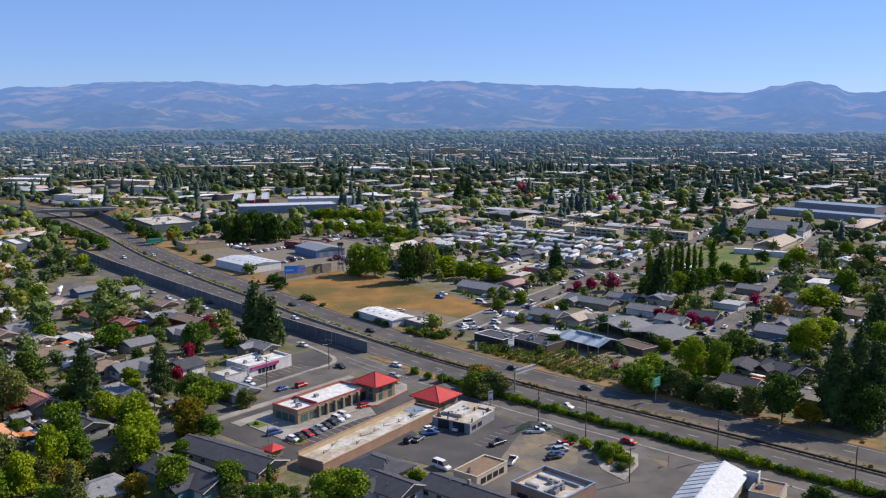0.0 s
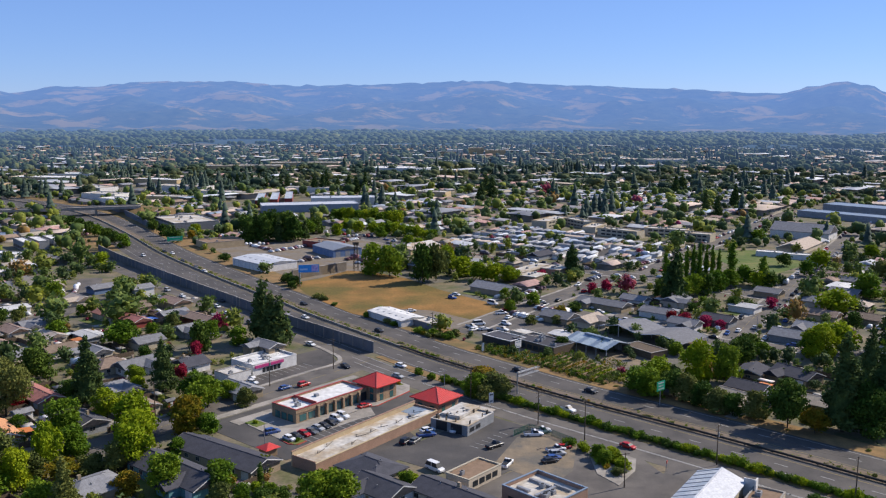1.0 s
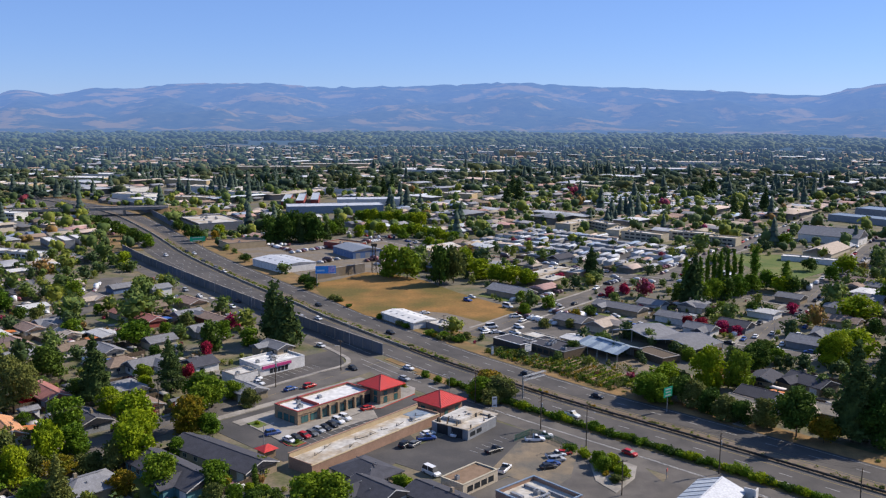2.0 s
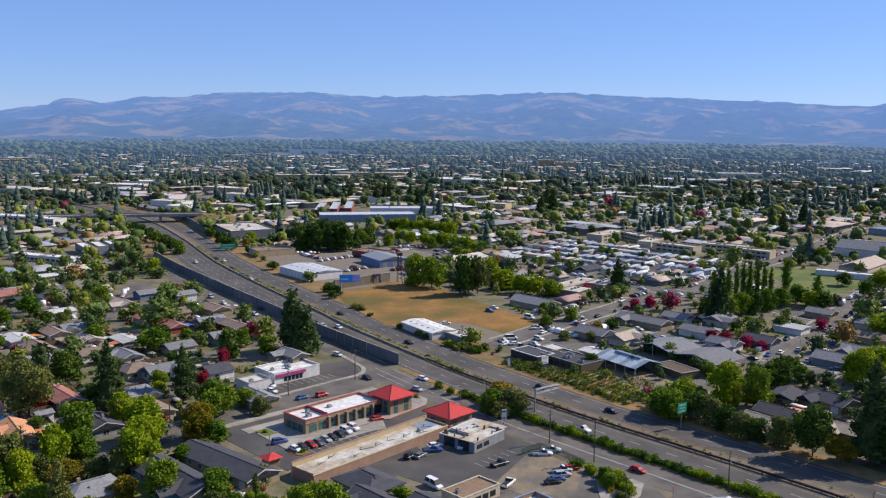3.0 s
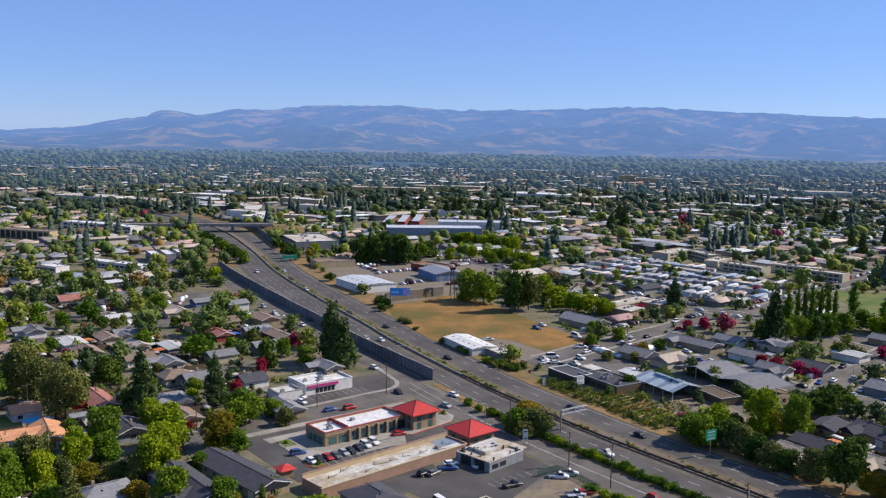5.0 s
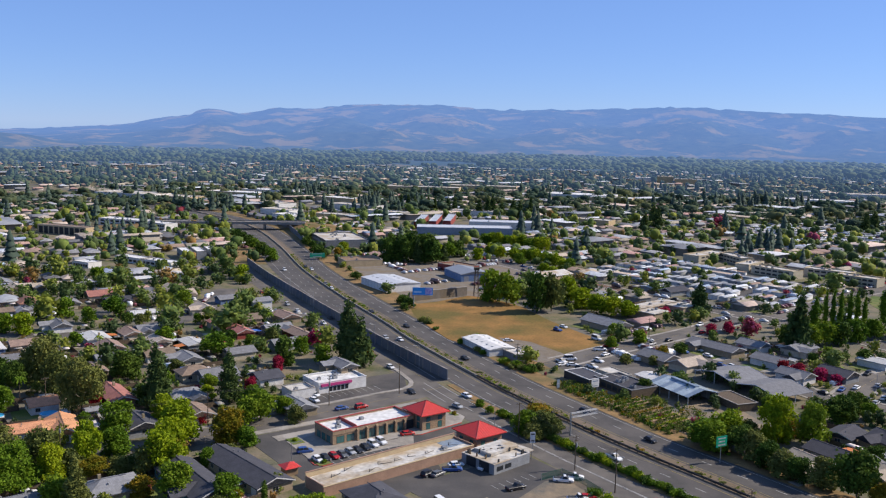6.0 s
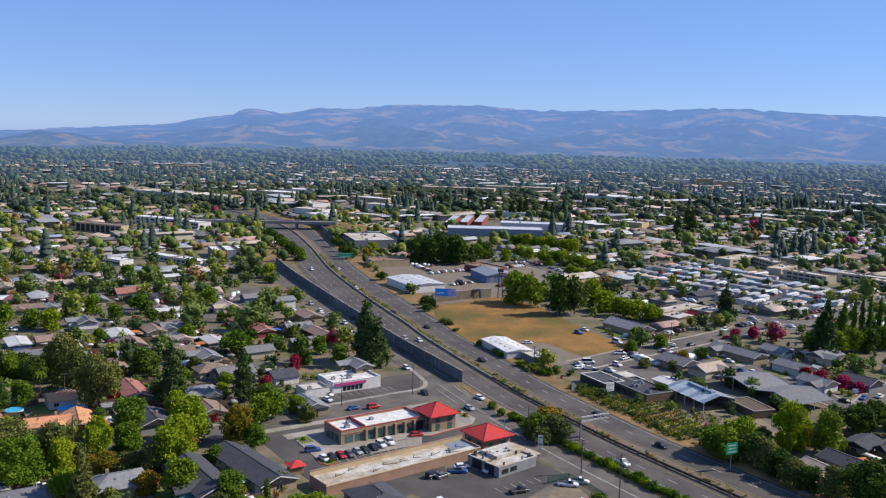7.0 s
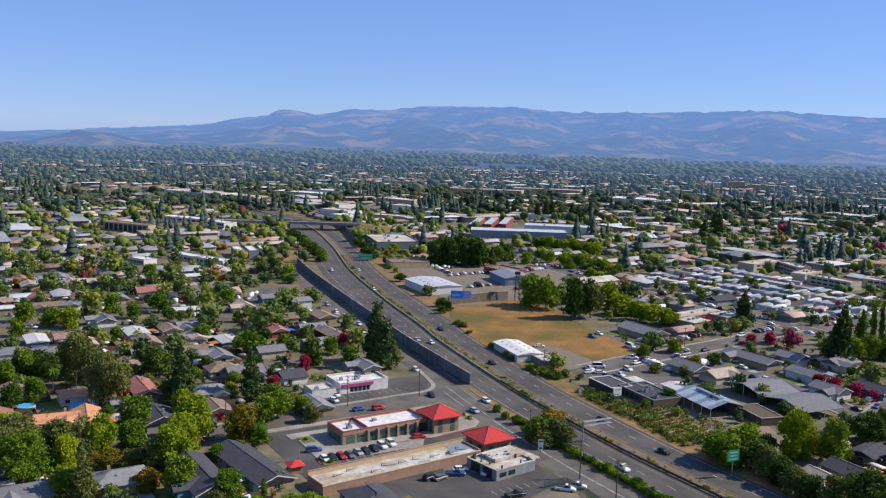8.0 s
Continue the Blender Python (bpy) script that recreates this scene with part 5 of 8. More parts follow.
for x, y, r, L, W, h in ((-543, 1020, -10, 90, 40, 7), (-475, 1008, -10, 50, 30, 6), (-440, 1095, -10, 80, 30, 7), (-420, 1150, -5, 70, 30, 7), (-15, 1262, -6, 92, 45, 8), (25, 1235, -6, 60, 30, 7), (-248, 1300, 5, 110, 26, 8),
                         (-170, 1372, 5, 100, 26, 8), (-108, 972, -10, 50, 16, 6), (-246, 988, -20, 60, 22, 6), (-198, 936, -20, 46, 18, 5), (-298, 1078, -20, 60, 24, 6), (66, 1745, 0, 34, 30, 10), (104, 1752, 0, 30, 26, 13), (140, 1735, 0, 38, 24, 10), (52, 1712, 0, 26, 18, 7),
                         (-300, 900, -20, 40, 22, 6), (-330, 960, -30, 36, 24, 7), (-270, 850, -30, 34, 20, 6), (-236, 884, -10, 40, 18, 5), (20, 940, -20, 40, 18, 5), (300, 1330, -10, 90, 30, 7), (420, 1480, 0, 110, 34, 8)):
    flat_building("store_building", "large pale flat-roofed store in the far town", x, y, r, L, W, h, STUCCO_CREAM if int(x) % 3 else WHITE_WALL, ROOF_WHITE if int(y) % 4 else ROOF_STAINED, None, 3, parapet=0.4)

for u, v, a_, b_ in ((-3, 2, 3.2, 0.35), (1, -1, 0.35, 3.6), (2.5, 3.5, 2.4, 0.3), (-3.5, -3.5, 1.8, 0.4)):
    part("roof_duct", Build().box(u - a_, v - b_, 3.5, u + a_, v + b_, 4.1), METAL_GREY, cb)

# nursery
gh = thing("greenhouse", "nursery greenhouse with translucent grey-blue roof panels", "greenhouse", pose(87, 338.5, 0, 0, 0, -52))
for u in (-10, -5, 0, 5, 10):
    for v in (-6.4, 6.4):
        part("post", Build().tube((u, v, -0.1), (u, v, 3.4), 0.12), METAL_WHITE, gh)
part("wall", Build().box(-10.5, 6.3, 0, 10.5, 6.5, 3.3), WALLS["grey"], gh)
part("beam", Build().box(-10.6, -6.6, 3.2, 10.6, -6.35, 3.45), METAL_WHITE, gh)
for i in range(10):
    u = -10.8 + 2.16 * i
    for s in (-1, 1):
        part("roof_panel", Build().add([(u, s * 7.2, 3.4), (u + 2.06, s * 7.2, 3.4), (u + 2.06, s * 0.1, 5.3), (u, s * 0.1, 5.3), (u, s * 7.2, 3.32), (u + 2.06, s * 7.2, 3.32), (u + 2.06, s * 0.1, 5.22), (u, s * 0.1, 5.22)],
                                       [(0, 1, 2, 3)[::s], (7, 6, 5, 4)[::s], (0, 4, 5, 1)[::s], (2, 6, 7, 3)[::s]]), GREENHOUSE if i % 3 else METAL_BLUE, gh)
part("ridge_vent", Build().box(-6, -0.9, 5.1, 7, 0.9, 5.75, 0.1), METAL_BLUE, gh)
flat_building("nursery_shop", "dark flat-roofed nursery shop with white roof vents", 66.5, 341, -48, 21, 12, 3.2, WOOD_POLE, ROOFS["dark"], WALLS["grey"], 7, ((0, 0.05, 0.95, 6, 0.8, 1.4, GLASS_DARK),), parapet=0.15)
flat_building("nursery_canopy", "dark low nursery canopy roof", 52, 348, -48, 15, 9, 3.0, METAL_DARK, ROOFS["dark"], WHITE_WALL, 0, parapet=0.05)
flat_building("nursery_annex", "pale roof annex beside the nursery canopy", 62, 354, -48, 13, 7, 3.0, WALLS["cream"], ROOF_STAINED, None, 0, parapet=0.05)
house(77, 352, -48, 11, 8, "white", "cream")
shd = thing("shade_structure", "open-sided nursery shade roof with two grey gables", "shelter", pose(112, 356.5, 0, 0, 0, -49))
for k in range(2):
    u0 = -20 + 20 * k
    for s, (ua, ub) in enumerate(((u0, u0 + 10), (u0 + 20, u0 + 10))):
        f = (0, 1, 2, 3) if s == 0 else (3, 2, 1, 0)
        part("roof_slope", Build().add([(ua, -9, 3.0), (ub, -9, 5.0), (ub, 9, 5.0), (ua, 9, 3.0), (ua, -9, 2.85), (ub, -9, 4.85), (ub, 9, 4.85), (ua, 9, 2.85)],
                                       [f[::-1], tuple(i + 4 for i in f), (0, 1, 5, 4), (2, 3, 7, 6), (0, 4, 7, 3)]), ROOFS["grey"], shd)
for u in (-20, -10, 0, 10, 20):
    for v in (-8.6, 0, 8.6):
        part("post", Build().tube((u, v, -0.1), (u, v, 3.0 if u % 20 == 0 else 4.9), 0.12), METAL_WHITE, shd)
for v in (-9.05, 9.05):
    for k in range(4):
        ua = -20 + 10 * k
        za, zb = (2.95, 4.95) if k % 2 == 0 else (4.95, 2.95)
        part("fascia", Build().tube((ua, v, za), (ua + 10, v, zb), 0.12, n=4), METAL_WHITE, shd)
TAKEN.append((111, 359, 18))
flat_building("shade_roof", "weathered brown shade roof on posts", 103.7, 333.0, -57, 15, 8.5, 2.6, WOOD_POLE, WOOD_POLE, None, 0, parapet=0.05)
rb_rng = random.Random(3)
for i in range(13):
    x, y = at_local(66, 333, -48, 1.5 + 2.5 * i, 0.5 * (i % 3))
    bench = thing("plant_bench", "timber bench bed with potted green plants", "planter", pose(x, y, 0.06, 0, 0, 48), "nursery benches")
    part("frame", Build().box(-13, -0.75, 0.0, 1, 0.75, 0.85), WOOD_LIGHT, bench)
    vf = ([], [])
    for k in range(22):
        bx = -12.6 + 0.6 * k
        q = rb_rng.uniform(0.25, 0.6)
        if rb_rng.random() < 0.15:
            continue
        vf = both(vf, leaf_cloud(rb_rng, [(bx, rb_rng.uniform(-0.15, 0.15), 0.85, q, q * 0.8, q)], 9, 0.5))
    tagged(part("foliage", None, None, bench, data=scaled_mesh("foliage", vf, LEAF[rb_rng.choice(("green", "lime", "olive", "autumn", "green"))])), kind="stuff")
for leaf, n_ in (("olive", 190), ("green", 150), ("autumn", 90), ("dark", 90)):
    nv, nf = [], []
    for k in range(n_):
        u, v = rb_rng.uniform(-18, 44), rb_rng.uniform(-13.5, -3)
        if k % 4 == 0:
            u, v = rb_rng.uniform(10, 50), rb_rng.uniform(-4, 12)
        x, y = at_local(62, 335, -48, u, v)
        q = rb_rng.uniform(0.3, 0.95)
        lv, lf = leaf_cloud(rb_rng, [(x, y, q * 0.8, q, q, q)], 16, 0.5)
        nf += [tuple(i + len(nv) for i in f) for f in lf]
        nv += lv
    tagged(new("nursery_plants", scaled_mesh("nursery_plants", (nv, nf), LEAF[leaf])), "dense " + TREE_WORDS[leaf] + " potted nursery plants in rows", kind="stuff")

# ---- overpass ----
ov = thing("overpass", "grey concrete road bridge across the freeway", "bridge", pose(-285, 758, 0, 0, 0, 18), kind="structure")
part("deck", Build().box(-62, -7, 5.0, 62, 7, 6.4), CONCRETE, ov)
for v in (-7, 6.7):
    part("parapet", Build().box(-62, v, 6.4, 62, v + 0.3, 7.4), CONCRETE, ov)
for u in (-34, -4, 26):
    part("pier", Build().box(u - 0.8, -5.5, -0.1, u + 0.8, 5.5, 5.0), CONCRETE, ov)
for s in (-1, 1):
    part("embankment", Build().add([(s * 40, -7, 0), (s * 40, 7, 0), (s * 62, 7, 6.3), (s * 62, -7, 6.3), (s * 130, 9, 0), (s * 130, -9, 0), (s * 40, -22, 0), (s * 40, 22, 0), (s * 62, 24, 0), (s * 62, -24, 0)],
                                   [(0, 1, 2, 3), (3, 2, 4, 5), (0, 3, 9, 6), (1, 7, 8, 2), (3, 5, 9), (2, 8, 4)]), VERGE, ov)

# ---- placed houses, trees, cars ----
house(-29.9, 228.1, -36, 31, 10, "dark", "tan", 1, 0)
house(-38.9, 216.6, -40, 28, 10, "dark", "teal", 1, 0)
house(-56.5, 207.1, 48, 14, 11, "grey", "tan", 1, 1)
house(-71.7, 190.8, 48, 12, 10, "grey", "tan", 1, 0)
house(-95.8, 243.8, -49, 17, 8, "orange", "white", 1, 0)
house(-103.4, 239.6, 41, 12.5, 8, "orange", "white", 1, 0)
house(-116.4, 262.2, 48, 8.5, 9, "orange", "white", 1, 0)
house(-96.5, 260.2, 48, 4.5, 3.5, "grey", "tan", 1, 0)
house(-99.5, 277.0, -42, 20, 8, "rust", "tan", 1, 0)
house(-77.6, 283.3, 48, 12, 10, "grey", "cream", 1, 1)
house(-65.4, 267.3, -42, 12, 9, "brown", "cream", 1, 0)
house(-76.7, 253.2, -42, 14, 10, "dark", "grey", 1, 0)
house(-136.5, 256.9, -42, 12, 8, "brown", "white", 1, 0)
house(-119.0, 233.0, -42, 15, 8, "rust", "tan", 1, 0)
house(-124.3, 302.1, -42, 11, 8, "brown", "tan", 1, 0)
house(-128.1, 319.8, 48, 12, 8, "grey", "cream", 1, 0)
house(-175.7, 298.7, 48, 12, 9, "grey", "white", 1, 1)
house(-160.7, 280.9, -42, 11, 8, "grey", "tan", 1, 0)
house(-164.0, 303.9, 48, 11, 8, "grey", "cream", 1, 0)
house(-182.3, 320.3, -42, 15, 8, "white", "blue", 1, 0)
house(-154.1, 348.4, -42, 14, 9, "white", "white", 1, 0)
house(-138.6, 335.5, -42, 13, 8, "brown", "white", 1, 0)
house(-144.3, 359.2, -42, 12, 8, "brown", "cream", 1, 0)
house(-140.2, 368.9, 48, 12, 9, "grey", "white", 1, 0)
house(-125.7, 350.5, -42, 11, 8, "tan", "cream", 1, 0)
house(-162.2, 399.0, 48, 11, 9, "white", "white", 1, 0)
house(-114.1, 330.2, 48, 11, 8, "brown", "white", 1, 0)
house(-100.3, 328.0, -42, 12, 8, "grey", "cream", 1, 0)
house(-88.6, 310.4, 48, 11, 9, "brown", "cream", 1, 1)
house(-79.0, 310.2, 48, 13, 9, "grey", "white", 1, 0)
house(-115.0, 387.3, -42, 17, 8, "rust", "cream", 1, 0)
house(-110.1, 400.9, 48, 13, 9, "brown", "tan", 1, 0)
house(-101.6, 377.5, -42, 13, 8, "rust", "red", 1, 0)
house(-140.9, 418.8, -42, 12, 8, "tan", "cream", 1, 0)
house(-140.3, 445.1, 48, 11, 8, "grey", "blue", 1, 0)
house(-116.3, 431.4, 48, 10, 8, "grey", "white", 2, 0)
house(-95.1, 413.8, -42, 14, 9, "brown", "tan", 1, 0)
house(-88.3, 387.5, 48, 12, 8, "grey", "cream", 1, 0)
house(-74.2, 380.0, -42, 20, 8, "brown", "red", 1, 0)
house(-74.0, 362.2, 48, 12, 8, "grey", "grey", 1, 0)
house(-85.6, 342.8, 48, 11, 8, "grey", "cream", 1, 0)
house(-60.7, 312.3, 48, 9, 10, "dark", "white", 1, 0)
house(-37.4, 283.0, -42, 12, 9, "grey", "tan", 1, 0)
house(-36.4, 326.4, -42, 11, 7, "grey", "tan", 2, 0)
house(-209.0, 409.8, -42, 12, 8, "grey", "cream", 1, 0)
house(-160.5, 323.4, -42, 12, 8, "tan", "cream", 1, 0)
house(-173.5, 328.9, 48, 11, 8, "brown", "tan", 1, 0)
house(-181.7, 363.2, -42, 12, 8, "grey", "white", 1, 0)
house(78.9, 385.2, -42, 14, 10, "grey", "tan", 1, 0)
house(90.4, 378.3, 48, 13, 9, "tan", "cream", 1, 0)
house(123.7, 393.8, -42, 14, 9, "grey", "white", 1, 0)
house(102.7, 411.5, -42, 24, 9, "grey", "tan", 1, 0)
house(145.8, 379.4, -42, 13, 9, "dark", "grey", 1, 0)
house(166.1, 405.4, -42, 12, 9, "white", "white", 1, 0)
house(165.9, 352.2, -42, 13, 10, "grey", "grey", 1, 0)
house(180.1, 364.4, -42, 13, 9, "grey", "tan", 1, 0)
house(194.6, 388.8, -42, 13, 9, "brown", "cream", 1, 0)
house(204.4, 415.5, -42, 13, 9, "grey", "cream", 1, 0)
house(134, 303.5, 56, 11, 8, "dark", "tan", 1, 0)
house(147.5, 299, -56, 14, 10, "dark", "tan", 1, 0)
house(126.5, 284.5, -46, 12, 9, "dark", "grey", 1, 0)
house(119.5, 273.2, -50, 13, 9.5, "tan", "cream", 1, 0)
house(133.0, 276.0, 48, 11, 8, "grey", "white", 1, 0)
house(142.3, 269.2, -42, 14, 8, "tan", "tan", 1, 0)
house(55, 445.5, -42, 23, 11, "grey", "tan", 1, 0)
house(241.0, 482.4, -42, 13, 9, "brown", "cream", 1, 0)
house(262.3, 501.7, -42, 13, 9, "grey", "tan", 1, 0)
house(210.5, 382.5, -42, 13, 9, "brown", "tan", 1, 0)
house(192.5, 326.3, -42, 14, 9, "tan", "cream", 1, 0)
house(129.7, 372.5, -42, 12, 8, "grey", "white", 1, 0)
house(119.3, 420.0, -42, 12, 8, "grey", "white", 1, 0)
house(138.1, 419.3, 48, 14, 9, "grey", "cream", 1, 0)
house(189.1, 438.1, -42, 12, 9, "grey", "tan", 1, 0)
house(225.9, 436.7, -42, 13, 9, "grey", "cream", 1, 0)
house(249.4, 443.2, -42, 13, 9, "brown", "tan", 1, 0)
tree("broad", -102.6, 263.2, 17, 7.6, "olive")
tree("broad", -134.4, 287.4, 16, 8, "olive")
tree("broad", -120.8, 277.1, 14, 7, "olive")
tree("broad", -109.0, 298.5, 11, 6, "dark")
tree("broad", -77.3, 243.0, 11, 6, "green")
tree("broad", -71.5, 260.2, 9, 4.5, "lime")
tree("broad", -59.1, 246.3, 12, 6.5, "lime")
tree("broad", -53.5, 230.2, 12, 6.5, "lime")
tree("broad", -52.9, 224.7, 11, 6, "lime")
tree("broad", -39.6, 209.1, 9, 5, "green")
tree("broad", -73.3, 222.2, 12, 4.5, "lime")
tree("broad", -70.3, 231.2, 8, 5, "green")
tree("broad", -45.2, 249.3, 10, 5.5, "autumn")
tree("broad", -39.5, 249.3, 6, 4, "green")
tree("broad", -46.5, 266.7, 8, 4.5, "green")
tree("broad", -96.3, 214.6, 11, 7, "olive")
tree("broad", -81.4, 202.4, 12, 7, "green")
tree("broad", -83.2, 215.4, 11, 6, "olive")
tree("broad", -75.6, 210.2, 10, 4, "lime")
tree("broad", -63.3, 195.4, 8, 4.5, "green")
tree("broad", -66.8, 215.9, 6, 4.5, "autumn")
tree("broad", -62.3, 220.2, 5, 4, "olive")
tree("broad", -48.4, 207.3, 6, 4, "autumn")
tree("broad", -27.0, 211.0, 7, 4, "green")
tree("broad", -150.2, 278.1, 9, 5, "green")
tree("broad", -138.4, 276.7, 10, 4.5, "dark")
tree("broad", -102.3, 271.4, 4, 2.6, "crimson")
tree("broad", -93.4, 250.5, 5, 3, "green")
tree("broad", -61.3, 264.3, 4, 2.5, "crimson")
tree("broad", -60.0, 297.9, 6, 3, "crimson")
tree("broad", -44.8, 271.3, 9, 5, "green")
tree("broad", -71.2, 287.6, 5, 3.5, "lime")
tree("broad", -63.7, 336.2, 11, 4.5, "dark")
tree("broad", -121.7, 432.6, 9, 5, "olive")
tree("broad", -155.8, 428.0, 8, 5, "green")
tree("broad", -94.9, 341.8, 9, 6, "green")
tree("broad", -50.4, 279.6, 8, 5, "green")
tree("broad", -50.8, 344.5, 7, 4.5, "green")
tree("broad", -65.1, 372.9, 6, 4, "crimson")
tree("broad", -63.8, 354.2, 7, 4, "green")
tree("broad", -176.0, 396.6, 9, 5.5, "green")
tree("broad", -195.8, 387.1, 9, 5, "green")
tree("broad", -191.1, 351.2, 9, 5.5, "lime")
tree("broad", -217.9, 353.9, 9, 5, "green")
tree("broad", -239.0, 479.0, 8, 5, "green")
tree("broad", -124.5, 354.2, 7, 4, "green")
tree("broad", -165.9, 516.8, 8, 5, "lime")
tree("broad", -63.1, 328.9, 6, 3, "crimson")
tree("broad", -129.0, 248.8, 8, 4.5, "dark")
tree("broad", -127.0, 256.6, 8, 4, "green")
tree("broad", -92.4, 206.0, 9, 5, "green")
tree("broad", -104.4, 221.0, 9, 5, "lime")
tree("broad", -74.5, 216.3, 7, 4, "olive")
tree("broad", -55.3, 222.4, 8, 4, "olive")
tree("broad", -157.5, 339.4, 6, 3.5, "green")
tree("broad", -160.1, 382.6, 6, 3.5, "dark")
tree("broad", -201.8, 351.8, 8, 4.5, "green")
tree("broad", -200.3, 329.3, 7, 4, "green")
tree("broad", -204.9, 382.6, 7, 4, "dark")
tree("broad", -178.5, 379.9, 7, 4, "green")
tree("broad", -152.5, 380.5, 6, 3, "olive")
tree("broad", -89.4, 361.1, 5, 3, "green")
tree("broad", -101.1, 367.6, 5, 3, "dark")
tree("broad", -84.4, 372.6, 6, 3.5, "olive")
tree("broad", -130.3, 393.7, 5, 3, "green")
tree("broad", -98.6, 315.8, 5, 3, "olive")
tree("broad", -93.5, 298.1, 6, 3.5, "green")
tree("broad", -87.5, 275.2, 7, 4, "dark")
tree("broad", -35.4, 355.0, 5, 3, "autumn")
tree("broad", -79.9, 321.6, 6, 3.5, "dark")
tree("broad", -75.6, 297.6, 6, 3.5, "green")
tree("broad", -33.6, 272.6, 6, 3.5, "olive")
tree("broad", -42.8, 232.2, 5, 3, "green")
tree("broad", -39.4, 240.1, 4, 2.5, "olive")
tree("broad", -151.6, 285.8, 8, 4.5, "dark")
tree("broad", -143.3, 289.5, 8, 4.5, "olive")
tree("broad", -150.8, 269.2, 8, 4.5, "green")
tree("broad", -9.5, 494.2, 16, 7.5, "green")
tree("broad", 0.4, 487.9, 16, 7.5, "green")
tree("broad", 18.6, 471.1, 19, 6.5, "dark")
tree("broad", 25.7, 477.0, 18, 7, "olive")
tree("broad", 31.4, 507.1, 13, 6.5, "lime")
tree("broad", 40, 489.9, 10, 6.5, "lime")
tree("broad", 48.8, 479.5, 9, 6, "lime")
tree("broad", 57.0, 475.6, 9, 6, "lime")
tree("broad", 64.6, 473.0, 8, 5, "lime")
tree("broad", 71.1, 417.8, 6, 4, "green")
tree("broad", 103.3, 446.4, 5, 3.5, "crimson")
tree("broad", 111.6, 452.5, 5, 3.5, "crimson")
tree("broad", 135.9, 320.3, 8, 6, "dark")
tree("broad", 89.5, 284.2, 8, 6, "green")
tree("broad", 93.1, 281.7, 8, 5, "green")
tree("broad", 37.8, 282.2, 7, 4.5, "green")
tree("broad", 40.6, 290.3, 7, 5, "autumn")
tree("broad", 43.8, 282.4, 7, 5, "olive")
tree("broad", 46.5, 281.9, 6, 4, "olive")
tree("broad", 41.1, 278.7, 5, 4, "olive")
tree("broad", 85.1, 351.9, 5, 3.5, "dark")
tree("broad", 19.3, 306.2, 2.5, 2, "green")
tree("broad", 23.9, 299.6, 2.5, 2, "green")
tree("broad", 28.5, 296.1, 3, 2.2, "green")
tree("broad", 73.8, 339.6, 5, 4, "dark")
tree("broad", 59.1, 433.9, 5, 3, "green")
tree("broad", 65.8, 380.0, 4, 3, "olive")
tree("broad", 80.6, 393.7, 5, 3.5, "autumn")
tree("broad", 88.2, 402.0, 5, 3.5, "dark")
tree("broad", 59.2, 405.0, 5, 3, "green")
tree("broad", 76.8, 380.1, 4, 3, "olive")
tree("broad", -47.6, 463.8, 5, 4, "dark")
tree("broad", -48.8, 453.1, 4, 3, "dark")
tree("broad", 24.2, 359.6, 3, 2.5, "green")
tree("broad", 30.6, 355.2, 3, 3, "dark")
tree("broad", 33.2, 359.0, 3, 2.5, "olive")
tree("broad", 0.8, 400.8, 3, 2.5, "green")
tree("broad", 92.3, 284.9, 8, 6, "green")
tree("broad", 203.3, 395.7, 11, 8, "lime")
tree("broad", 236.2, 434.7, 11, 7, "green")
tree("broad", 284.6, 506.9, 12, 7, "dark")
tree("broad", 246.0, 514.9, 10, 7, "lime")
tree("broad", 228.9, 491.3, 8, 5, "green")
tree("broad", 176.4, 333.5, 11, 8, "lime")
tree("broad", 165.6, 329.6, 9, 5, "green")
tree("broad", 180.7, 412.0, 5, 3.5, "crimson")
tree("broad", 186.1, 398.3, 5, 3.5, "crimson")
tree("broad", 126.7, 383.4, 5, 3, "crimson")
tree("broad", 132.2, 381.0, 5, 3.2, "crimson")
tree("broad", 138.9, 375.4, 5, 3.5, "crimson")
tree("broad", 144.2, 371.3, 4, 3, "crimson")
tree("broad", 112.0, 456.2, 5, 3, "crimson")
tree("broad", 60.9, 439.0, 4, 3.4, "crimson")
tree("broad", 229.0, 523.4, 7, 5, "dark")
tree("broad", 142.5, 334.7, 7, 4, "dark")
tree("broad", 146.7, 328.3, 6, 4, "green")
tree("broad", 247.7, 620.7, 8, 7, "green")
tree("broad", 145.5, 336.7, 6, 4, "dark")
tree("broad", -2.1, 198.4, 9, 5, "green")
tree("broad", 2.4, 199.8, 9, 5, "green")
tree("broad", -0.6, 204.6, 7, 4, "lime")
tree("broad", 18.1, 210.7, 5, 3, "green")
tree("broad", 20.2, 210.2, 4, 2.5, "lime")
tree("broad", -40.6, 280.4, 6, 4, "green")
tree("broad", 68.9, 226.5, 4, 3, "green")
tree("broad", 71.6, 228.4, 4, 2.6, "lime")
tree("broad", 68.3, 230.5, 4, 2.6, "green")
tree("broad", 73.0, 223.0, 3, 2.6, "lime")
tree("broad", 71.0, 219.6, 2, 2, "olive")
car("van", "white", 25.0, 222.6, -46)
tree("broad", 111.6, 196.1, 5, 4, "dark")
tree("broad", 193.3, 322.2, 12, 5, "green")
tree("broad", 293.5, 550.2, 8, 5, "lime")
tree("broad", 199.7, 370.5, 7, 4, "dark")
tree("broad", 268.5, 486.8, 9, 6, "olive")
tree("broad", 200.2, 420.3, 6, 4, "olive")
tree("broad", 161.8, 408.8, 6, 4, "dark")
tree("broad", 148.6, 409.3, 6, 4, "green")
tree("broad", 140.5, 400.0, 5, 3, "dark")
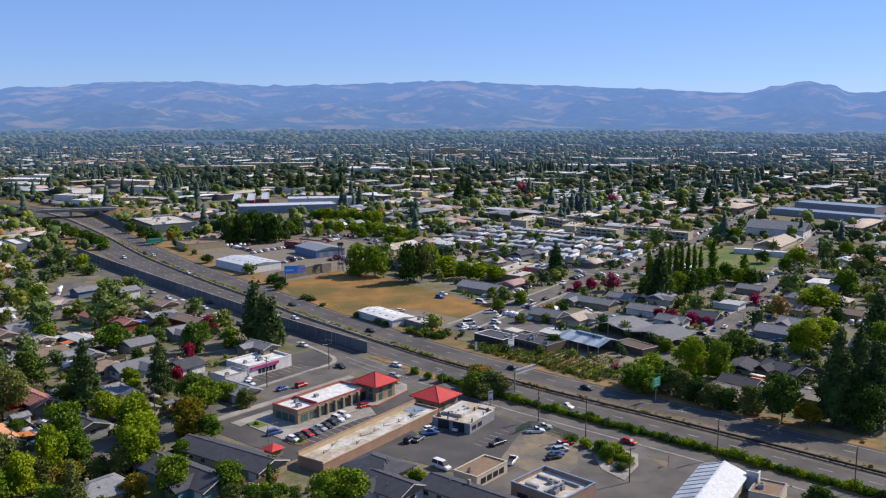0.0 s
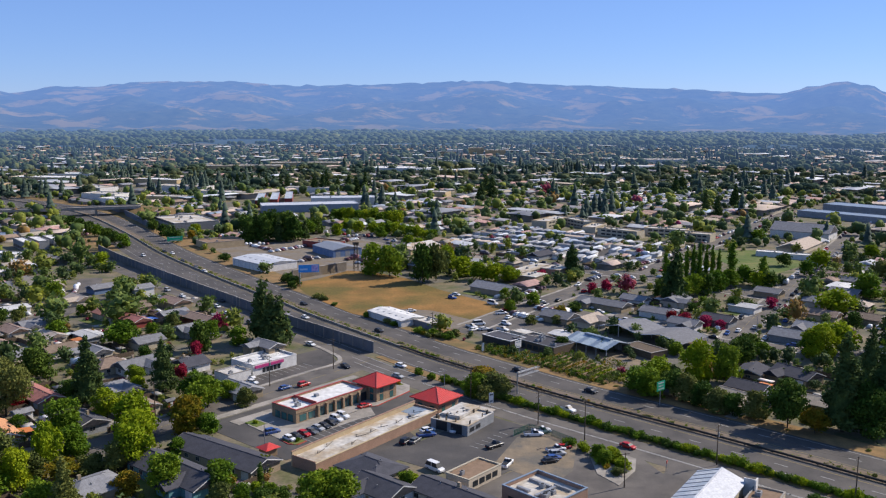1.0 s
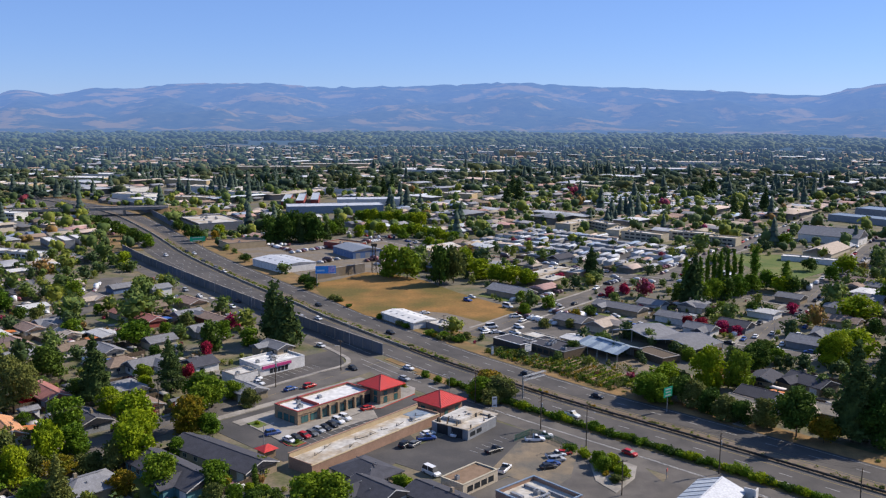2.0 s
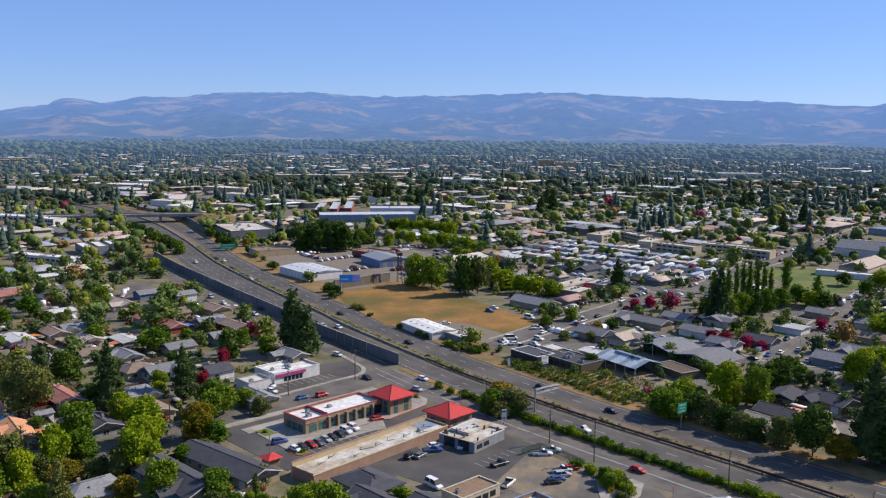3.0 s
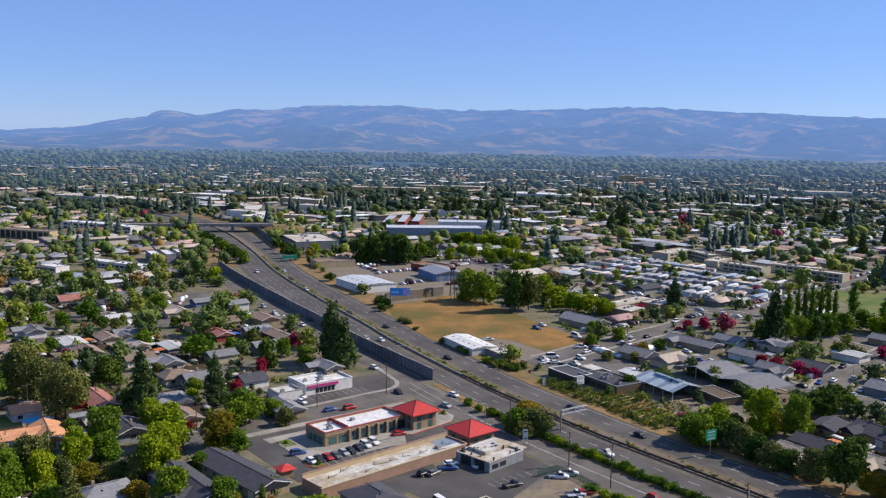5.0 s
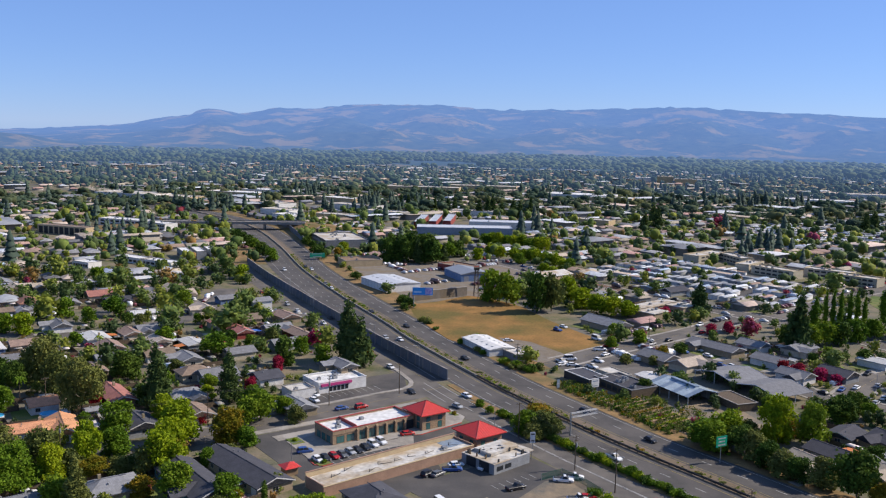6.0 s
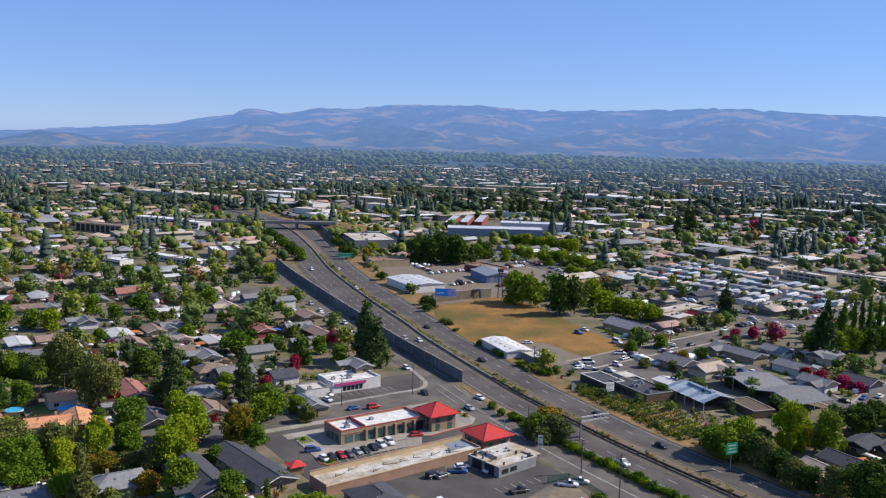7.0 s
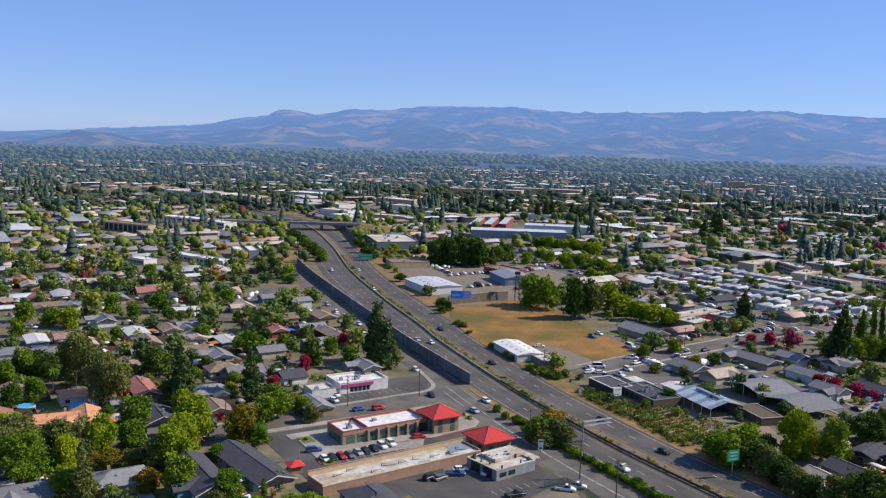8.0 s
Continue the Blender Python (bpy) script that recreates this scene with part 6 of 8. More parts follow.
tree("broad", 112.3, 340.1, 5, 3, "dark")
tree("broad", 115.3, 331.5, 5, 3.5, "green")
tree("broad", -20.0, 202.8, 5, 3, "green")
tree("broad", -18.0, 208.6, 3, 2, "lime")
tree("broad", -13.9, 205.5, 4, 2.5, "green")
tree("broad", -25.0, 212.4, 3, 2, "autumn")
tree("broad", -10.9, 203.3, 4, 3, "dark")
tree("broad", -24.6, 200.6, 6, 3.5, "olive")
tree("broad", -14.9, 200.5, 5, 3, "dark")
tree("conifer", -81.8, 273.1, 22, 6, "conifer")
tree("conifer", -63.0, 286.8, 18, 5, "conifer")
tree("conifer", -58.1, 195.3, 15, 4, "olive")
tree("conifer", -43.1, 352.6, 25, 6.5, "conifer")
tree("conifer", -35.0, 343.2, 20, 6, "conifer")
tree("conifer", -38.0, 343.5, 21, 6, "conifer")
tree("conifer", 100.6, 497.6, 17, 5, "conifer")
tree("conifer", -152.0, 276.5, 12, 4, "conifer")
tree("conifer", -345.8, 511.8, 13, 3, "conifer")
tree("conifer", -297.2, 622.4, 11, 3, "conifer")
tree("conifer", 141.5, 250.5, 29, 7.5, "conifer")
tree("broad", 127.0, 253.5, 13, 6, "dark")
tree("broad", 120.5, 261.0, 8, 4, "olive")
tree("broad", 112.6, 295.6, 14, 6, "lime")
tree("broad", 123.5, 298.0, 12, 5, "green")
tree("broad", 98.5, 292.5, 9, 6.5, "lime")
tree("broad", 104.5, 297.5, 6, 4, "olive")
tree("broad", 137.2, 323.0, 8.5, 4.8, "dark")
tree("broad", 166.8, 327.5, 12, 7, "lime")
tree("broad", 147.5, 247.5, 14, 7.5, "dark")
tree("broad", 139.0, 286.0, 5, 3.6, "dark")
tree("broad", 101.5, 283.0, 8, 5, "dark")
tree("broad", 104.6, 278.0, 8, 4.6, "olive")
tree("broad", 107.6, 272.5, 7.5, 4.6, "dark")
tree("broad", 111.0, 267.2, 7, 4.4, "olive")
tree("broad", 114.4, 263.8, 6.5, 4.2, "dark")
tree("broad", 133.0, 249.0, 7, 4.2, "autumn")
tree("broad", 118.0, 303.5, 6, 4, "autumn")
tree("conifer", 152.6, 250.4, 25, 8, "conifer")
tree("conifer", 164.8, 283.0, 22, 6.5, "conifer")
tree("conifer", 198.8, 335.3, 22, 7, "conifer")
tree("conifer", 138.5, 424.0, 26, 6, "conifer")
tree("cypress", -27.8, 207.2, 7, 1, "dark")
tree("cypress", -17.4, 212.0, 6.5, 1, "dark")
tree("poplar", 145.3, 466.1, 17, 3, "green")
tree("poplar", 157.9, 473.4, 19, 1.6, "green")
tree("poplar", 161.3, 473.6, 20, 1.6, "green")
tree("poplar", 164.7, 473.5, 20, 1.6, "green")
tree("poplar", 170.2, 480.2, 19, 1.6, "green")
tree("poplar", 173.6, 480.1, 19, 1.6, "green")
tree("poplar", 176.7, 479.1, 17, 1.6, "green")
tree("poplar", 190.0, 498.1, 18, 3, "green")
tree("poplar", 196.2, 467.1, 15, 3, "green")
tree("poplar", 151.9, 465.9, 17, 3, "green")
tree("broad", 141.8, 442.3, 9, 5, "dark")
tree("broad", 145.4, 434.9, 9, 5, "green")
tree("broad", 152.3, 439.1, 10, 5, "green")
tree("broad", 158.8, 441.8, 10, 5, "dark")
tree("broad", 167.5, 450.6, 10, 5, "green")
tree("broad", 177.0, 459.4, 9, 5, "green")
tree("broad", 187.2, 468.8, 9, 5, "green")
tree("broad", 191.1, 458.7, 8, 5, "lime")
tree("broad", 195.5, 458.5, 8, 5, "dark")
tree("broad", 135.0, 438.0, 8, 4, "dark")
tree("palm", -128.0, 266.6, 9, 2.5, "green")
tree("palm", -92.9, 390.0, 9, 2, "green")
tree("palm", -140.3, 330.6, 8, 2, "green")
tree("broad", -238.6, 674.5, 8, 5, "dark")
tree("broad", -225.1, 656.2, 8, 5, "dark")
tree("broad", -212.4, 639.0, 8, 5, "green")
tree("broad", -199.1, 619.8, 8, 5, "dark")
tree("broad", -188.2, 604.4, 8, 5, "dark")
tree("broad", -177.7, 589.8, 8, 5, "green")
tree("broad", -254.8, 698.1, 7, 5, "dark")
tree("broad", -113.9, 664.5, 12, 6, "dark")
tree("broad", -102.8, 642.8, 13, 6, "dark")
tree("broad", -101.7, 667.7, 12, 6, "green")
tree("broad", -91.7, 652.3, 13, 6, "green")
tree("broad", -92.2, 677.3, 12, 6, "dark")
tree("broad", -77.9, 647.2, 12, 6, "green")
tree("broad", -72.5, 641.2, 10, 5, "lime")
tree("broad", -65.1, 645.2, 11, 5, "green")
tree("broad", -60.9, 656.0, 11, 6, "dark")
tree("broad", -44.9, 647.5, 8, 5, "lime")
tree("broad", -40.7, 674.2, 8, 5, "lime")
tree("broad", -30.3, 660.6, 8, 5, "lime")
tree("broad", -19.1, 654.1, 8, 5, "lime")
tree("broad", -13.3, 638.6, 7, 5, "green")
tree("broad", -175.0, 638.9, 8, 4, "dark")
tree("broad", -162.8, 617.0, 8, 4, "dark")
tree("broad", -155.2, 607.0, 8, 4, "dark")
tree("broad", -190.2, 662.0, 8, 4, "dark")
tree("broad", -146.7, 650.7, 7, 5, "lime")
tree("broad", -144.4, 630.0, 6, 4, "autumn")
tree("broad", -52.7, 471.2, 5, 4, "dark")
tree("broad", -50.8, 483.0, 4, 3, "dark")
tree("broad", -99.7, 536.0, 5, 4, "dark")
tree("broad", 7.5, 606.3, 6, 5, "lime")
tree("broad", 14.0, 595.2, 6, 5, "lime")
tree("conifer", -95.0, 976.2, 22, 5, "conifer")
tree("conifer", -95.0, 1008.1, 22, 5, "conifer")
tree("conifer", -67.3, 976.1, 20, 5, "conifer")
tree("conifer", -57.6, 957.1, 20, 5, "conifer")
tree("conifer", -51.4, 997.5, 21, 5, "conifer")
tree("conifer", 79.0, 959.5, 22, 7, "conifer")
tree("conifer", 83.2, 921.2, 22, 7, "conifer")
tree("conifer", 70.8, 893.0, 18, 6, "conifer")
tree("conifer", 294.2, 986.7, 22, 6, "conifer")
tree("conifer", 282.6, 969.7, 20, 6, "conifer")
tree("conifer", 262.8, 794.5, 20, 5, "conifer")
tree("conifer", 261.0, 754.2, 20, 5, "conifer")
tree("conifer", 303.8, 840.1, 22, 5, "conifer")
tree("conifer", -208.4, 1039.1, 16, 4, "conifer")
tree("conifer", -198.9, 1033.6, 16, 4, "conifer")
tree("conifer", -189.5, 1028.1, 16, 4, "conifer")
tree("conifer", -180.2, 1022.7, 16, 4, "conifer")
tree("conifer", -172.9, 1025.1, 16, 4, "conifer")
tree("conifer", -163.7, 1019.8, 16, 4, "conifer")
tree("conifer", -154.7, 1014.5, 16, 4, "conifer")
tree("conifer", -147.4, 1016.9, 16, 4, "conifer")
tree("conifer", -138.6, 1011.7, 16, 4, "conifer")
tree("conifer", -103.3, 970.4, 18, 5, "conifer")
tree("conifer", -77.8, 963.9, 18, 5, "conifer")
car("sedan", "white", -15.4, 243.8, -42)
car("sedan", "black", -13.7, 245.5, -42)
car("sedan", "red", -11.9, 247.6, -42)
car("sedan", "grey", -10.0, 249.3, -42)
car("sedan", "silver", -8.5, 252.0, -42)
car("sedan", "black", -6.9, 253.8, -42)
car("sedan", "black", -5.4, 256.6, -42)
car("suv", "white", -4.0, 259.5, -42)
car("suv", "white", -2.4, 262.4, -42)
car("sedan", "red", 3.3, 271.5, 40)
car("suv", "red", -18.4, 293.1, 48)
car("sedan", "blue", -24.1, 289.7, 48)
car("sedan", "white", -35.9, 295.7, -35)
car("suv", "blue", -21.1, 248.9, 35)
car("suv", "black", 17.0, 241.6, 60)
car("sedan", "grey", 19.5, 242.3, 60)
car("pickup", "blue", 22.5, 246.7, 20)
car("pickup", "white", 52.8, 247.2, 5)
car("pickup", "white", 55.3, 249.9, 5)
car("pickup", "white", 57.5, 235.7, 20)
car("suv", "silver", 57.5, 232.4, 20)
car("sedan", "blue", 56.0, 229.6, 20)
car("sedan", "black", 54.9, 227.7, 20)
car("pickup", "white", 43.6, 225.8, 65)
car("pickup", "black", 41.2, 238.5, 40)
car("sedan", "white", 30.9, 250.4, 60)
car("sedan", "red", 59.9, 237.3, 20)
car("sedan", "silver", 12.3, 302.8, -42)
car("sedan", "white", 22.8, 250.3, 30)
car("suv", "white", -36.0, 218.5, -42)
car("sedan", "blue", -45.5, 311.2, -42)
car("sedan", "blue", -39.8, 224.7, -42)
car("sedan", "white", 157.3, 355.4, 60)
car("sedan", "silver", 152.9, 348.2, 60)
car("sedan", "white", 169.2, 371.5, 60)
car("sedan", "blue", 176.8, 384.9, 60)
car("sedan", "white", 150.5, 367.2, 60)
car("sedan", "white", 147.5, 296.8, 48)
car("sedan", "white", 45.3, 369.2, 20)
car("pickup", "white", 54.7, 398.4, 20)
car("sedan", "red", 57.8, 406.4, 20)
car("suv", "blue", 89.7, 405.2, -42)
car("sedan", "white", 96.0, 410.9, -42)
car("sedan", "white", 99.3, 401.3, -42)
car("sedan", "black", 54.2, 309.9, -47)
car("sedan", "black", 75.6, 286.4, -47)
car("pickup", "white", 65.4, 268.2, -47)
car("sedan", "red", 77.5, 238.0, -47)
car("sedan", "black", -36.1, 417.4, -52)
car("sedan", "white", -31.6, 390.1, -52)
car("sedan", "black", 2.0, 366.5, -50)
car("sedan", "black", -61.6, 444.3, -52)
car("suv", "white", -153.7, 554.2, -57)
car("sedan", "white", -199.2, 635.5, -57)
car("sedan", "black", -145.8, 570.7, -57)
car("sedan", "white", -138.4, 562.7, -57)
car("sedan", "black", -124.4, 534.2, -57)
car("sedan", "grey", -111.4, 514.5, -57)
car("sedan", "white", -103.0, 501.0, -57)
car("sedan", "black", -6.8, 314.6, -50)
car("sedan", "blue", -83.4, 424.0, -50)
car("sedan", "white", -75.0, 411.5, -50)
car("van", "white", 52.1, 418.3, -42)
car("sedan", "white", 75.0, 423.2, 20)
car("sedan", "silver", -38.9, 391.9, -50)
car("suv", "white", 55.2, 378.6, -42)
car("pickup", "white", 53.1, 368.8, -42)
car("sedan", "black", 48.7, 365.2, -42)
car("sedan", "red", 63.6, 429.2, -42)
car("suv", "blue", 85.6, 358.1, -42)
car("sedan", "white", 87.7, 351.9, -42)
car("sedan", "blue", 103.6, 386.8, -42)
car("sedan", "white", 108.0, 385.8, -42)
car("suv", "blue", 33.4, 431.3, -42)
car("pickup", "white", 40.4, 373.6, -42)
car("van", "white", 43.6, 378.1, 20)
car("sedan", "white", -41.4, 323.8, -42)
car("sedan", "white", -38.1, 301.6, -30)
car("sedan", "white", 12.9, 315.6, -42)
car("sedan", "white", -85.1, 242.2, -42)
car("suv", "silver", -97.6, 239.4, -42)
car("suv", "white", -89.0, 224.7, -42)
car("suv", "white", -76.0, 201.8, 48)
car("sedan", "grey", -86.0, 199.5, 48)
car("sedan", "blue", -92.5, 315.9, -42)
car("sedan", "red", -134.5, 475.4, -55)
car("sedan", "white", -130.8, 473.3, -55)
car("sedan", "black", -125.2, 470.3, -55)
car("sedan", "white", -123.3, 439.1, -55)
car("sedan", "white", 14.3, 403.0, 20)
car("sedan", "white", 35.4, 439.2, -42)

GROVE = [(-101, 612, 16), (-97, 622, 20), (-91, 614, 17), (-87, 626, 19), (-81, 615, 18), (-76, 628, 18), (-71, 616, 16), (-65, 627, 14), (-92, 634, 17)]
for k, (x, y, h) in enumerate(GROVE):
    tree("conifer" if k % 3 == 1 else "broad", x, y, h, h * (0.26 if k % 3 == 1 else 0.42), "conifer" if k % 3 == 1 else "dark")
for k in range(9):
    tree("broad", -56 + 6.5 * k, 739 - 3.5 * k + 4 * (k % 2), 8 + k % 3, 5.5, "lime" if k % 3 else "green")
for k in range(8):
    tree("broad", -13 + 5.2 * k, 662 - 7 * k + 3 * (k % 2), 7 + k % 3, 4.5, "lime" if k % 3 != 1 else "green")

for s0, side_, style, colour in ((24, -1, "sedan", "white"), (46, -1, "sedan", "white"), (70, -1, "suv", "grey"), (92, -1, "sedan", "white"), (118, 1, "sedan", "black"), (140, -1, "sedan", "white"), (158, -1, "suv", "silver"), (185, -1, "sedan", "blue")):
    p, w = along(offset_line(WALL, -6.8), length(WALL) - s0)
    q = p + Vector((-w.y, w.x)) * (4.8 * side_)
    car(style, colour, q.x, q.y, math.degrees(math.atan2(w.y, w.x)))

# ---- roadside things ----
rail = thing("guardrail", "dark weathered steel guardrail on the median", "guardrail", Matrix())
for z0, z1 in ((0.38, 0.58), (0.68, 0.9)):
    for o in (-0.22, 0.14):
        rbm = Build()
        strip(rbm, SOUTH, o, o + 0.14, z0, z1)
        part("rail", rbm, METAL_DARK, rail)
rnb = Build()
strip(rnb, NORTH, -0.2, 0.2, 0.1, 0.85)
part("concrete_barrier", rnb, CONCRETE, rail, "pale concrete barrier")
post_me = Build().box(-0.08, -0.1, 0, 0.08, 0.1, 0.95).mesh("post", WOOD_POLE)
s_ = 2.0
while s_ < min(length(SOUTH), 240):
    p, w = along(SOUTH, s_)
    part("post", None, None, rail, at=pose(p.x, p.y, 0.05, 0, 0, math.degrees(math.atan2(w.y, w.x))), data=post_me)
    s_ += 4.0

hr = random.Random(8)
s_ = 44.0
while s_ < 235:
    p, w = along(SOUTH, s_)
    q = p + Vector((-w.y, w.x)) * (-15.0 + hr.uniform(-0.35, 0.35))
    big = 1.35 if hr.random() < 0.12 else 1.0
    tree("bush", q.x, q.y, hr.uniform(1.6, 2.2) * big, hr.uniform(1.6, 2.0) * big, hr.choice(("green", "lime", "green", "dark")))
    s_ += 2.05
for i in range(34):                    # dry weeds along the median and the verge
    p, w = along(SOUTH, hr.uniform(0, 200))
    q = p + Vector((-w.y, w.x)) * hr.choice((1.4, 2.2, 19.5, 21.5, 23.5))
    tree("bush", q.x, q.y, hr.uniform(0.5, 1.1), hr.uniform(0.6, 1.2), hr.choice(("olive", "olive", "autumn", "green")))
for i in range(7):
    p, w = along(NORTH, length(NORTH) - hr.uniform(0, 230))
    q = p + Vector((-w.y, w.x)) * hr.choice((1.6, 2.8, 3.4))
    tree("bush", q.x, q.y, hr.uniform(0.5, 0.9), hr.uniform(0.8, 1.6), hr.choice(("olive", "green", "lime")))


def utility_pole(x, y, h, rot, arms=1, lamp=False):
    ob = thing("utility_pole", "weathered wooden utility pole with crossarm", "pole", pose(x, y, 0, 0, 0, rot), "utility poles")
    part("post", Build().tube((0, 0, -0.2), (0, 0, h), 0.17, 0.11, 8), WOOD_POLE, ob)
    for k in range(arms):
        z = h - 0.5 - 1.1 * k
        arm = part("crossarm", Build().box(-1.2, -0.07, z, 1.2, 0.07, z + 0.14), WOOD_POLE, ob)
        for u in (-1.1, -0.5, 0.5, 1.1):
            part("insulator", Build().tube((u, 0, z + 0.14), (u, 0, z + 0.36), 0.05), CONCRETE, arm)
    if arms > 1:
        part("transformer", Build().tube((0.35, 0, h - 3.4), (0.35, 0, h - 2.3), 0.28, n=10), METAL_GREY, ob)
    if lamp:
        la = part("lamp_arm", Build().tube((0, 0, h - 2), (0, -2.2, h - 1.6), 0.04), METAL_GREY, ob)
        part("lamp_head", Build().box(-0.15, -2.7, h - 1.68, 0.15, -2.1, h - 1.52), METAL_GREY, la)
    return ob


def wire(pts, sag=0.8, r=0.02):
    cu = bpy.data.curves.new("power_line", "CURVE")
    cu.dimensions, cu.bevel_depth, cu.bevel_resolution = "3D", r, 0
    sp = cu.splines.new("POLY")
    co = []
    for (xa, ya, za), (xb, yb, zb) in zip(pts, pts[1:]):
        co += [(xa + (xb - xa) * t, ya + (yb - ya) * t, za + (zb - za) * t - sag * 4 * t * (1 - t)) for t in [i / 8 for i in range(8)]]
    co.append(pts[-1])
    sp.points.add(len(co) - 1)
    for q, c in zip(sp.points, co):
        q.co = (*c, 1)
    cu.materials.append(METAL_DARK)
    return tagged(new("power_line", cu), "thin dark sagging overhead wire", "cable")


POLES = [(36.3, 278.9, 11), (55.1, 256.6, 10), (66.5, 243.2, 12), (98.0, 226.0, 11), (124, 204, 11)]
for i, (x, y, h) in enumerate(POLES):
    utility_pole(x, y, h, 48, 1 + i % 2, i == 2)
for o in (-1.0, 0.0, 1.0):
    wire([(x + o * 0.67, y + o * 0.74, h - 0.1) for x, y, h in POLES])
SIDE = [(-10.8, 313, 11), (-29.6, 292.8, 10.5), (-58, 262, 11), (-84, 226, 11), (-100, 203, 11)]
for i, (x, y, h) in enumerate(SIDE):
    utility_pole(x, y, h, -42, 1 + i % 2, i == 0)
for o in (-1.0, 0.0, 1.0):
    wire([(x - o * 0.74, y + o * 0.67, h - 0.1) for x, y, h in SIDE])
utility_pole(71.1, 211.9, 9, 20, 1)
utility_pole(-117, 265, 10, 48, 1)
utility_pole(24, 363, 9, 48, 1)
utility_pole(75, 425, 10, 48, 1)


def street_lamp(x, y, rot, h=9):
    ob = thing("street_lamp", "grey steel street lamp with a single arm", "street lamp", pose(x, y, 0, 0, 0, rot), "street lamps")
    part("pole", Build().tube((0, 0, -0.1), (0, 0, h), 0.11, 0.07, 8), METAL_GREY, ob)
    arm = part("arm", Build().tube((0, 0, h - 0.1), (2.2, 0, h + 0.25), 0.05, n=6), METAL_GREY, ob)
    part("lamp_head", Build().box(2.0, -0.16, h + 0.16, 2.8, 0.16, h + 0.32), METAL_GREY, arm)


for d_ in (20, 62, 104, 146, 188):
    p, w = along(offset_line(WALL, -1.4), length(WALL) - d_)
    street_lamp(p.x, p.y, math.degrees(math.atan2(w.y, w.x)) - 90)
street_lamp(28, 284, -132, 8)
street_lamp(*at_local(-10, 262, G, -24, -6), 20, 6)
for t_ in (30, 80, 130, 180):
    p, w = along(STREETS["oak"][0], t_)
    street_lamp(p.x + w.y * 6.5, p.y - w.x * 6.5, math.degrees(math.atan2(w.y, w.x)) + 90, 8)


def road_sign(name, label, x, y, rot, w, h, z, mat_, posts=2, bars=3, bar_mat=None, cat="sign"):
    ob = thing(name, label, cat, pose(x, y, 0, 0, 0, rot))
    pan = part("panel", Build().box(-w / 2, -0.06, z, w / 2, 0.06, z + h), mat_, ob)
    for i in range(bars):
        bw = w * (0.36 - 0.07 * (i % 2))
        zz = z + h * (0.8 - 0.62 * i / max(1, bars - 1)) if bars > 1 else z + h * 0.5
        part("text_bar", Build().box(-bw, -0.075, zz - h * 0.06, bw, -0.062, zz + h * 0.06), bar_mat or PAINT_WHITE, pan)
    for k in range(posts):
        u = 0 if posts == 1 else (-w * 0.32 + w * 0.64 * k)
        part("post", Build().tube((u, 0.14, -0.1), (u, 0.14, z + h * 0.9), 0.1), METAL_GREY, ob)
    return ob


road_sign("highway_sign", "green freeway guide sign with white lettering bars", 95.0, 273.5, 40, 4.0, 3.1, 4.8, GREEN_SIGN, 1, 3)
road_sign("highway_sign", "wide green freeway guide sign seen across the lanes", -143, 585, 30, 10, 3.0, 5.0, GREEN_SIGN, 2, 2)
road_sign("nursery_sign", "white nursery sign board on two posts", 56.2, 333.5, 42, 3.4, 2.8, 2.2, WHITE_WALL, 2, 2, METAL_BLUE)
road_sign("banner_sign", "small blue and white roadside banner", 43, 334, 42, 1.2, 3.0, 0.8, METAL_BLUE, 1, 1)
road_sign("shop_sign", "white upright shop sign on a pole", 42, 267, 20, 1.5, 3.2, 3.0, WHITE_WALL, 1, 2, METAL_DARK)
road_sign("stop_sign", "red stop sign at the corner", 84, 222, 60, 0.75, 0.75, 2.1, KERB_RED, 1, 1)
bbd = road_sign("billboard", "blue billboard on a tall steel column", -40, 464, 12, 10.5, 3.8, 7.0, BILL_BLUE, 0, 0)
part("column", Build().tube((-4.6, 0.4, -0.2), (-4.6, 0.4, 8.5), 0.35, n=10), METAL_GREY, bbd)
part("picture_patch", Build().box(1.4, -0.075, 7.3, 4.9, -0.062, 10.5), mat("billboard_violet", (0.3, 0.2, 0.6), (0.6, 0.55, 0.75), 0.9, 0.5), bbd)
part("picture_patch", Build().box(-4.6, -0.075, 8.0, -0.6, -0.062, 8.9), mat("billboard_pale", (0.45, 0.65, 0.85), (0.35, 0.58, 0.82), 0.9, 0.5), bbd)
part("catwalk", Build().box(-5.2, -0.9, 6.8, 5.2, 0, 6.9), METAL_GREY, bbd)
tw = thing("lattice_tower", "rusty steel lattice tower beside the yard", "tower", pose(-19.3, 505, 0, 0, 0, 20))
for u in (-1.3, 1.3):
    for v in (-1.3, 1.3):
        part("leg", Build().tube((u, v, -0.1), (u * 0.55, v * 0.55, 15), 0.14), WOOD_POLE, tw)
for k in range(6):
    z, r0 = 1 + 2.4 * k, 1.3 * (1 - 0.03 * (1 + 2.4 * k))
    for ua, va, ub, vb in ((-1, -1, 1, -1), (1, -1, 1, 1), (1, 1, -1, 1), (-1, 1, -1, -1)):
        part("brace", Build().tube((ua * r0, va * r0, z), (ub * r0 * 0.94, vb * r0 * 0.94, z + 2.2), 0.06, n=4), WOOD_POLE, tw)
part("platform", Build().box(-1.4, -1.4, 15, 1.4, 1.4, 16.6), WOOD_POLE, tw)

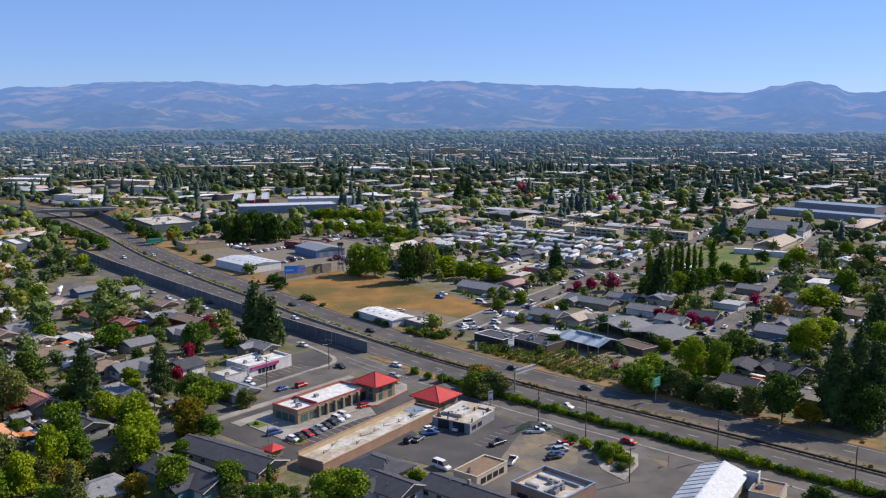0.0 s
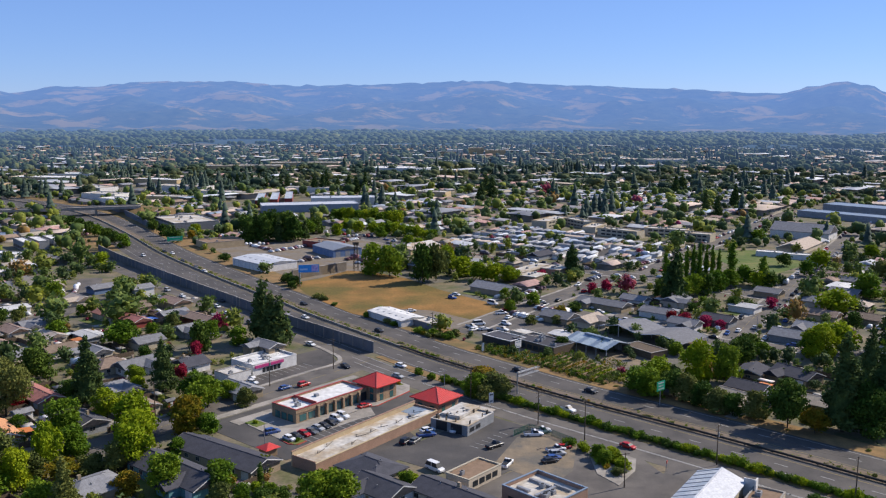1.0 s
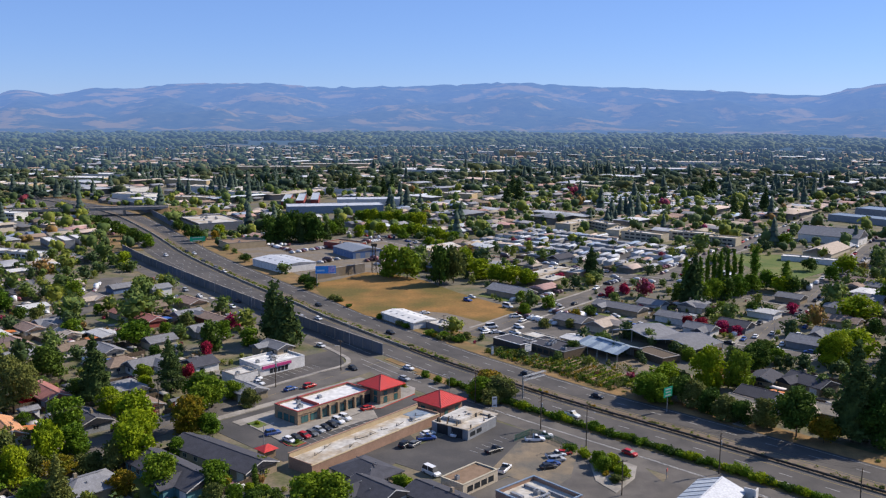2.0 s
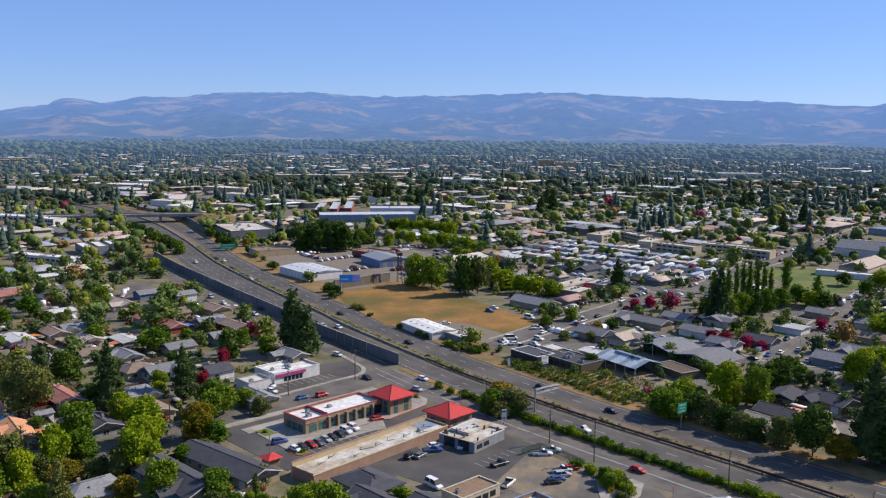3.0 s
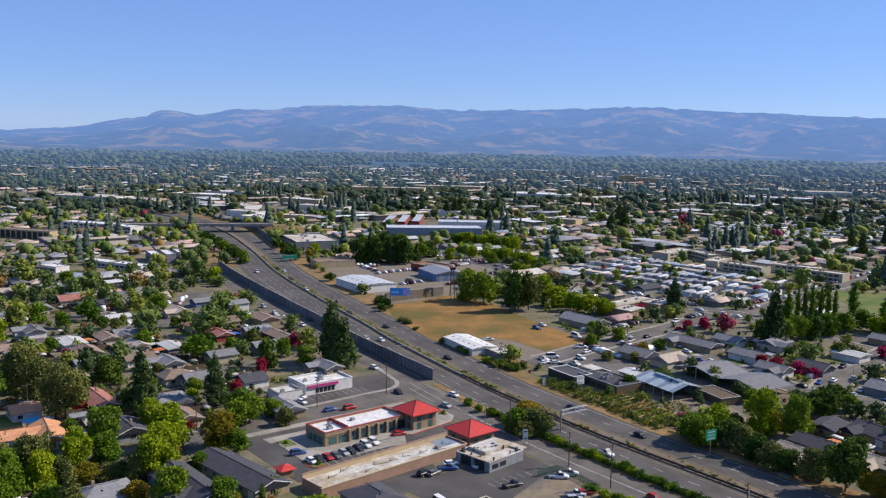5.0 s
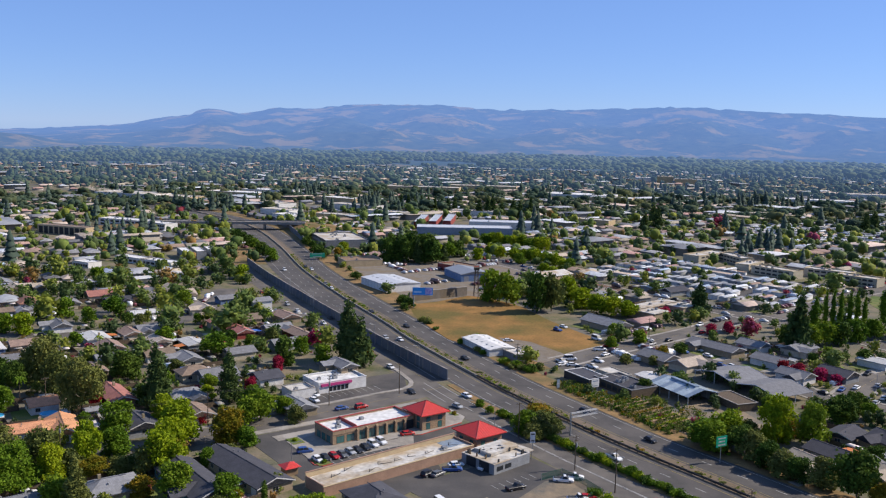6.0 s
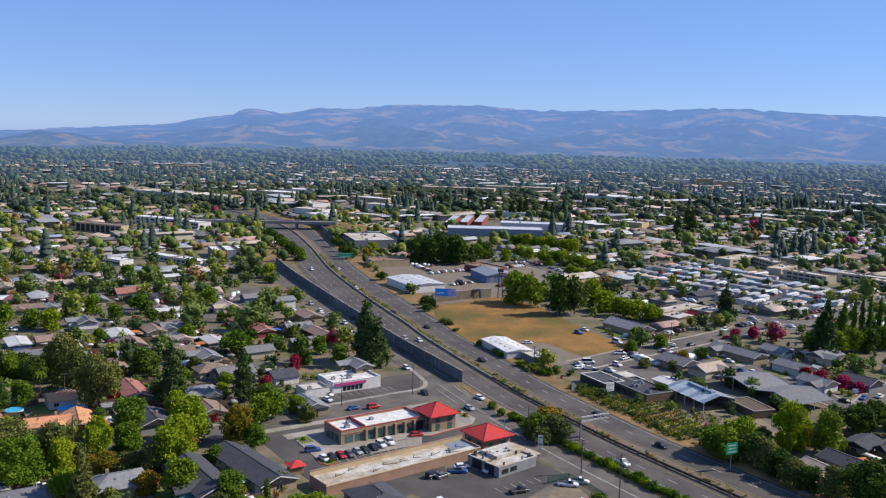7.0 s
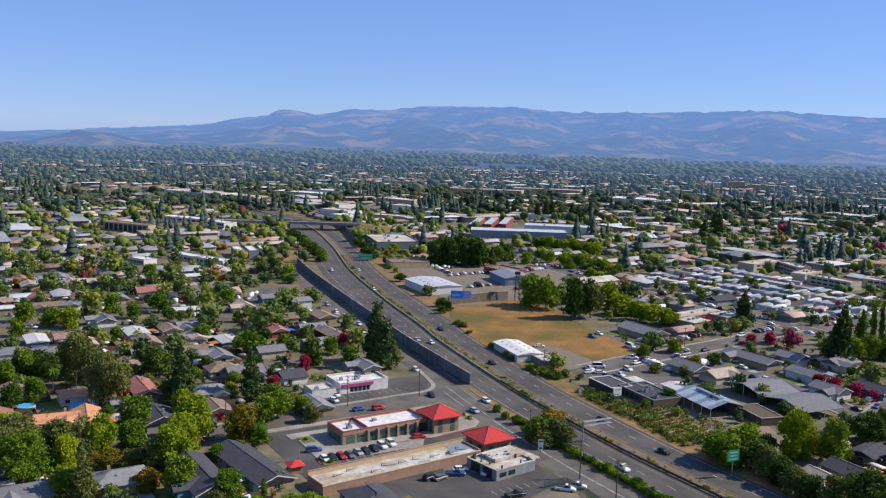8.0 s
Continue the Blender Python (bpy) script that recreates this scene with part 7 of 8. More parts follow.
gan = thing("sign_gantry", "grey cantilever sign gantry over the carriageway", "gantry", pose(51.5, 284.5, 0, 0, 0, 44))
part("column", Build().tube((0, 0, -0.2), (0, 0, 7.4), 0.24, 0.2, 10), METAL_GREY, gan)
for z in (5.9, 7.2):
    for v in (-0.4, 0.4):
        part("chord", Build().tube((0, v, z), (10.5, v, z), 0.12), METAL_GREY, gan)
for i in range(10):
    part("lattice", Build().tube((i * 1.05, -0.4, 5.9), (i * 1.05 + 1.05, -0.4, 7.2), 0.07, n=4).tube((i * 1.05, 0.4, 7.2), (i * 1.05 + 1.05, 0.4, 5.9), 0.07, n=4), METAL_GREY, gan)

# weeds of the median
wr_ = random.Random(31)
for leaf, n_ in (("olive", 700), ("lime", 620)):
    wv, wf = [], []
    for k in range(n_):
        p, w = along(MEDIAN, 640 + 560 * wr_.random() ** 0.9)
        if p.y < 300 and wr_.random() < 0.8:
            continue
        q = p + Vector((-w.y, w.x)) * (0.5 + 3.6 * wr_.random() ** 1.6)
        z = wr_.uniform(0.08, 0.26)
        lv, lf = leaf_cloud(wr_, [(q.x, q.y, z * 0.6, z * 2.4, z * 2.4, z)], 9, 0.4)
        wf += [tuple(i + len(wv) for i in f) for f in lf]
        wv += lv
    tagged(new("median_weeds", scaled_mesh("median_weeds", (wv, wf), LEAF[leaf])), "dry " + TREE_WORDS[leaf] + " weeds along the freeway median", kind="stuff")

# pools and yard things
pl = thing("round_pool", "round above-ground pool with blue water", "pool", pose(-110.2, 257.2, 0))
part("wall", Build().tube((0, 0, 0), (0, 0, 1.15), 2.9, n=24), METAL_WHITE, pl)
part("water", Build().tube((0, 0, 1.16), (0, 0, 1.18), 2.75, n=24), POOL, pl)
copy_thing(pl, pose(-124.4, 250.1, 0))
yard = Build()
slab(yard, [(-117.5, 253), (-113.2, 257.6), (-106.5, 254), (-103.5, 249.5), (-109.5, 243.8)], -0.2, 0.075)
solid("lawn", yard, LAWN, "green lawn round the pool", kind="structure")
kb = Build()
strip(kb, [at_local(-9.9, 266.6, G, u, v) for u, v in ((14.2, -7.75), (16, -8.55), (25, -7.2), (33.4, -5.85))], -0.13, 0.13, 0, 0.23)
strip(kb, [at_local(-9.9, 266.6, G, u, v) for u, v in ((-22.4, -9.6), (-22.9, -13.6), (-21.4, -15.8), (-18, -15.4))], -0.13, 0.13, 0, 0.23)
solid("kerb_red", kb, KERB_RED, "red-painted kerb of the shop lot", kind="structure")
bedb = Build()
for u, v, a_, b_ in ((-20.3, -12.7, 1.9, 2.6), (-18.8, 6.4, 1.9, 2.8), (36.3, 3.5, 0.9, 3.0)):
    slab(bedb, [at_local(-9.9, 266.6, G, u + i * a_, v + j * b_) for i, j in ((-1, -1), (1, -1), (1, 1), (-1, 1))], 0, 0.24)
solid("planting_beds", bedb, LAWN, "small planted green beds in the lot", kind="structure")
for u, v in ((-20.8, -11.3), (-19.9, -13.7), (-19, 6.5), (36.3, 5.5), (36.3, 2)):
    x, y = at_local(-9.9, 266.6, G, u, v)
    tree("bush", x, y, 1.2, 0.9, hr.choice(("green", "autumn", "lime")))
bnk = Build()
slab(bnk, [(-334, 797), (-268, 724), (-196, 612), (-190, 590), (-206, 596), (-290, 715)], -0.2, 0.07)
solid("verge_bank", bnk, VERGE, "dry tan bank above the freeway", kind="structure")
isl = Build()
slab(isl, [(70, 213), (76, 222), (78, 230), (72, 236), (66, 232), (66, 220)], -0.1, 0.16)
solid("corner_island", isl, CONCRETE, "pale concrete corner with planting", kind="structure")
for x, y, h, r, l in ((70.5, 220, 1.4, 1.4, "olive"), (72.5, 223, 1.6, 1.5, "green"), (71.5, 226.5, 2.2, 1.8, "lime"), (73.5, 229, 1.6, 1.5, "olive"), (69, 229, 1.2, 1.2, "autumn"), (69, 224, 1.2, 1.3, "autumn"),
                      (61.5, 239, 2.6, 2.2, "green"), (65, 236, 2.6, 2.2, "lime"), (68.5, 233.5, 2.4, 2.0, "green")):
    tree("bush", x, y, h, r, l)
fn = thing("mesh_fence", "green mesh fence round the vehicle yard", "fence", Matrix())
FENCE = [(47, 246.5), (52, 252), (58, 247), (63, 241), (60, 236)]
for (xa, ya), (xb, yb) in zip(FENCE, FENCE[1:]):
    L = math.hypot(xb - xa, yb - ya)
    m_ = Matrix.Translation((xa, ya, 0)) @ Matrix.Rotation(math.atan2(yb - ya, xb - xa), 4, "Z")
    net = Build().box(0, -0.025, 1.8, L, 0.025, 1.86).box(0, -0.025, 0.1, L, 0.025, 0.16)
    for k in range(int(L / 0.22)):
        net.box(0.22 * k + 0.06, -0.02, 0.1, 0.22 * k + 0.15, 0.02, 1.86)
    part("mesh_panel", net, mat("fence_mesh", (0.03, 0.12, 0.08), (0.02, 0.09, 0.06), 2.0, 0.8), fn, at=m_)
    part("post", Build().tube((0, 0, -0.1), (0, 0, 2.0), 0.05), METAL_GREY, fn, at=m_)

# ---- the town beyond: joined far houses and woods ----
frng = random.Random(21)
LINES = [smooth_line(p, 12) for p, w in STREETS.values()] + [MEDIAN]
HALF = [w for p, w in STREETS.values()] + [24]
LINE_PTS = np.array([(x, y, h) for ln, h in zip(LINES, HALF) for x, y in ln])
PARK = [(30, 614), (67, 579), (99, 549), (138, 520), (158, 548), (184, 596), (160, 622), (128, 660), (112, 682), (92, 704), (58, 662)]
FAR_PARK = [(150, 930), (260, 1060), (410, 1150), (318, 862), (236, 818), (166, 842)]
KEEP_OUT = [[(-47, 471), (-17, 405), (22, 365), (58, 408), (50, 428), (26, 474), (-16, 510)], [(176, 486), (214, 480), (262, 560), (232, 585), (196, 560)],
            [(-118, 590), (-108, 552), (-45, 478), (-16, 504), (20, 580), (-40, 640)], [(28, 374), (66, 340), (112, 280), (125, 330), (112, 400), (84, 425)],
            [(-32, 236), (-42, 262), (-52, 312), (-26, 348), (6, 332), (40, 300), (134, 214), (112, 176), (34, 186), (-12, 214)]]


def inside(x, y, poly):
    hit = False
    for i in range(len(poly)):
        (xa, ya), (xb, yb) = poly[i], poly[i - 1]
        if (ya > y) != (yb > y) and x < (xb - xa) * (y - ya) / (yb - ya) + xa:
            hit = not hit
    return hit


TK = np.array(TAKEN)


def clear(x, y, r, taken=True):
    d = np.hypot(LINE_PTS[:, 0] - x, LINE_PTS[:, 1] - y) - LINE_PTS[:, 2]
    if d.min() < r:
        return False
    if taken and (np.hypot(TK[:, 0] - x, TK[:, 1] - y) < TK[:, 2] + r).any():
        return False
    return not any(inside(x, y, p) for p in KEEP_OUT)


def in_view(x, y):
    a = math.degrees(math.atan2(x - 50, y - 5))
    d = math.hypot(x - 50, y - 5)
    return -52 < a < 38 and d > 170


def joined(name, label, items, material):
    """One mesh from (verts, faces) templates placed by (x, y, z, sx, sy, sz, turn)."""
    V, F, n = [], [], 0
    for (tv, tf), (x, y, z, sx, sy, sz, a) in items:
        c, s = math.cos(a), math.sin(a)
        v = tv * (sx, sy, sz)
        V.append(np.column_stack((v[:, 0] * c - v[:, 1] * s + x, v[:, 0] * s + v[:, 1] * c + y, v[:, 2] + z)))
        F.append(tf + n)
        n += len(tv)
    V, F = np.concatenate(V), np.concatenate(F)
    me = bpy.data.meshes.new(name)
    me.vertices.add(len(V))
    me.vertices.foreach_set("co", V.ravel())
    k = F.shape[1]
    me.loops.add(F.size)
    me.loops.foreach_set("vertex_index", F.ravel())
    me.polygons.add(len(F))
    me.polygons.foreach_set("loop_start", np.arange(len(F)) * k)
    me.polygons.foreach_set("loop_total", np.full(len(F), k))
    me.materials.append(material)
    me.update()
    me.validate()
    return tagged(new(name, me), label, kind="stuff")


def tris(vf):
    f = []
    for q in vf[1]:
        f += [q[:3]] if len(q) == 3 else [(q[i0], q[i1], q[i2]) for i0, i1, i2 in ((0, 1, 2), (0, 2, 3))]
    return np.array([tuple(v) for v in vf[0]], float), np.array(f, int)


WALL_T = (np.array([(x, y, z) for z in (0, 1) for x, y in ((-0.5, -0.5), (0.5, -0.5), (0.5, 0.5), (-0.5, 0.5))], float),
          np.array([(0, 1, 5, 4), (1, 2, 6, 5), (2, 3, 7, 6), (3, 0, 4, 7)]))
ROOF_T = (np.array([(-0.55, -0.58, 0), (0.55, -0.58, 0), (0.55, 0.58, 0), (-0.55, 0.58, 0), (-0.55, 0, 1), (0.55, 0, 1), (0.55, 0, 0.99), (-0.55, 0, 0.99)], float),
          np.array([(0, 1, 5, 4), (2, 3, 4, 5), (1, 2, 6, 5), (3, 0, 4, 7)]))
FAR_ROOF = {
    "grey": mat("far_roof_grey", (0.294, 0.288, 0.294), (0.218, 0.218, 0.224), 0.02, 0.9, island=0.4, fine=0.6),
    "brown": mat("far_roof_brown", (0.422, 0.282, 0.211), (0.294, 0.205, 0.16), 0.02, 0.9, island=0.4, fine=0.6),
    "blue": mat("far_roof_blue_grey", (0.384, 0.448, 0.55), (0.282, 0.346, 0.435), 0.02, 0.7, island=0.3, fine=0.6),
    "tan": mat("far_roof_tan", (0.538, 0.448, 0.346), (0.435, 0.346, 0.269), 0.02, 0.9, island=0.35, fine=0.6),
    "white": mat("far_roof_white", (0.52, 0.525, 0.535), (0.37, 0.39, 0.41), 0.02, 0.8, island=0.45, fine=0.6),
}
FAR_WALL = mat("far_wall", (0.36, 0.33, 0.28), (0.28, 0.25, 0.21), 0.02, 0.9, island=0.35)
roofs = {"grey": [], "brown": [], "blue": [], "white": [], "tan": []}
walls = []
cg, sg = math.cos(radians(GRID)), math.sin(radians(GRID))
for i in range(-70, 140):
    for j in range(-70, 140):
        jj = j * 31.0
        row = j % 2
        uu, vv = i * 19.0 + frng.uniform(-2.5, 2.5), jj + (6.0 if row else -6.0) + frng.uniform(-2, 2)
        x, y = uu * cg - vv * sg, 300 + uu * sg + vv * cg
        d = math.hypot(x - 50, y - 5)
        if not in_view(x, y) or d > 2150 or frng.random() < (0.14 if d < 900 else 0.36 + 0.4 * (d - 900) / 1300):
            continue
        if inside(x, y, PARK) or inside(x, y, FAR_PARK) or not clear(x, y, 8.5):
            continue
        col = frng.choices(("grey", "brown", "white", "tan"), (4.6, 4.6, 2.2 if d > 700 else 3.4, 4))[0]
        L, W = frng.uniform(11, 17), frng.uniform(8, 10.5)
        if d > 720 and frng.random() < 0.1:
            L, W, col = frng.uniform(22, 60), frng.uniform(13, 24), frng.choice(("white", "white", "tan"))
        turn = radians(GRID) + (math.pi / 2 if frng.random() < 0.5 else 0)
        if d < 560 and L < 20:
            house(round(x, 1), round(y, 1), math.degrees(turn), L, W, {"grey": frng.choice(("grey", "grey", "dark")), "brown": frng.choice(("brown", "rust", "tan")), "tan": "tan", "white": "white"}[col], frng.choice(("cream", "white", "tan", "grey")), 1, int(frng.random() < 0.3))
            continue
        h = 2.9 if L < 20 else 5.5
        walls.append((WALL_T, (x, y, -0.1, L, W, h + 0.1, turn)))
        roofs[col].append((ROOF_T, (x, y, h - 0.1, L, W, W * 0.17 if L < 20 else 0.5, turn)))
# back rows between the streets
for i in range(-60, 110):
    for j in range(-49, 110, 2):
        uu, vv = i * 16.5 + frng.uniform(-2, 2), j * 31.0 + 6 + 21.5 + frng.choice((-6.5, 6.5)) + frng.uniform(-1.5, 1.5)
        x, y = uu * cg - vv * sg, 300 + uu * sg + vv * cg
        d = math.hypot(x - 50, y - 5)
        if d < 430 or d > 1150 or not in_view(x, y) or frng.random() < 0.25 or inside(x, y, PARK) or inside(x, y, FAR_PARK) or not clear(x, y, 8.0):
            continue
        L, W, turn = frng.uniform(10, 15), frng.uniform(7.5, 9.5), radians(GRID) + (math.pi / 2 if frng.random() < 0.3 else 0)
        walls.append((WALL_T, (x, y, -0.1, L, W, 3.0, turn)))
        roofs[frng.choices(("grey", "brown", "white", "blue", "tan"), (5, 4, 3, 1, 3))[0]].append((ROOF_T, (x, y, 2.8, L, W, W * 0.17, turn)))
# homes in the park
pk = Build()
slab(pk, PARK, -0.2, 0.03)
slab(pk, FAR_PARK, -0.2, 0.03)
solid("park_lanes", pk, ASPHALT, "dark asphalt lanes of the mobile home park", kind="structure")
pm = []
CARPORT_T = (np.array([(x, y, z) for z in (0.9, 1) for x, y in ((-0.5, -0.5), (0.5, -0.5), (0.5, 0.5), (-0.5, 0.5))], float),
             np.array([(0, 1, 5, 4), (1, 2, 6, 5), (2, 3, 7, 6), (3, 0, 4, 7), (4, 5, 6, 7), (3, 2, 1, 0)]))
carports, lane_cars = [], []
for i in range(-60, 150):
    for j in range(-40, 80):
        uu, vv = i * 6.6 + frng.uniform(-0.5, 0.5), j * 19.0 + frng.uniform(-1.2, 1.2)
        a = radians(-34)
        x, y = 20 + uu * math.cos(a) - vv * math.sin(a), 560 + uu * math.sin(a) + vv * math.cos(a)
        far_park = inside(x, y, FAR_PARK)
        if not (inside(x, y, PARK) or far_park) or not clear(x, y, 4.0) or frng.random() < 0.1:
            continue
        L, W = frng.uniform(9.5, 15), frng.uniform(3.3, 4.6)
        turn = a + (math.pi / 2 if frng.random() < 0.8 else 0) + frng.uniform(-0.09, 0.09)
        pm.append((x, y, L, W, turn, far_park))
        if frng.random() < 0.55:
            sd = frng.choice((-1, 1))
            carports.append((CARPORT_T, (x - math.sin(turn) * sd * (W / 2 + 1.0), y + math.cos(turn) * sd * (W / 2 + 1.0), 0, frng.uniform(4, 8), 2.0, frng.uniform(2.1, 2.5), turn)))
        if frng.random() < 0.5:
            lane_cars.append((x + math.cos(turn) * (L / 2 + 2.6), y + math.sin(turn) * (L / 2 + 2.6), turn + frng.choice((0, math.pi / 2))))
park_walls = []
for k, (x, y, L, W, a, fp) in enumerate(pm):
    h = frng.uniform(2.2, 2.8)
    park_walls.append((WALL_T, (x, y, -0.1, L, W, h, a)))
    roofs[frng.choices(("white", "blue", "grey", "brown", "tan"), (7, 2, 3, 1.5, 2))[0]].append((ROOF_T, (x, y, h - 0.1, L * 0.95, W * 0.92, frng.uniform(0.25, 0.75), a)))
joined("park_carports", "flat metal carport and patio covers among the mobile homes", carports, mat("carport_metal", (0.5, 0.51, 0.5), (0.34, 0.36, 0.4), 0.02, 0.6, island=0.4))
for col, items in roofs.items():
    joined("far_roofs", f"{col} pitched roofs of the town's far houses", items, FAR_ROOF[col])
joined("far_walls", "pale walls of the town's far houses", walls, FAR_WALL)

joined("park_walls", "white and pale walls of the mobile homes", park_walls, mat("park_wall", (0.55, 0.55, 0.54), (0.42, 0.42, 0.41), 0.02, 0.8, island=0.35))

# woods and garden trees
MID_T = []
for k in range(4):
    r = random.Random(40 + k)
    bl = broad_blobs(r, 6)
    MID_T.append(tris(both(core(bl[:4], 0.8, r, 6, 4), leaf_cloud_unit(r, bl, 90, 0.28))))
NEAR_T, LOW_T = [], []
for k in range(3):
    r = random.Random(90 + k)
    bl = broad_blobs(r, 7)
    NEAR_T.append(tris(both(core(bl[:4], 0.6, r, 6, 4), leaf_cloud_unit(r, bl, 240, 0.22))))
    bl = [(r.uniform(-.5, .5), r.uniform(-.5, .5), r.uniform(.3, .6), .55, .55, .4) for _ in range(3)]
    LOW_T.append(tris(both(core(bl, 0.7, r, 5, 3), leaf_cloud(r, bl, 46, 0.36))))
FAR_T, BACK_T, END_T = [], [], []
for k in range(6):                     # rounded crowns of the far town, wider than tall
    r = random.Random(60 + k)
    fb_ = [(0, 0, 0.55, 0.72, 0.7, 0.4)] + [(r.uniform(-.55, .55), r.uniform(-.55, .55), r.uniform(0.4, 0.72), r.uniform(0.4, 0.55), r.uniform(0.4, 0.55), r.uniform(0.2, 0.28)) for _ in range(2)]
    FAR_T.append(tris(both(core(fb_, 0.94, r, 5, 3), leaf_cloud_unit(r, fb_, 14, 0.3))))
    BACK_T.append(tris(both(core(fb_[:2], 0.98, r, 5, 3), leaf_cloud_unit(r, fb_, 3, 0.34))))
    END_T.append(tris(core([(-0.5, 0.1, 0.4, 0.75, 0.6, 0.45), (0.55, -0.1, 0.42, 0.7, 0.55, 0.5)], 0.98, r, 5, 3)))
CON_T = []
for k in range(3):
    r = random.Random(80 + k)
    vs, fs = [], []
    for layer in range(6):
        z, q = 0.06 + 0.155 * layer, (1 - layer / 6.3) ** 0.8
        i0 = len(vs)
        vs += [(math.cos(6.283 * s / 8) * q * r.uniform(0.65, 1.15), math.sin(6.283 * s / 8) * q * r.uniform(0.65, 1.15), z + r.uniform(-0.04, 0.04)) for s in range(8)] + [(r.uniform(-.1, .1), r.uniform(-.1, .1), min(1, z + 0.34))]
        fs += [(i0 + s, i0 + (s + 1) % 8, i0 + 8) for s in range(8)]
    CON_T.append((np.array(vs), np.array(fs)))
mid_items = {"a": [], "b": [], "c": [], "d": [], "e": []}
far_items, con_items, back_items, back_con = [], [], [], []
step = 8.0
for i in range(-95, 95):
    for j in range(0, 122):
        x, y = i * step + frng.uniform(-4, 4), 170 + j * step + frng.uniform(-4, 4)
        d = math.hypot(x - 50, y - 5)
        if not in_view(x, y) or d > 1000:
            continue
        park = inside(x, y, PARK)
        if frng.random() < (0.55 if park else (0.56 if d > 520 else (0.34 if x > 90 else 0.5))) or not clear(x, y, 1.6):
            continue
        h = frng.uniform(2.5, 8.5) if frng.random() < 0.88 else frng.uniform(8.5, 14)
        if park:
            h *= 0.6
        if d < 345:
            h = min(h, frng.uniform(2.5, 6.5) if x > -20 else frng.uniform(4, 8.5))
        if d > 640 and not park and frng.random() < (0.6 if noise.noise(Vector((x * 0.011, y * 0.011, 2.0))) > 0.4 else 0.018):
            h = frng.uniform(9, 20)
            con_items.append((frng.choice(CON_T), (x, y, 0, h * 0.3, h * 0.3, h * 1.15, frng.uniform(0, 6))))
            continue
        if d < 470 and frng.random() < 0.45:
            h = frng.uniform(1.0, 2.6)
        r = h * frng.uniform(0.45, 0.7)
        mid_items[frng.choices("abcde", (5, 4, 3, 0.4, 0.12) if x < 90 else (4, 3, 5, 0.4, 0.2))[0]].append((frng.choice(NEAR_T if d < 345 else (MID_T if d < 620 else FAR_T)), (x, y, -h * 0.1, r, r, h, frng.uniform(0, 6))))
for i in range(-80, 80):               # low shrubs of the yards
    for j in range(0, 60):
        x, y = i * 5.5 + frng.uniform(-2.5, 2.5), 170 + j * 5.5 + frng.uniform(-2.5, 2.5)
        if in_view(x, y) and math.hypot(x - 50, y - 5) < 450 and frng.random() < 0.5 and clear(x, y, 0.7):
            h = frng.uniform(0.7, 2.3)
            mid_items[frng.choice("aaabbccde")].append((frng.choice(LOW_T), (x, y, 0, h * 0.75, h * 0.75, h, frng.uniform(0, 6))))
for k in range(70):                   # trees of the dry cutting beside the freeway
    p, w = along(cut, 4 + (length(cut) - 8) * k / 70)
    q = p + Vector((-w.y, w.x)) * -frng.choice((23, 27, 44, 47))
    h = frng.uniform(3, 8)
    mid_items[frng.choice("acc")].append((frng.choice(MID_T), (q.x, q.y, -h * 0.1, h * 0.5, h * 0.5, h, frng.uniform(0, 6))))
for key, leaf, word in (("a", "green", "green"), ("b", "lime", "yellow-green"), ("c", "dark", "dark green"), ("d", "autumn", "orange-brown"), ("e", "crimson", "crimson flowering")):
    joined("garden_trees", word + " garden trees among the houses", mid_items[key], {"a": mat("garden_leaf", (0.18, 0.25, 0.045), (0.1, 0.155, 0.03), 0.12, 0.8, island=0.25, fine=1.5, thin=0.25),
           "b": mat("garden_leaf_lime", (0.31, 0.34, 0.04), (0.19, 0.235, 0.035), 0.12, 0.8, island=0.25, fine=1.5, thin=0.3), "c": mat("garden_leaf_dark", (0.09, 0.145, 0.035), (0.06, 0.1, 0.028), 0.12, 0.8, island=0.25, fine=1.5, thin=0.2),
           "d": mat("garden_leaf_autumn", (0.36, 0.2, 0.05), (0.24, 0.17, 0.04), 0.12, 0.8, island=0.25, fine=1.5, thin=0.2), "e": mat("garden_blossom", (0.4, 0.05, 0.1), (0.26, 0.04, 0.07), 0.12, 0.8, island=0.25, fine=1.5, thin=0.2)}[key])
ring = 1000.0
while ring < 2150:
    stp = 10.5 + 9.0 * (ring - 1000) / 1450
    n = int(radians(92) * ring / stp)
    for i in range(n):
        a = radians(-52 + 92 * (i + frng.random()) / n)
        rr = ring + frng.uniform(-0.6, 0.6) * stp
        x, y = 50 + rr * math.sin(a), 5 + rr * math.cos(a)
        if frng.random() < 0.2 or noise.noise(Vector((x * 0.005, y * 0.005, 7.0))) > 0.42:
            continue
        h = frng.uniform(4, 9) if frng.random() < 0.9 else frng.uniform(9, 15)
        if frng.random() < (0.45 if noise.noise(Vector((x * 0.007, y * 0.007, 4.0))) > 0.4 else 0.02):
            h = frng.uniform(9, 18)
            (con_items if ring < 1350 else back_con).append((frng.choice(CON_T), (x, y, 0, h * 0.3, h * 0.3, h * 1.15, frng.uniform(0, 6))))
        else:
            r = h * frng.uniform(0.6, 1.0)
            (far_items if ring < 1350 else back_items).append((frng.choice(FAR_T if ring < 1350 else BACK_T), (x, y, -0.5, r, r, h, frng.uniform(0, 6))))
    ring += stp
ring, end_items = 2150.0, []
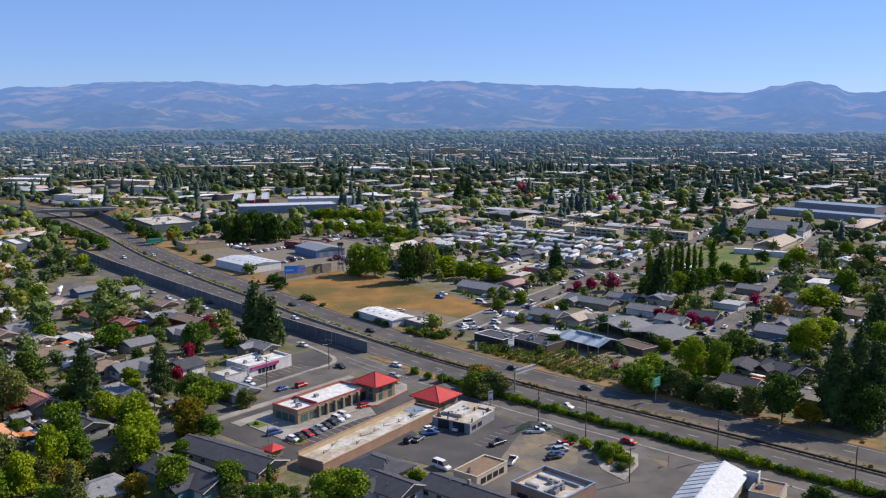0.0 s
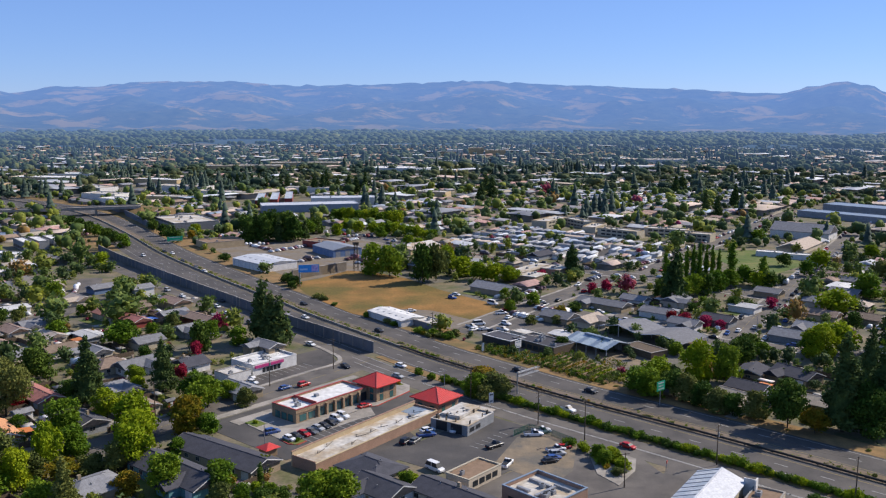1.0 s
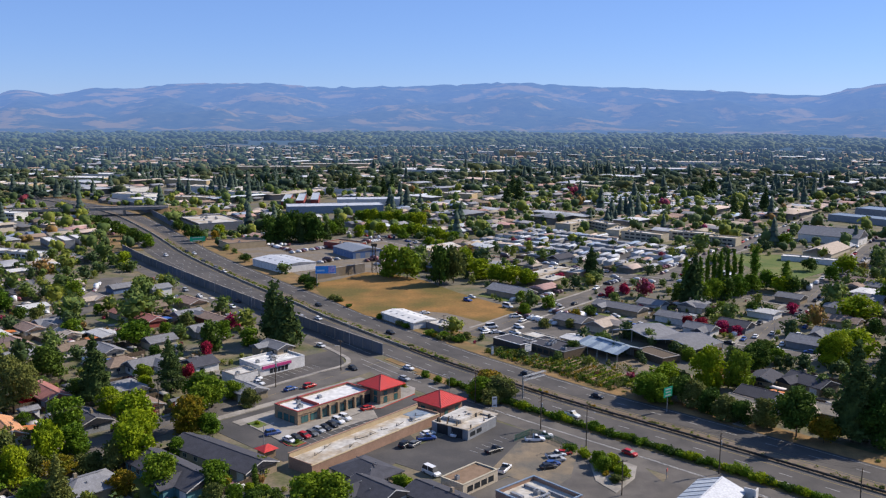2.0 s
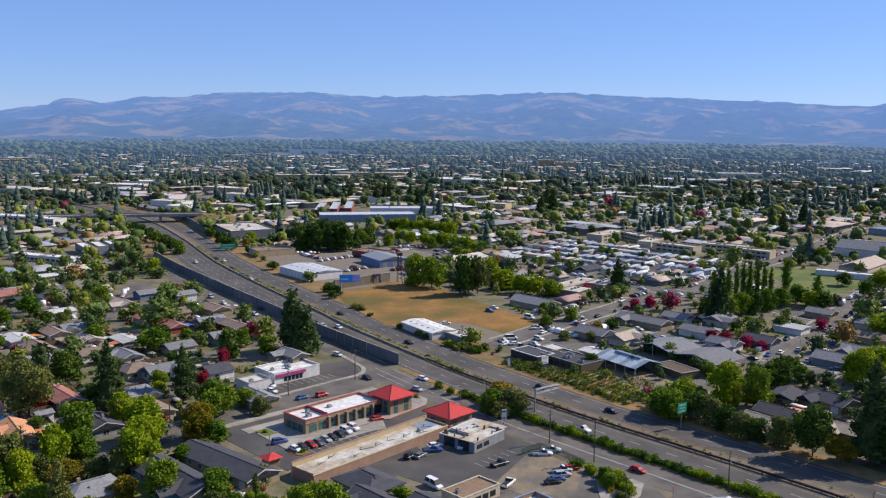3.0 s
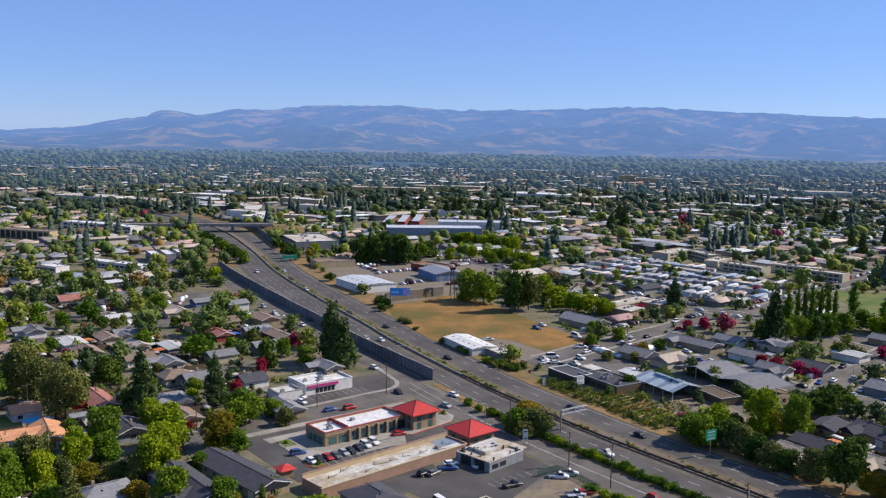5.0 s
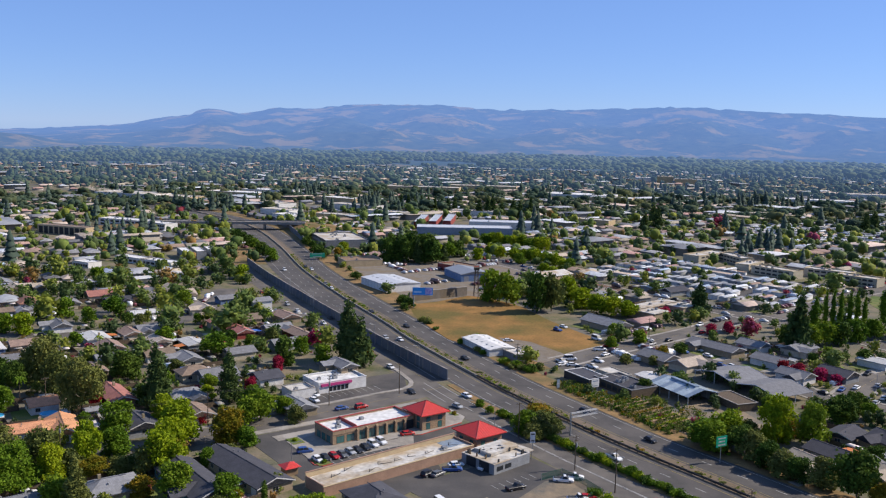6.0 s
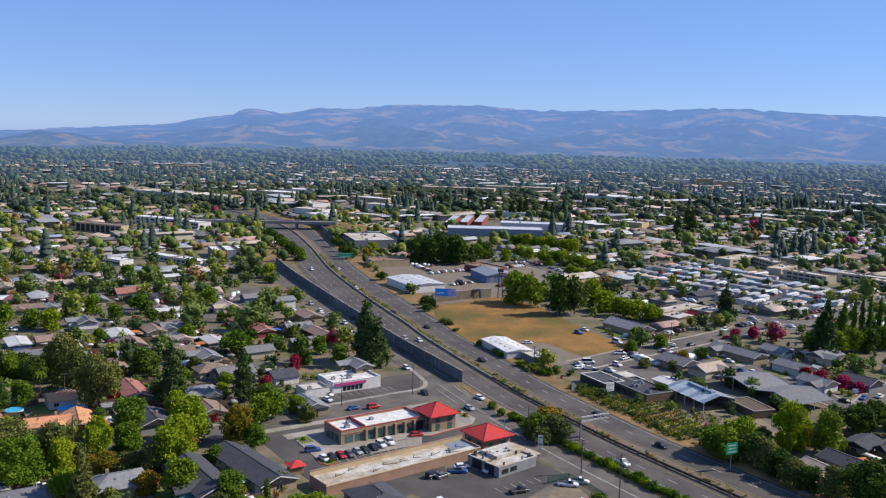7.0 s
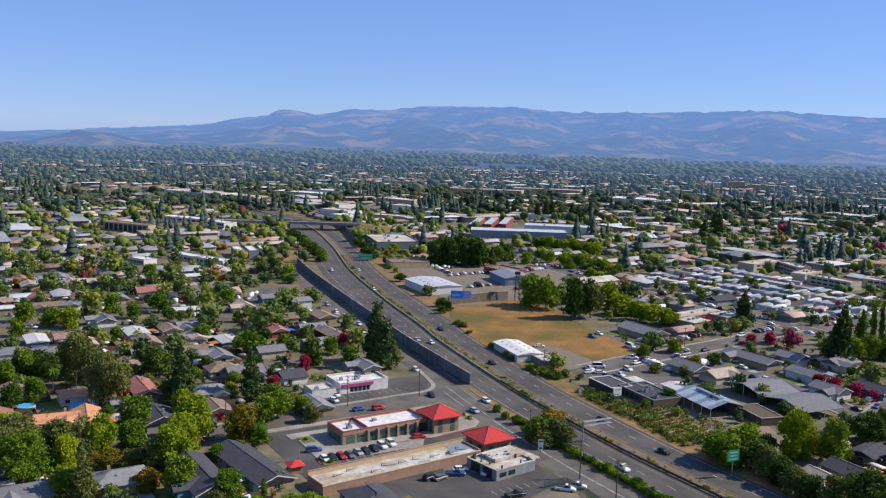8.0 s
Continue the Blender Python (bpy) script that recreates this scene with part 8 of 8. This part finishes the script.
while ring < 3150:                     # tree belts and open fields out to the foot of the hills
    n = int(radians(92) * ring / 27)
    for i in range(n):
        a = radians(-52 + 92 * (i + frng.random()) / n)
        rr = ring + frng.uniform(-14, 14)
        x, y = 50 + rr * math.sin(a), 5 + rr * math.cos(a)
        if noise.noise(Vector((x * 0.0035, y * 0.0045, 9.0))) > 0.34:
            continue
        h = frng.uniform(6, 12) if frng.random() < 0.9 else frng.uniform(12, 19)
        end_items.append((frng.choice(END_T), (x, y, 2.0, h * frng.uniform(0.9, 1.5), h * 0.8, h, frng.uniform(-0.4, 0.4))))
    ring += 24
joined("far_woods", "dark green tree cover of the far town", far_items, LEAF["far"])
# needle colour also carries a blue haze tone
joined("far_conifers", "dark conifers scattered through the town", con_items, mat("far_conifer", (0.075, 0.11, 0.075), (0.05, 0.08, 0.058), 0.1, 0.9, island=0.3))

# haze put into the woods' own emission: near, far, colour at each
HAZE_GLOW = (1350, 3200, (0.01, 0.019, 0.04), (0.064, 0.108, 0.225))
joined("backdrop_woods", "hazy blue-green tree cover at the valley's end", back_items, paint_haze(mat("backdrop_leaf", (0.07, 0.105, 0.05), (0.045, 0.075, 0.04), 0.03, 0.9, island=0.25, spec=0.1, c3=(0.1, 0.12, 0.045), big=0.01), *HAZE_GLOW))
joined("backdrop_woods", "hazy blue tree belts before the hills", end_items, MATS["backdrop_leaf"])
joined("backdrop_conifers", "hazy dark conifers at the valley's end", back_con, paint_haze(mat("backdrop_needle", (0.04, 0.07, 0.05), (0.028, 0.05, 0.038), 0.1, 0.9, island=0.3), *HAZE_GLOW))

# parked cars of the far lots and kerbs
def boxes(*bs):
    b = Build()
    for q in bs:
        b.box(*q)
    return tris((b.v, [f for f in b.f]))


CAR_T = [boxes((-2.2, -0.9, 0.3, 2.2, 0.9, 0.95), (-1.5, -0.8, 0.95, 1.1, 0.8, 1.5, 0.2)), boxes((-2.4, -0.95, 0.35, 2.4, 0.95, 1.1), (-2.3, -0.85, 1.1, 1.2, 0.85, 1.8, 0.15)),
         boxes((-3.2, -1.1, 0.5, 1.8, 1.1, 2.9), (1.8, -1.0, 0.5, 3.2, 1.0, 2.2, 0.1))]
lots = {"pale": [], "dark": []}
crng = random.Random(8)


def stand(x, y, a):
    big = 2 if crng.random() < 0.07 else crng.choice((0, 0, 1))
    lots["pale" if crng.random() < 0.6 else "dark"].append((CAR_T[big], (x, y, 0.05, 1, 1, 1, a)))


for x0, y0, a, n in ((-79, 571, 49, 12), (-59, 528, 56, 9), (-106, 602, 2, 8), (-43, 602, 62, 12), (-36, 640, 10, 10), (-30, 540, 40, 9), (-20, 530, 40, 8), (-8, 590, 30, 10), (-95, 596, -50, 9), (66, 436, 55, 9), (102, 470, 55, 8), (-120, 640, 35, 14), (-112, 654, 35, 14), (-128, 628, 35, 12), (-60, 660, 20, 12),
                     (-52, 672, 20, 12), (60, 398, -48, 7), (72, 410, -48, 7), (-300, 590, 10, 10), (-250, 640, 10, 12), (-260, 660, 10, 12), (-330, 700, -10, 14), (-350, 712, -10, 14)):
    for k in range(n):
        if crng.random() < 0.8:
            x, y = at_local(x0, y0, a, k * 2.8 + crng.uniform(-0.3, 0.3), crng.uniform(-0.4, 0.4))
            stand(x, y, radians(a + 90))
yard_covers = []
for x, y, rot, L, W in HOMES:
    if math.hypot(x - 50, y - 5) > 700 or not clear(x, y, 2.0, False):
        continue
    u = L / 2 - L / (2 * max(2, int(L / 4)))
    for chance, du in ((0.65, 0.0), (0.35, 3.0)):
        q = at_local(x, y, rot, u + du + crng.uniform(-0.4, 0.4), -W / 2 - crng.uniform(3.2, 5.2))
        if crng.random() < chance and all((q[0] - h[0]) ** 2 + (q[1] - h[1]) ** 2 > (0.5 * min(h[3], h[4]) + 2.2) ** 2 for h in HOMES) and clear(*q, 1.0, False):
            stand(*q, radians(rot + 90))
    for k in range(crng.randint(0, 2)):
        px, py = at_local(x, y, rot, crng.uniform(-0.5, 0.5) * L, W / 2 + crng.uniform(2.5, 6.5))
        yard_covers.append((CARPORT_T, (px, py, 0, crng.uniform(2.2, 5), crng.uniform(1.8, 3.4), crng.uniform(2.0, 2.6), radians(rot))))
joined("yard_covers", "small pale patio covers and shed roofs behind the houses", yard_covers, mat("yard_cover", (0.5, 0.46, 0.4), (0.34, 0.31, 0.3), 0.03, 0.7, island=0.45))
for x, y, a in lane_cars:
    stand(x, y, a)
for nm in ("main", "avenue", "oak", "court"):
    pts, half = STREETS[nm]
    ln = smooth_line(pts, 8)
    s = 140.0 if nm in ("oak", "main") else 20.0
    while s < length(ln) - 10:
        p, w = along(ln, s)
        side_ = crng.choice((-1, 1))
        q = p + Vector((-w.y, w.x)) * side_ * (half - 1.3)
        if math.hypot(q.x - 50, q.y - 5) > 480:
            stand(q.x, q.y, math.atan2(w.y, w.x))
        s += crng.uniform(5, 16)
for k in range(46):
    an, d = radians(crng.uniform(-50, 36)), crng.uniform(520, 1000)
    x0, y0 = 50 + d * math.sin(an), 5 + d * math.cos(an)
    if not clear(x0, y0, 8):
        continue
    for k2 in range(crng.randint(5, 12)):
        x, y = at_local(x0, y0, GRID, k2 * 2.9, 0)
        if clear(x, y, 2.2):
            stand(x, y, radians(GRID + 90))
joined("far_cars", "white and silver cars and vans parked across the town", lots["pale"], mat("far_car_pale", (0.7, 0.7, 0.7), (0.55, 0.56, 0.58), 0.02, 0.3, island=0.3, spec=0.6))
joined("far_cars", "dark and red cars parked across the town", lots["dark"], mat("far_car_dark", (0.1, 0.1, 0.12), (0.2, 0.05, 0.045), 0.03, 0.3, island=0.4, spec=0.6))

# ---- drives, lawns and fences of the yards; parked cars ----
db, lb, nb = Build(), Build(), Build()
yr = random.Random(17)
for x, y, rot, L, W in HOMES:
    if math.hypot(x - 50, y - 5) > 620 or not clear(x, y, 2.0, False):
        continue
    u = L / 2 - L / (2 * max(2, int(L / 4)))
    z = 0.1 + yr.uniform(0, 0.008)
    slab(db, [at_local(x, y, rot, a, b) for a, b in ((u - 1.8, -W / 2 - 7.5), (u + 1.8, -W / 2 - 7.5), (u + 1.8, -W / 2 - 0.05), (u - 1.8, -W / 2 - 0.05))], -0.1, z)
    if yr.random() < 0.55:
        slab(lb, [at_local(x, y, rot, a, b) for a, b in ((-L / 2, -W / 2 - 6.5), (u - 2.0, -W / 2 - 6.5), (u - 2.0, -W / 2 - 0.6), (-L / 2, -W / 2 - 0.6))], -0.1, z - 0.02)
    if not all(clear(*at_local(x, y, rot, a, b), 0.5, False) for a in (-L / 2 - 2.5, L / 2 + 2.5) for b in (W / 2 - 2, W / 2 + 7)):
        continue
    f = [at_local(x, y, rot, a, b) for a, b in ((-L / 2 - 2.5, W / 2 - 2), (-L / 2 - 2.5, W / 2 + 7), (L / 2 + 2.5, W / 2 + 7), (L / 2 + 2.5, W / 2 - 2))]
    strip(nb, f[:2], -0.04, 0.04, 0, 1.7 + yr.uniform(0, 0.2))
    strip(nb, f[1:3], -0.04, 0.04, 0, 1.7 + yr.uniform(0, 0.2))
    strip(nb, f[2:], -0.04, 0.04, 0, 1.7 + yr.uniform(0, 0.2))
for k, (x, y, rot, L, W) in enumerate(HOMES):
    d = math.hypot(x - 50, y - 5)
    if d > 430 or k % 2:
        continue
    if k % 4 == 0:
        p = at_local(x, y, rot, yr.uniform(-0.3, 0.3) * L, W / 2 + 5.2)
        if not clear(*p, 2.0):
            continue
        sh = thing("garden_shed", "small weathered garden shed behind a house", "shed", pose(*p, 0, 0, 0, rot + 90 * yr.randint(0, 1)))
        part("wall", Build().box(-1.5, -1.1, -0.05, 1.5, 1.1, 2.0).add([(-1.5, -1.1, 2.0), (-1.5, 1.1, 2.0), (-1.5, 0, 2.45), (1.5, -1.1, 2.0), (1.5, 1.1, 2.0), (1.5, 0, 2.45)], [(0, 2, 1), (3, 4, 5)]), yr.choice((WALLS["tan"], WALLS["grey"], WALLS["white"], WALLS["red"])), sh)
        part("roof", gable_roof(3.0, 2.2, 2.05, 0.5, 0.2, 0), ROOFS[yr.choice(("grey", "brown", "white"))], sh)
        part("door", Build().box(-0.45, -1.14, 0, 0.45, -1.1, 1.85), WHITE_WALL, sh)
    else:
        p = at_local(x, y, rot, yr.uniform(-0.25, 0.25) * L, W / 2 + 2.6)
        if not clear(*p, 0.5, False):
            continue
        word, cm = yr.choice((("white", METAL_WHITE), ("blue", TARP_BLUE), ("pale grey", METAL_BARN), ("orange", TARP_ORANGE), ("white", METAL_WHITE)))
        pc = thing("patio_cover", word + " patio cover on posts behind a house", "awning", pose(*p, 0, 0, 0, rot))
        part("cover", Build().add([(-2.3, -1.9, 2.65), (2.3, -1.9, 2.65), (2.3, 1.9, 2.25), (-2.3, 1.9, 2.25), (-2.3, -1.9, 2.57), (2.3, -1.9, 2.57), (2.3, 1.9, 2.17), (-2.3, 1.9, 2.17)],
                                  [(0, 1, 2, 3), (7, 6, 5, 4), (0, 4, 5, 1), (1, 5, 6, 2), (2, 6, 7, 3), (3, 7, 4, 0)]), cm, pc)
        for u in (-2.1, 2.1):
            for v in (-1.7, 1.7):
                part("post", Build().tube((u, v, -0.05), (u, v, 2.4 - 0.1 * v), 0.06), WOOD_LIGHT, pc)
solid("driveways", db, CONCRETE, "pale concrete driveways before the garages", kind="structure")
slab(lb, [(-125, 258), (-118, 266), (-107, 254), (-115, 247)], -0.1, 0.06)
solid("front_lawns", lb, LAWN, "small green and straw front lawns", kind="structure")
tagged(solid("yard_fences", nb, WOOD_POLE, "weathered brown board fences between yards"), kind="stuff")
for nm, n0 in (("oak", 22), ("field", 8), ("avenue", 10), ("main", 14), ("court", 10), ("cross", 6), ("side", 0)):
    pts, half = STREETS[nm]
    ln = smooth_line(pts, 8)
    for k in range(n0):
        side_ = yr.choice((-1, 1))
        p, w = along(ln, 12 + (min(length(ln), 300) - 20) * (k + yr.uniform(0.1, 0.9)) / n0)
        q = p + Vector((-w.y, w.x)) * side_ * (half - (1.2 if nm != "main" else 3.0))
        car(yr.choice(("sedan", "suv", "sedan", "pickup")), yr.choice(("white", "white", "silver", "black", "grey", "blue", "red")), q.x, q.y, math.degrees(math.atan2(w.y, w.x)) + (180 if side_ > 0 else 0))
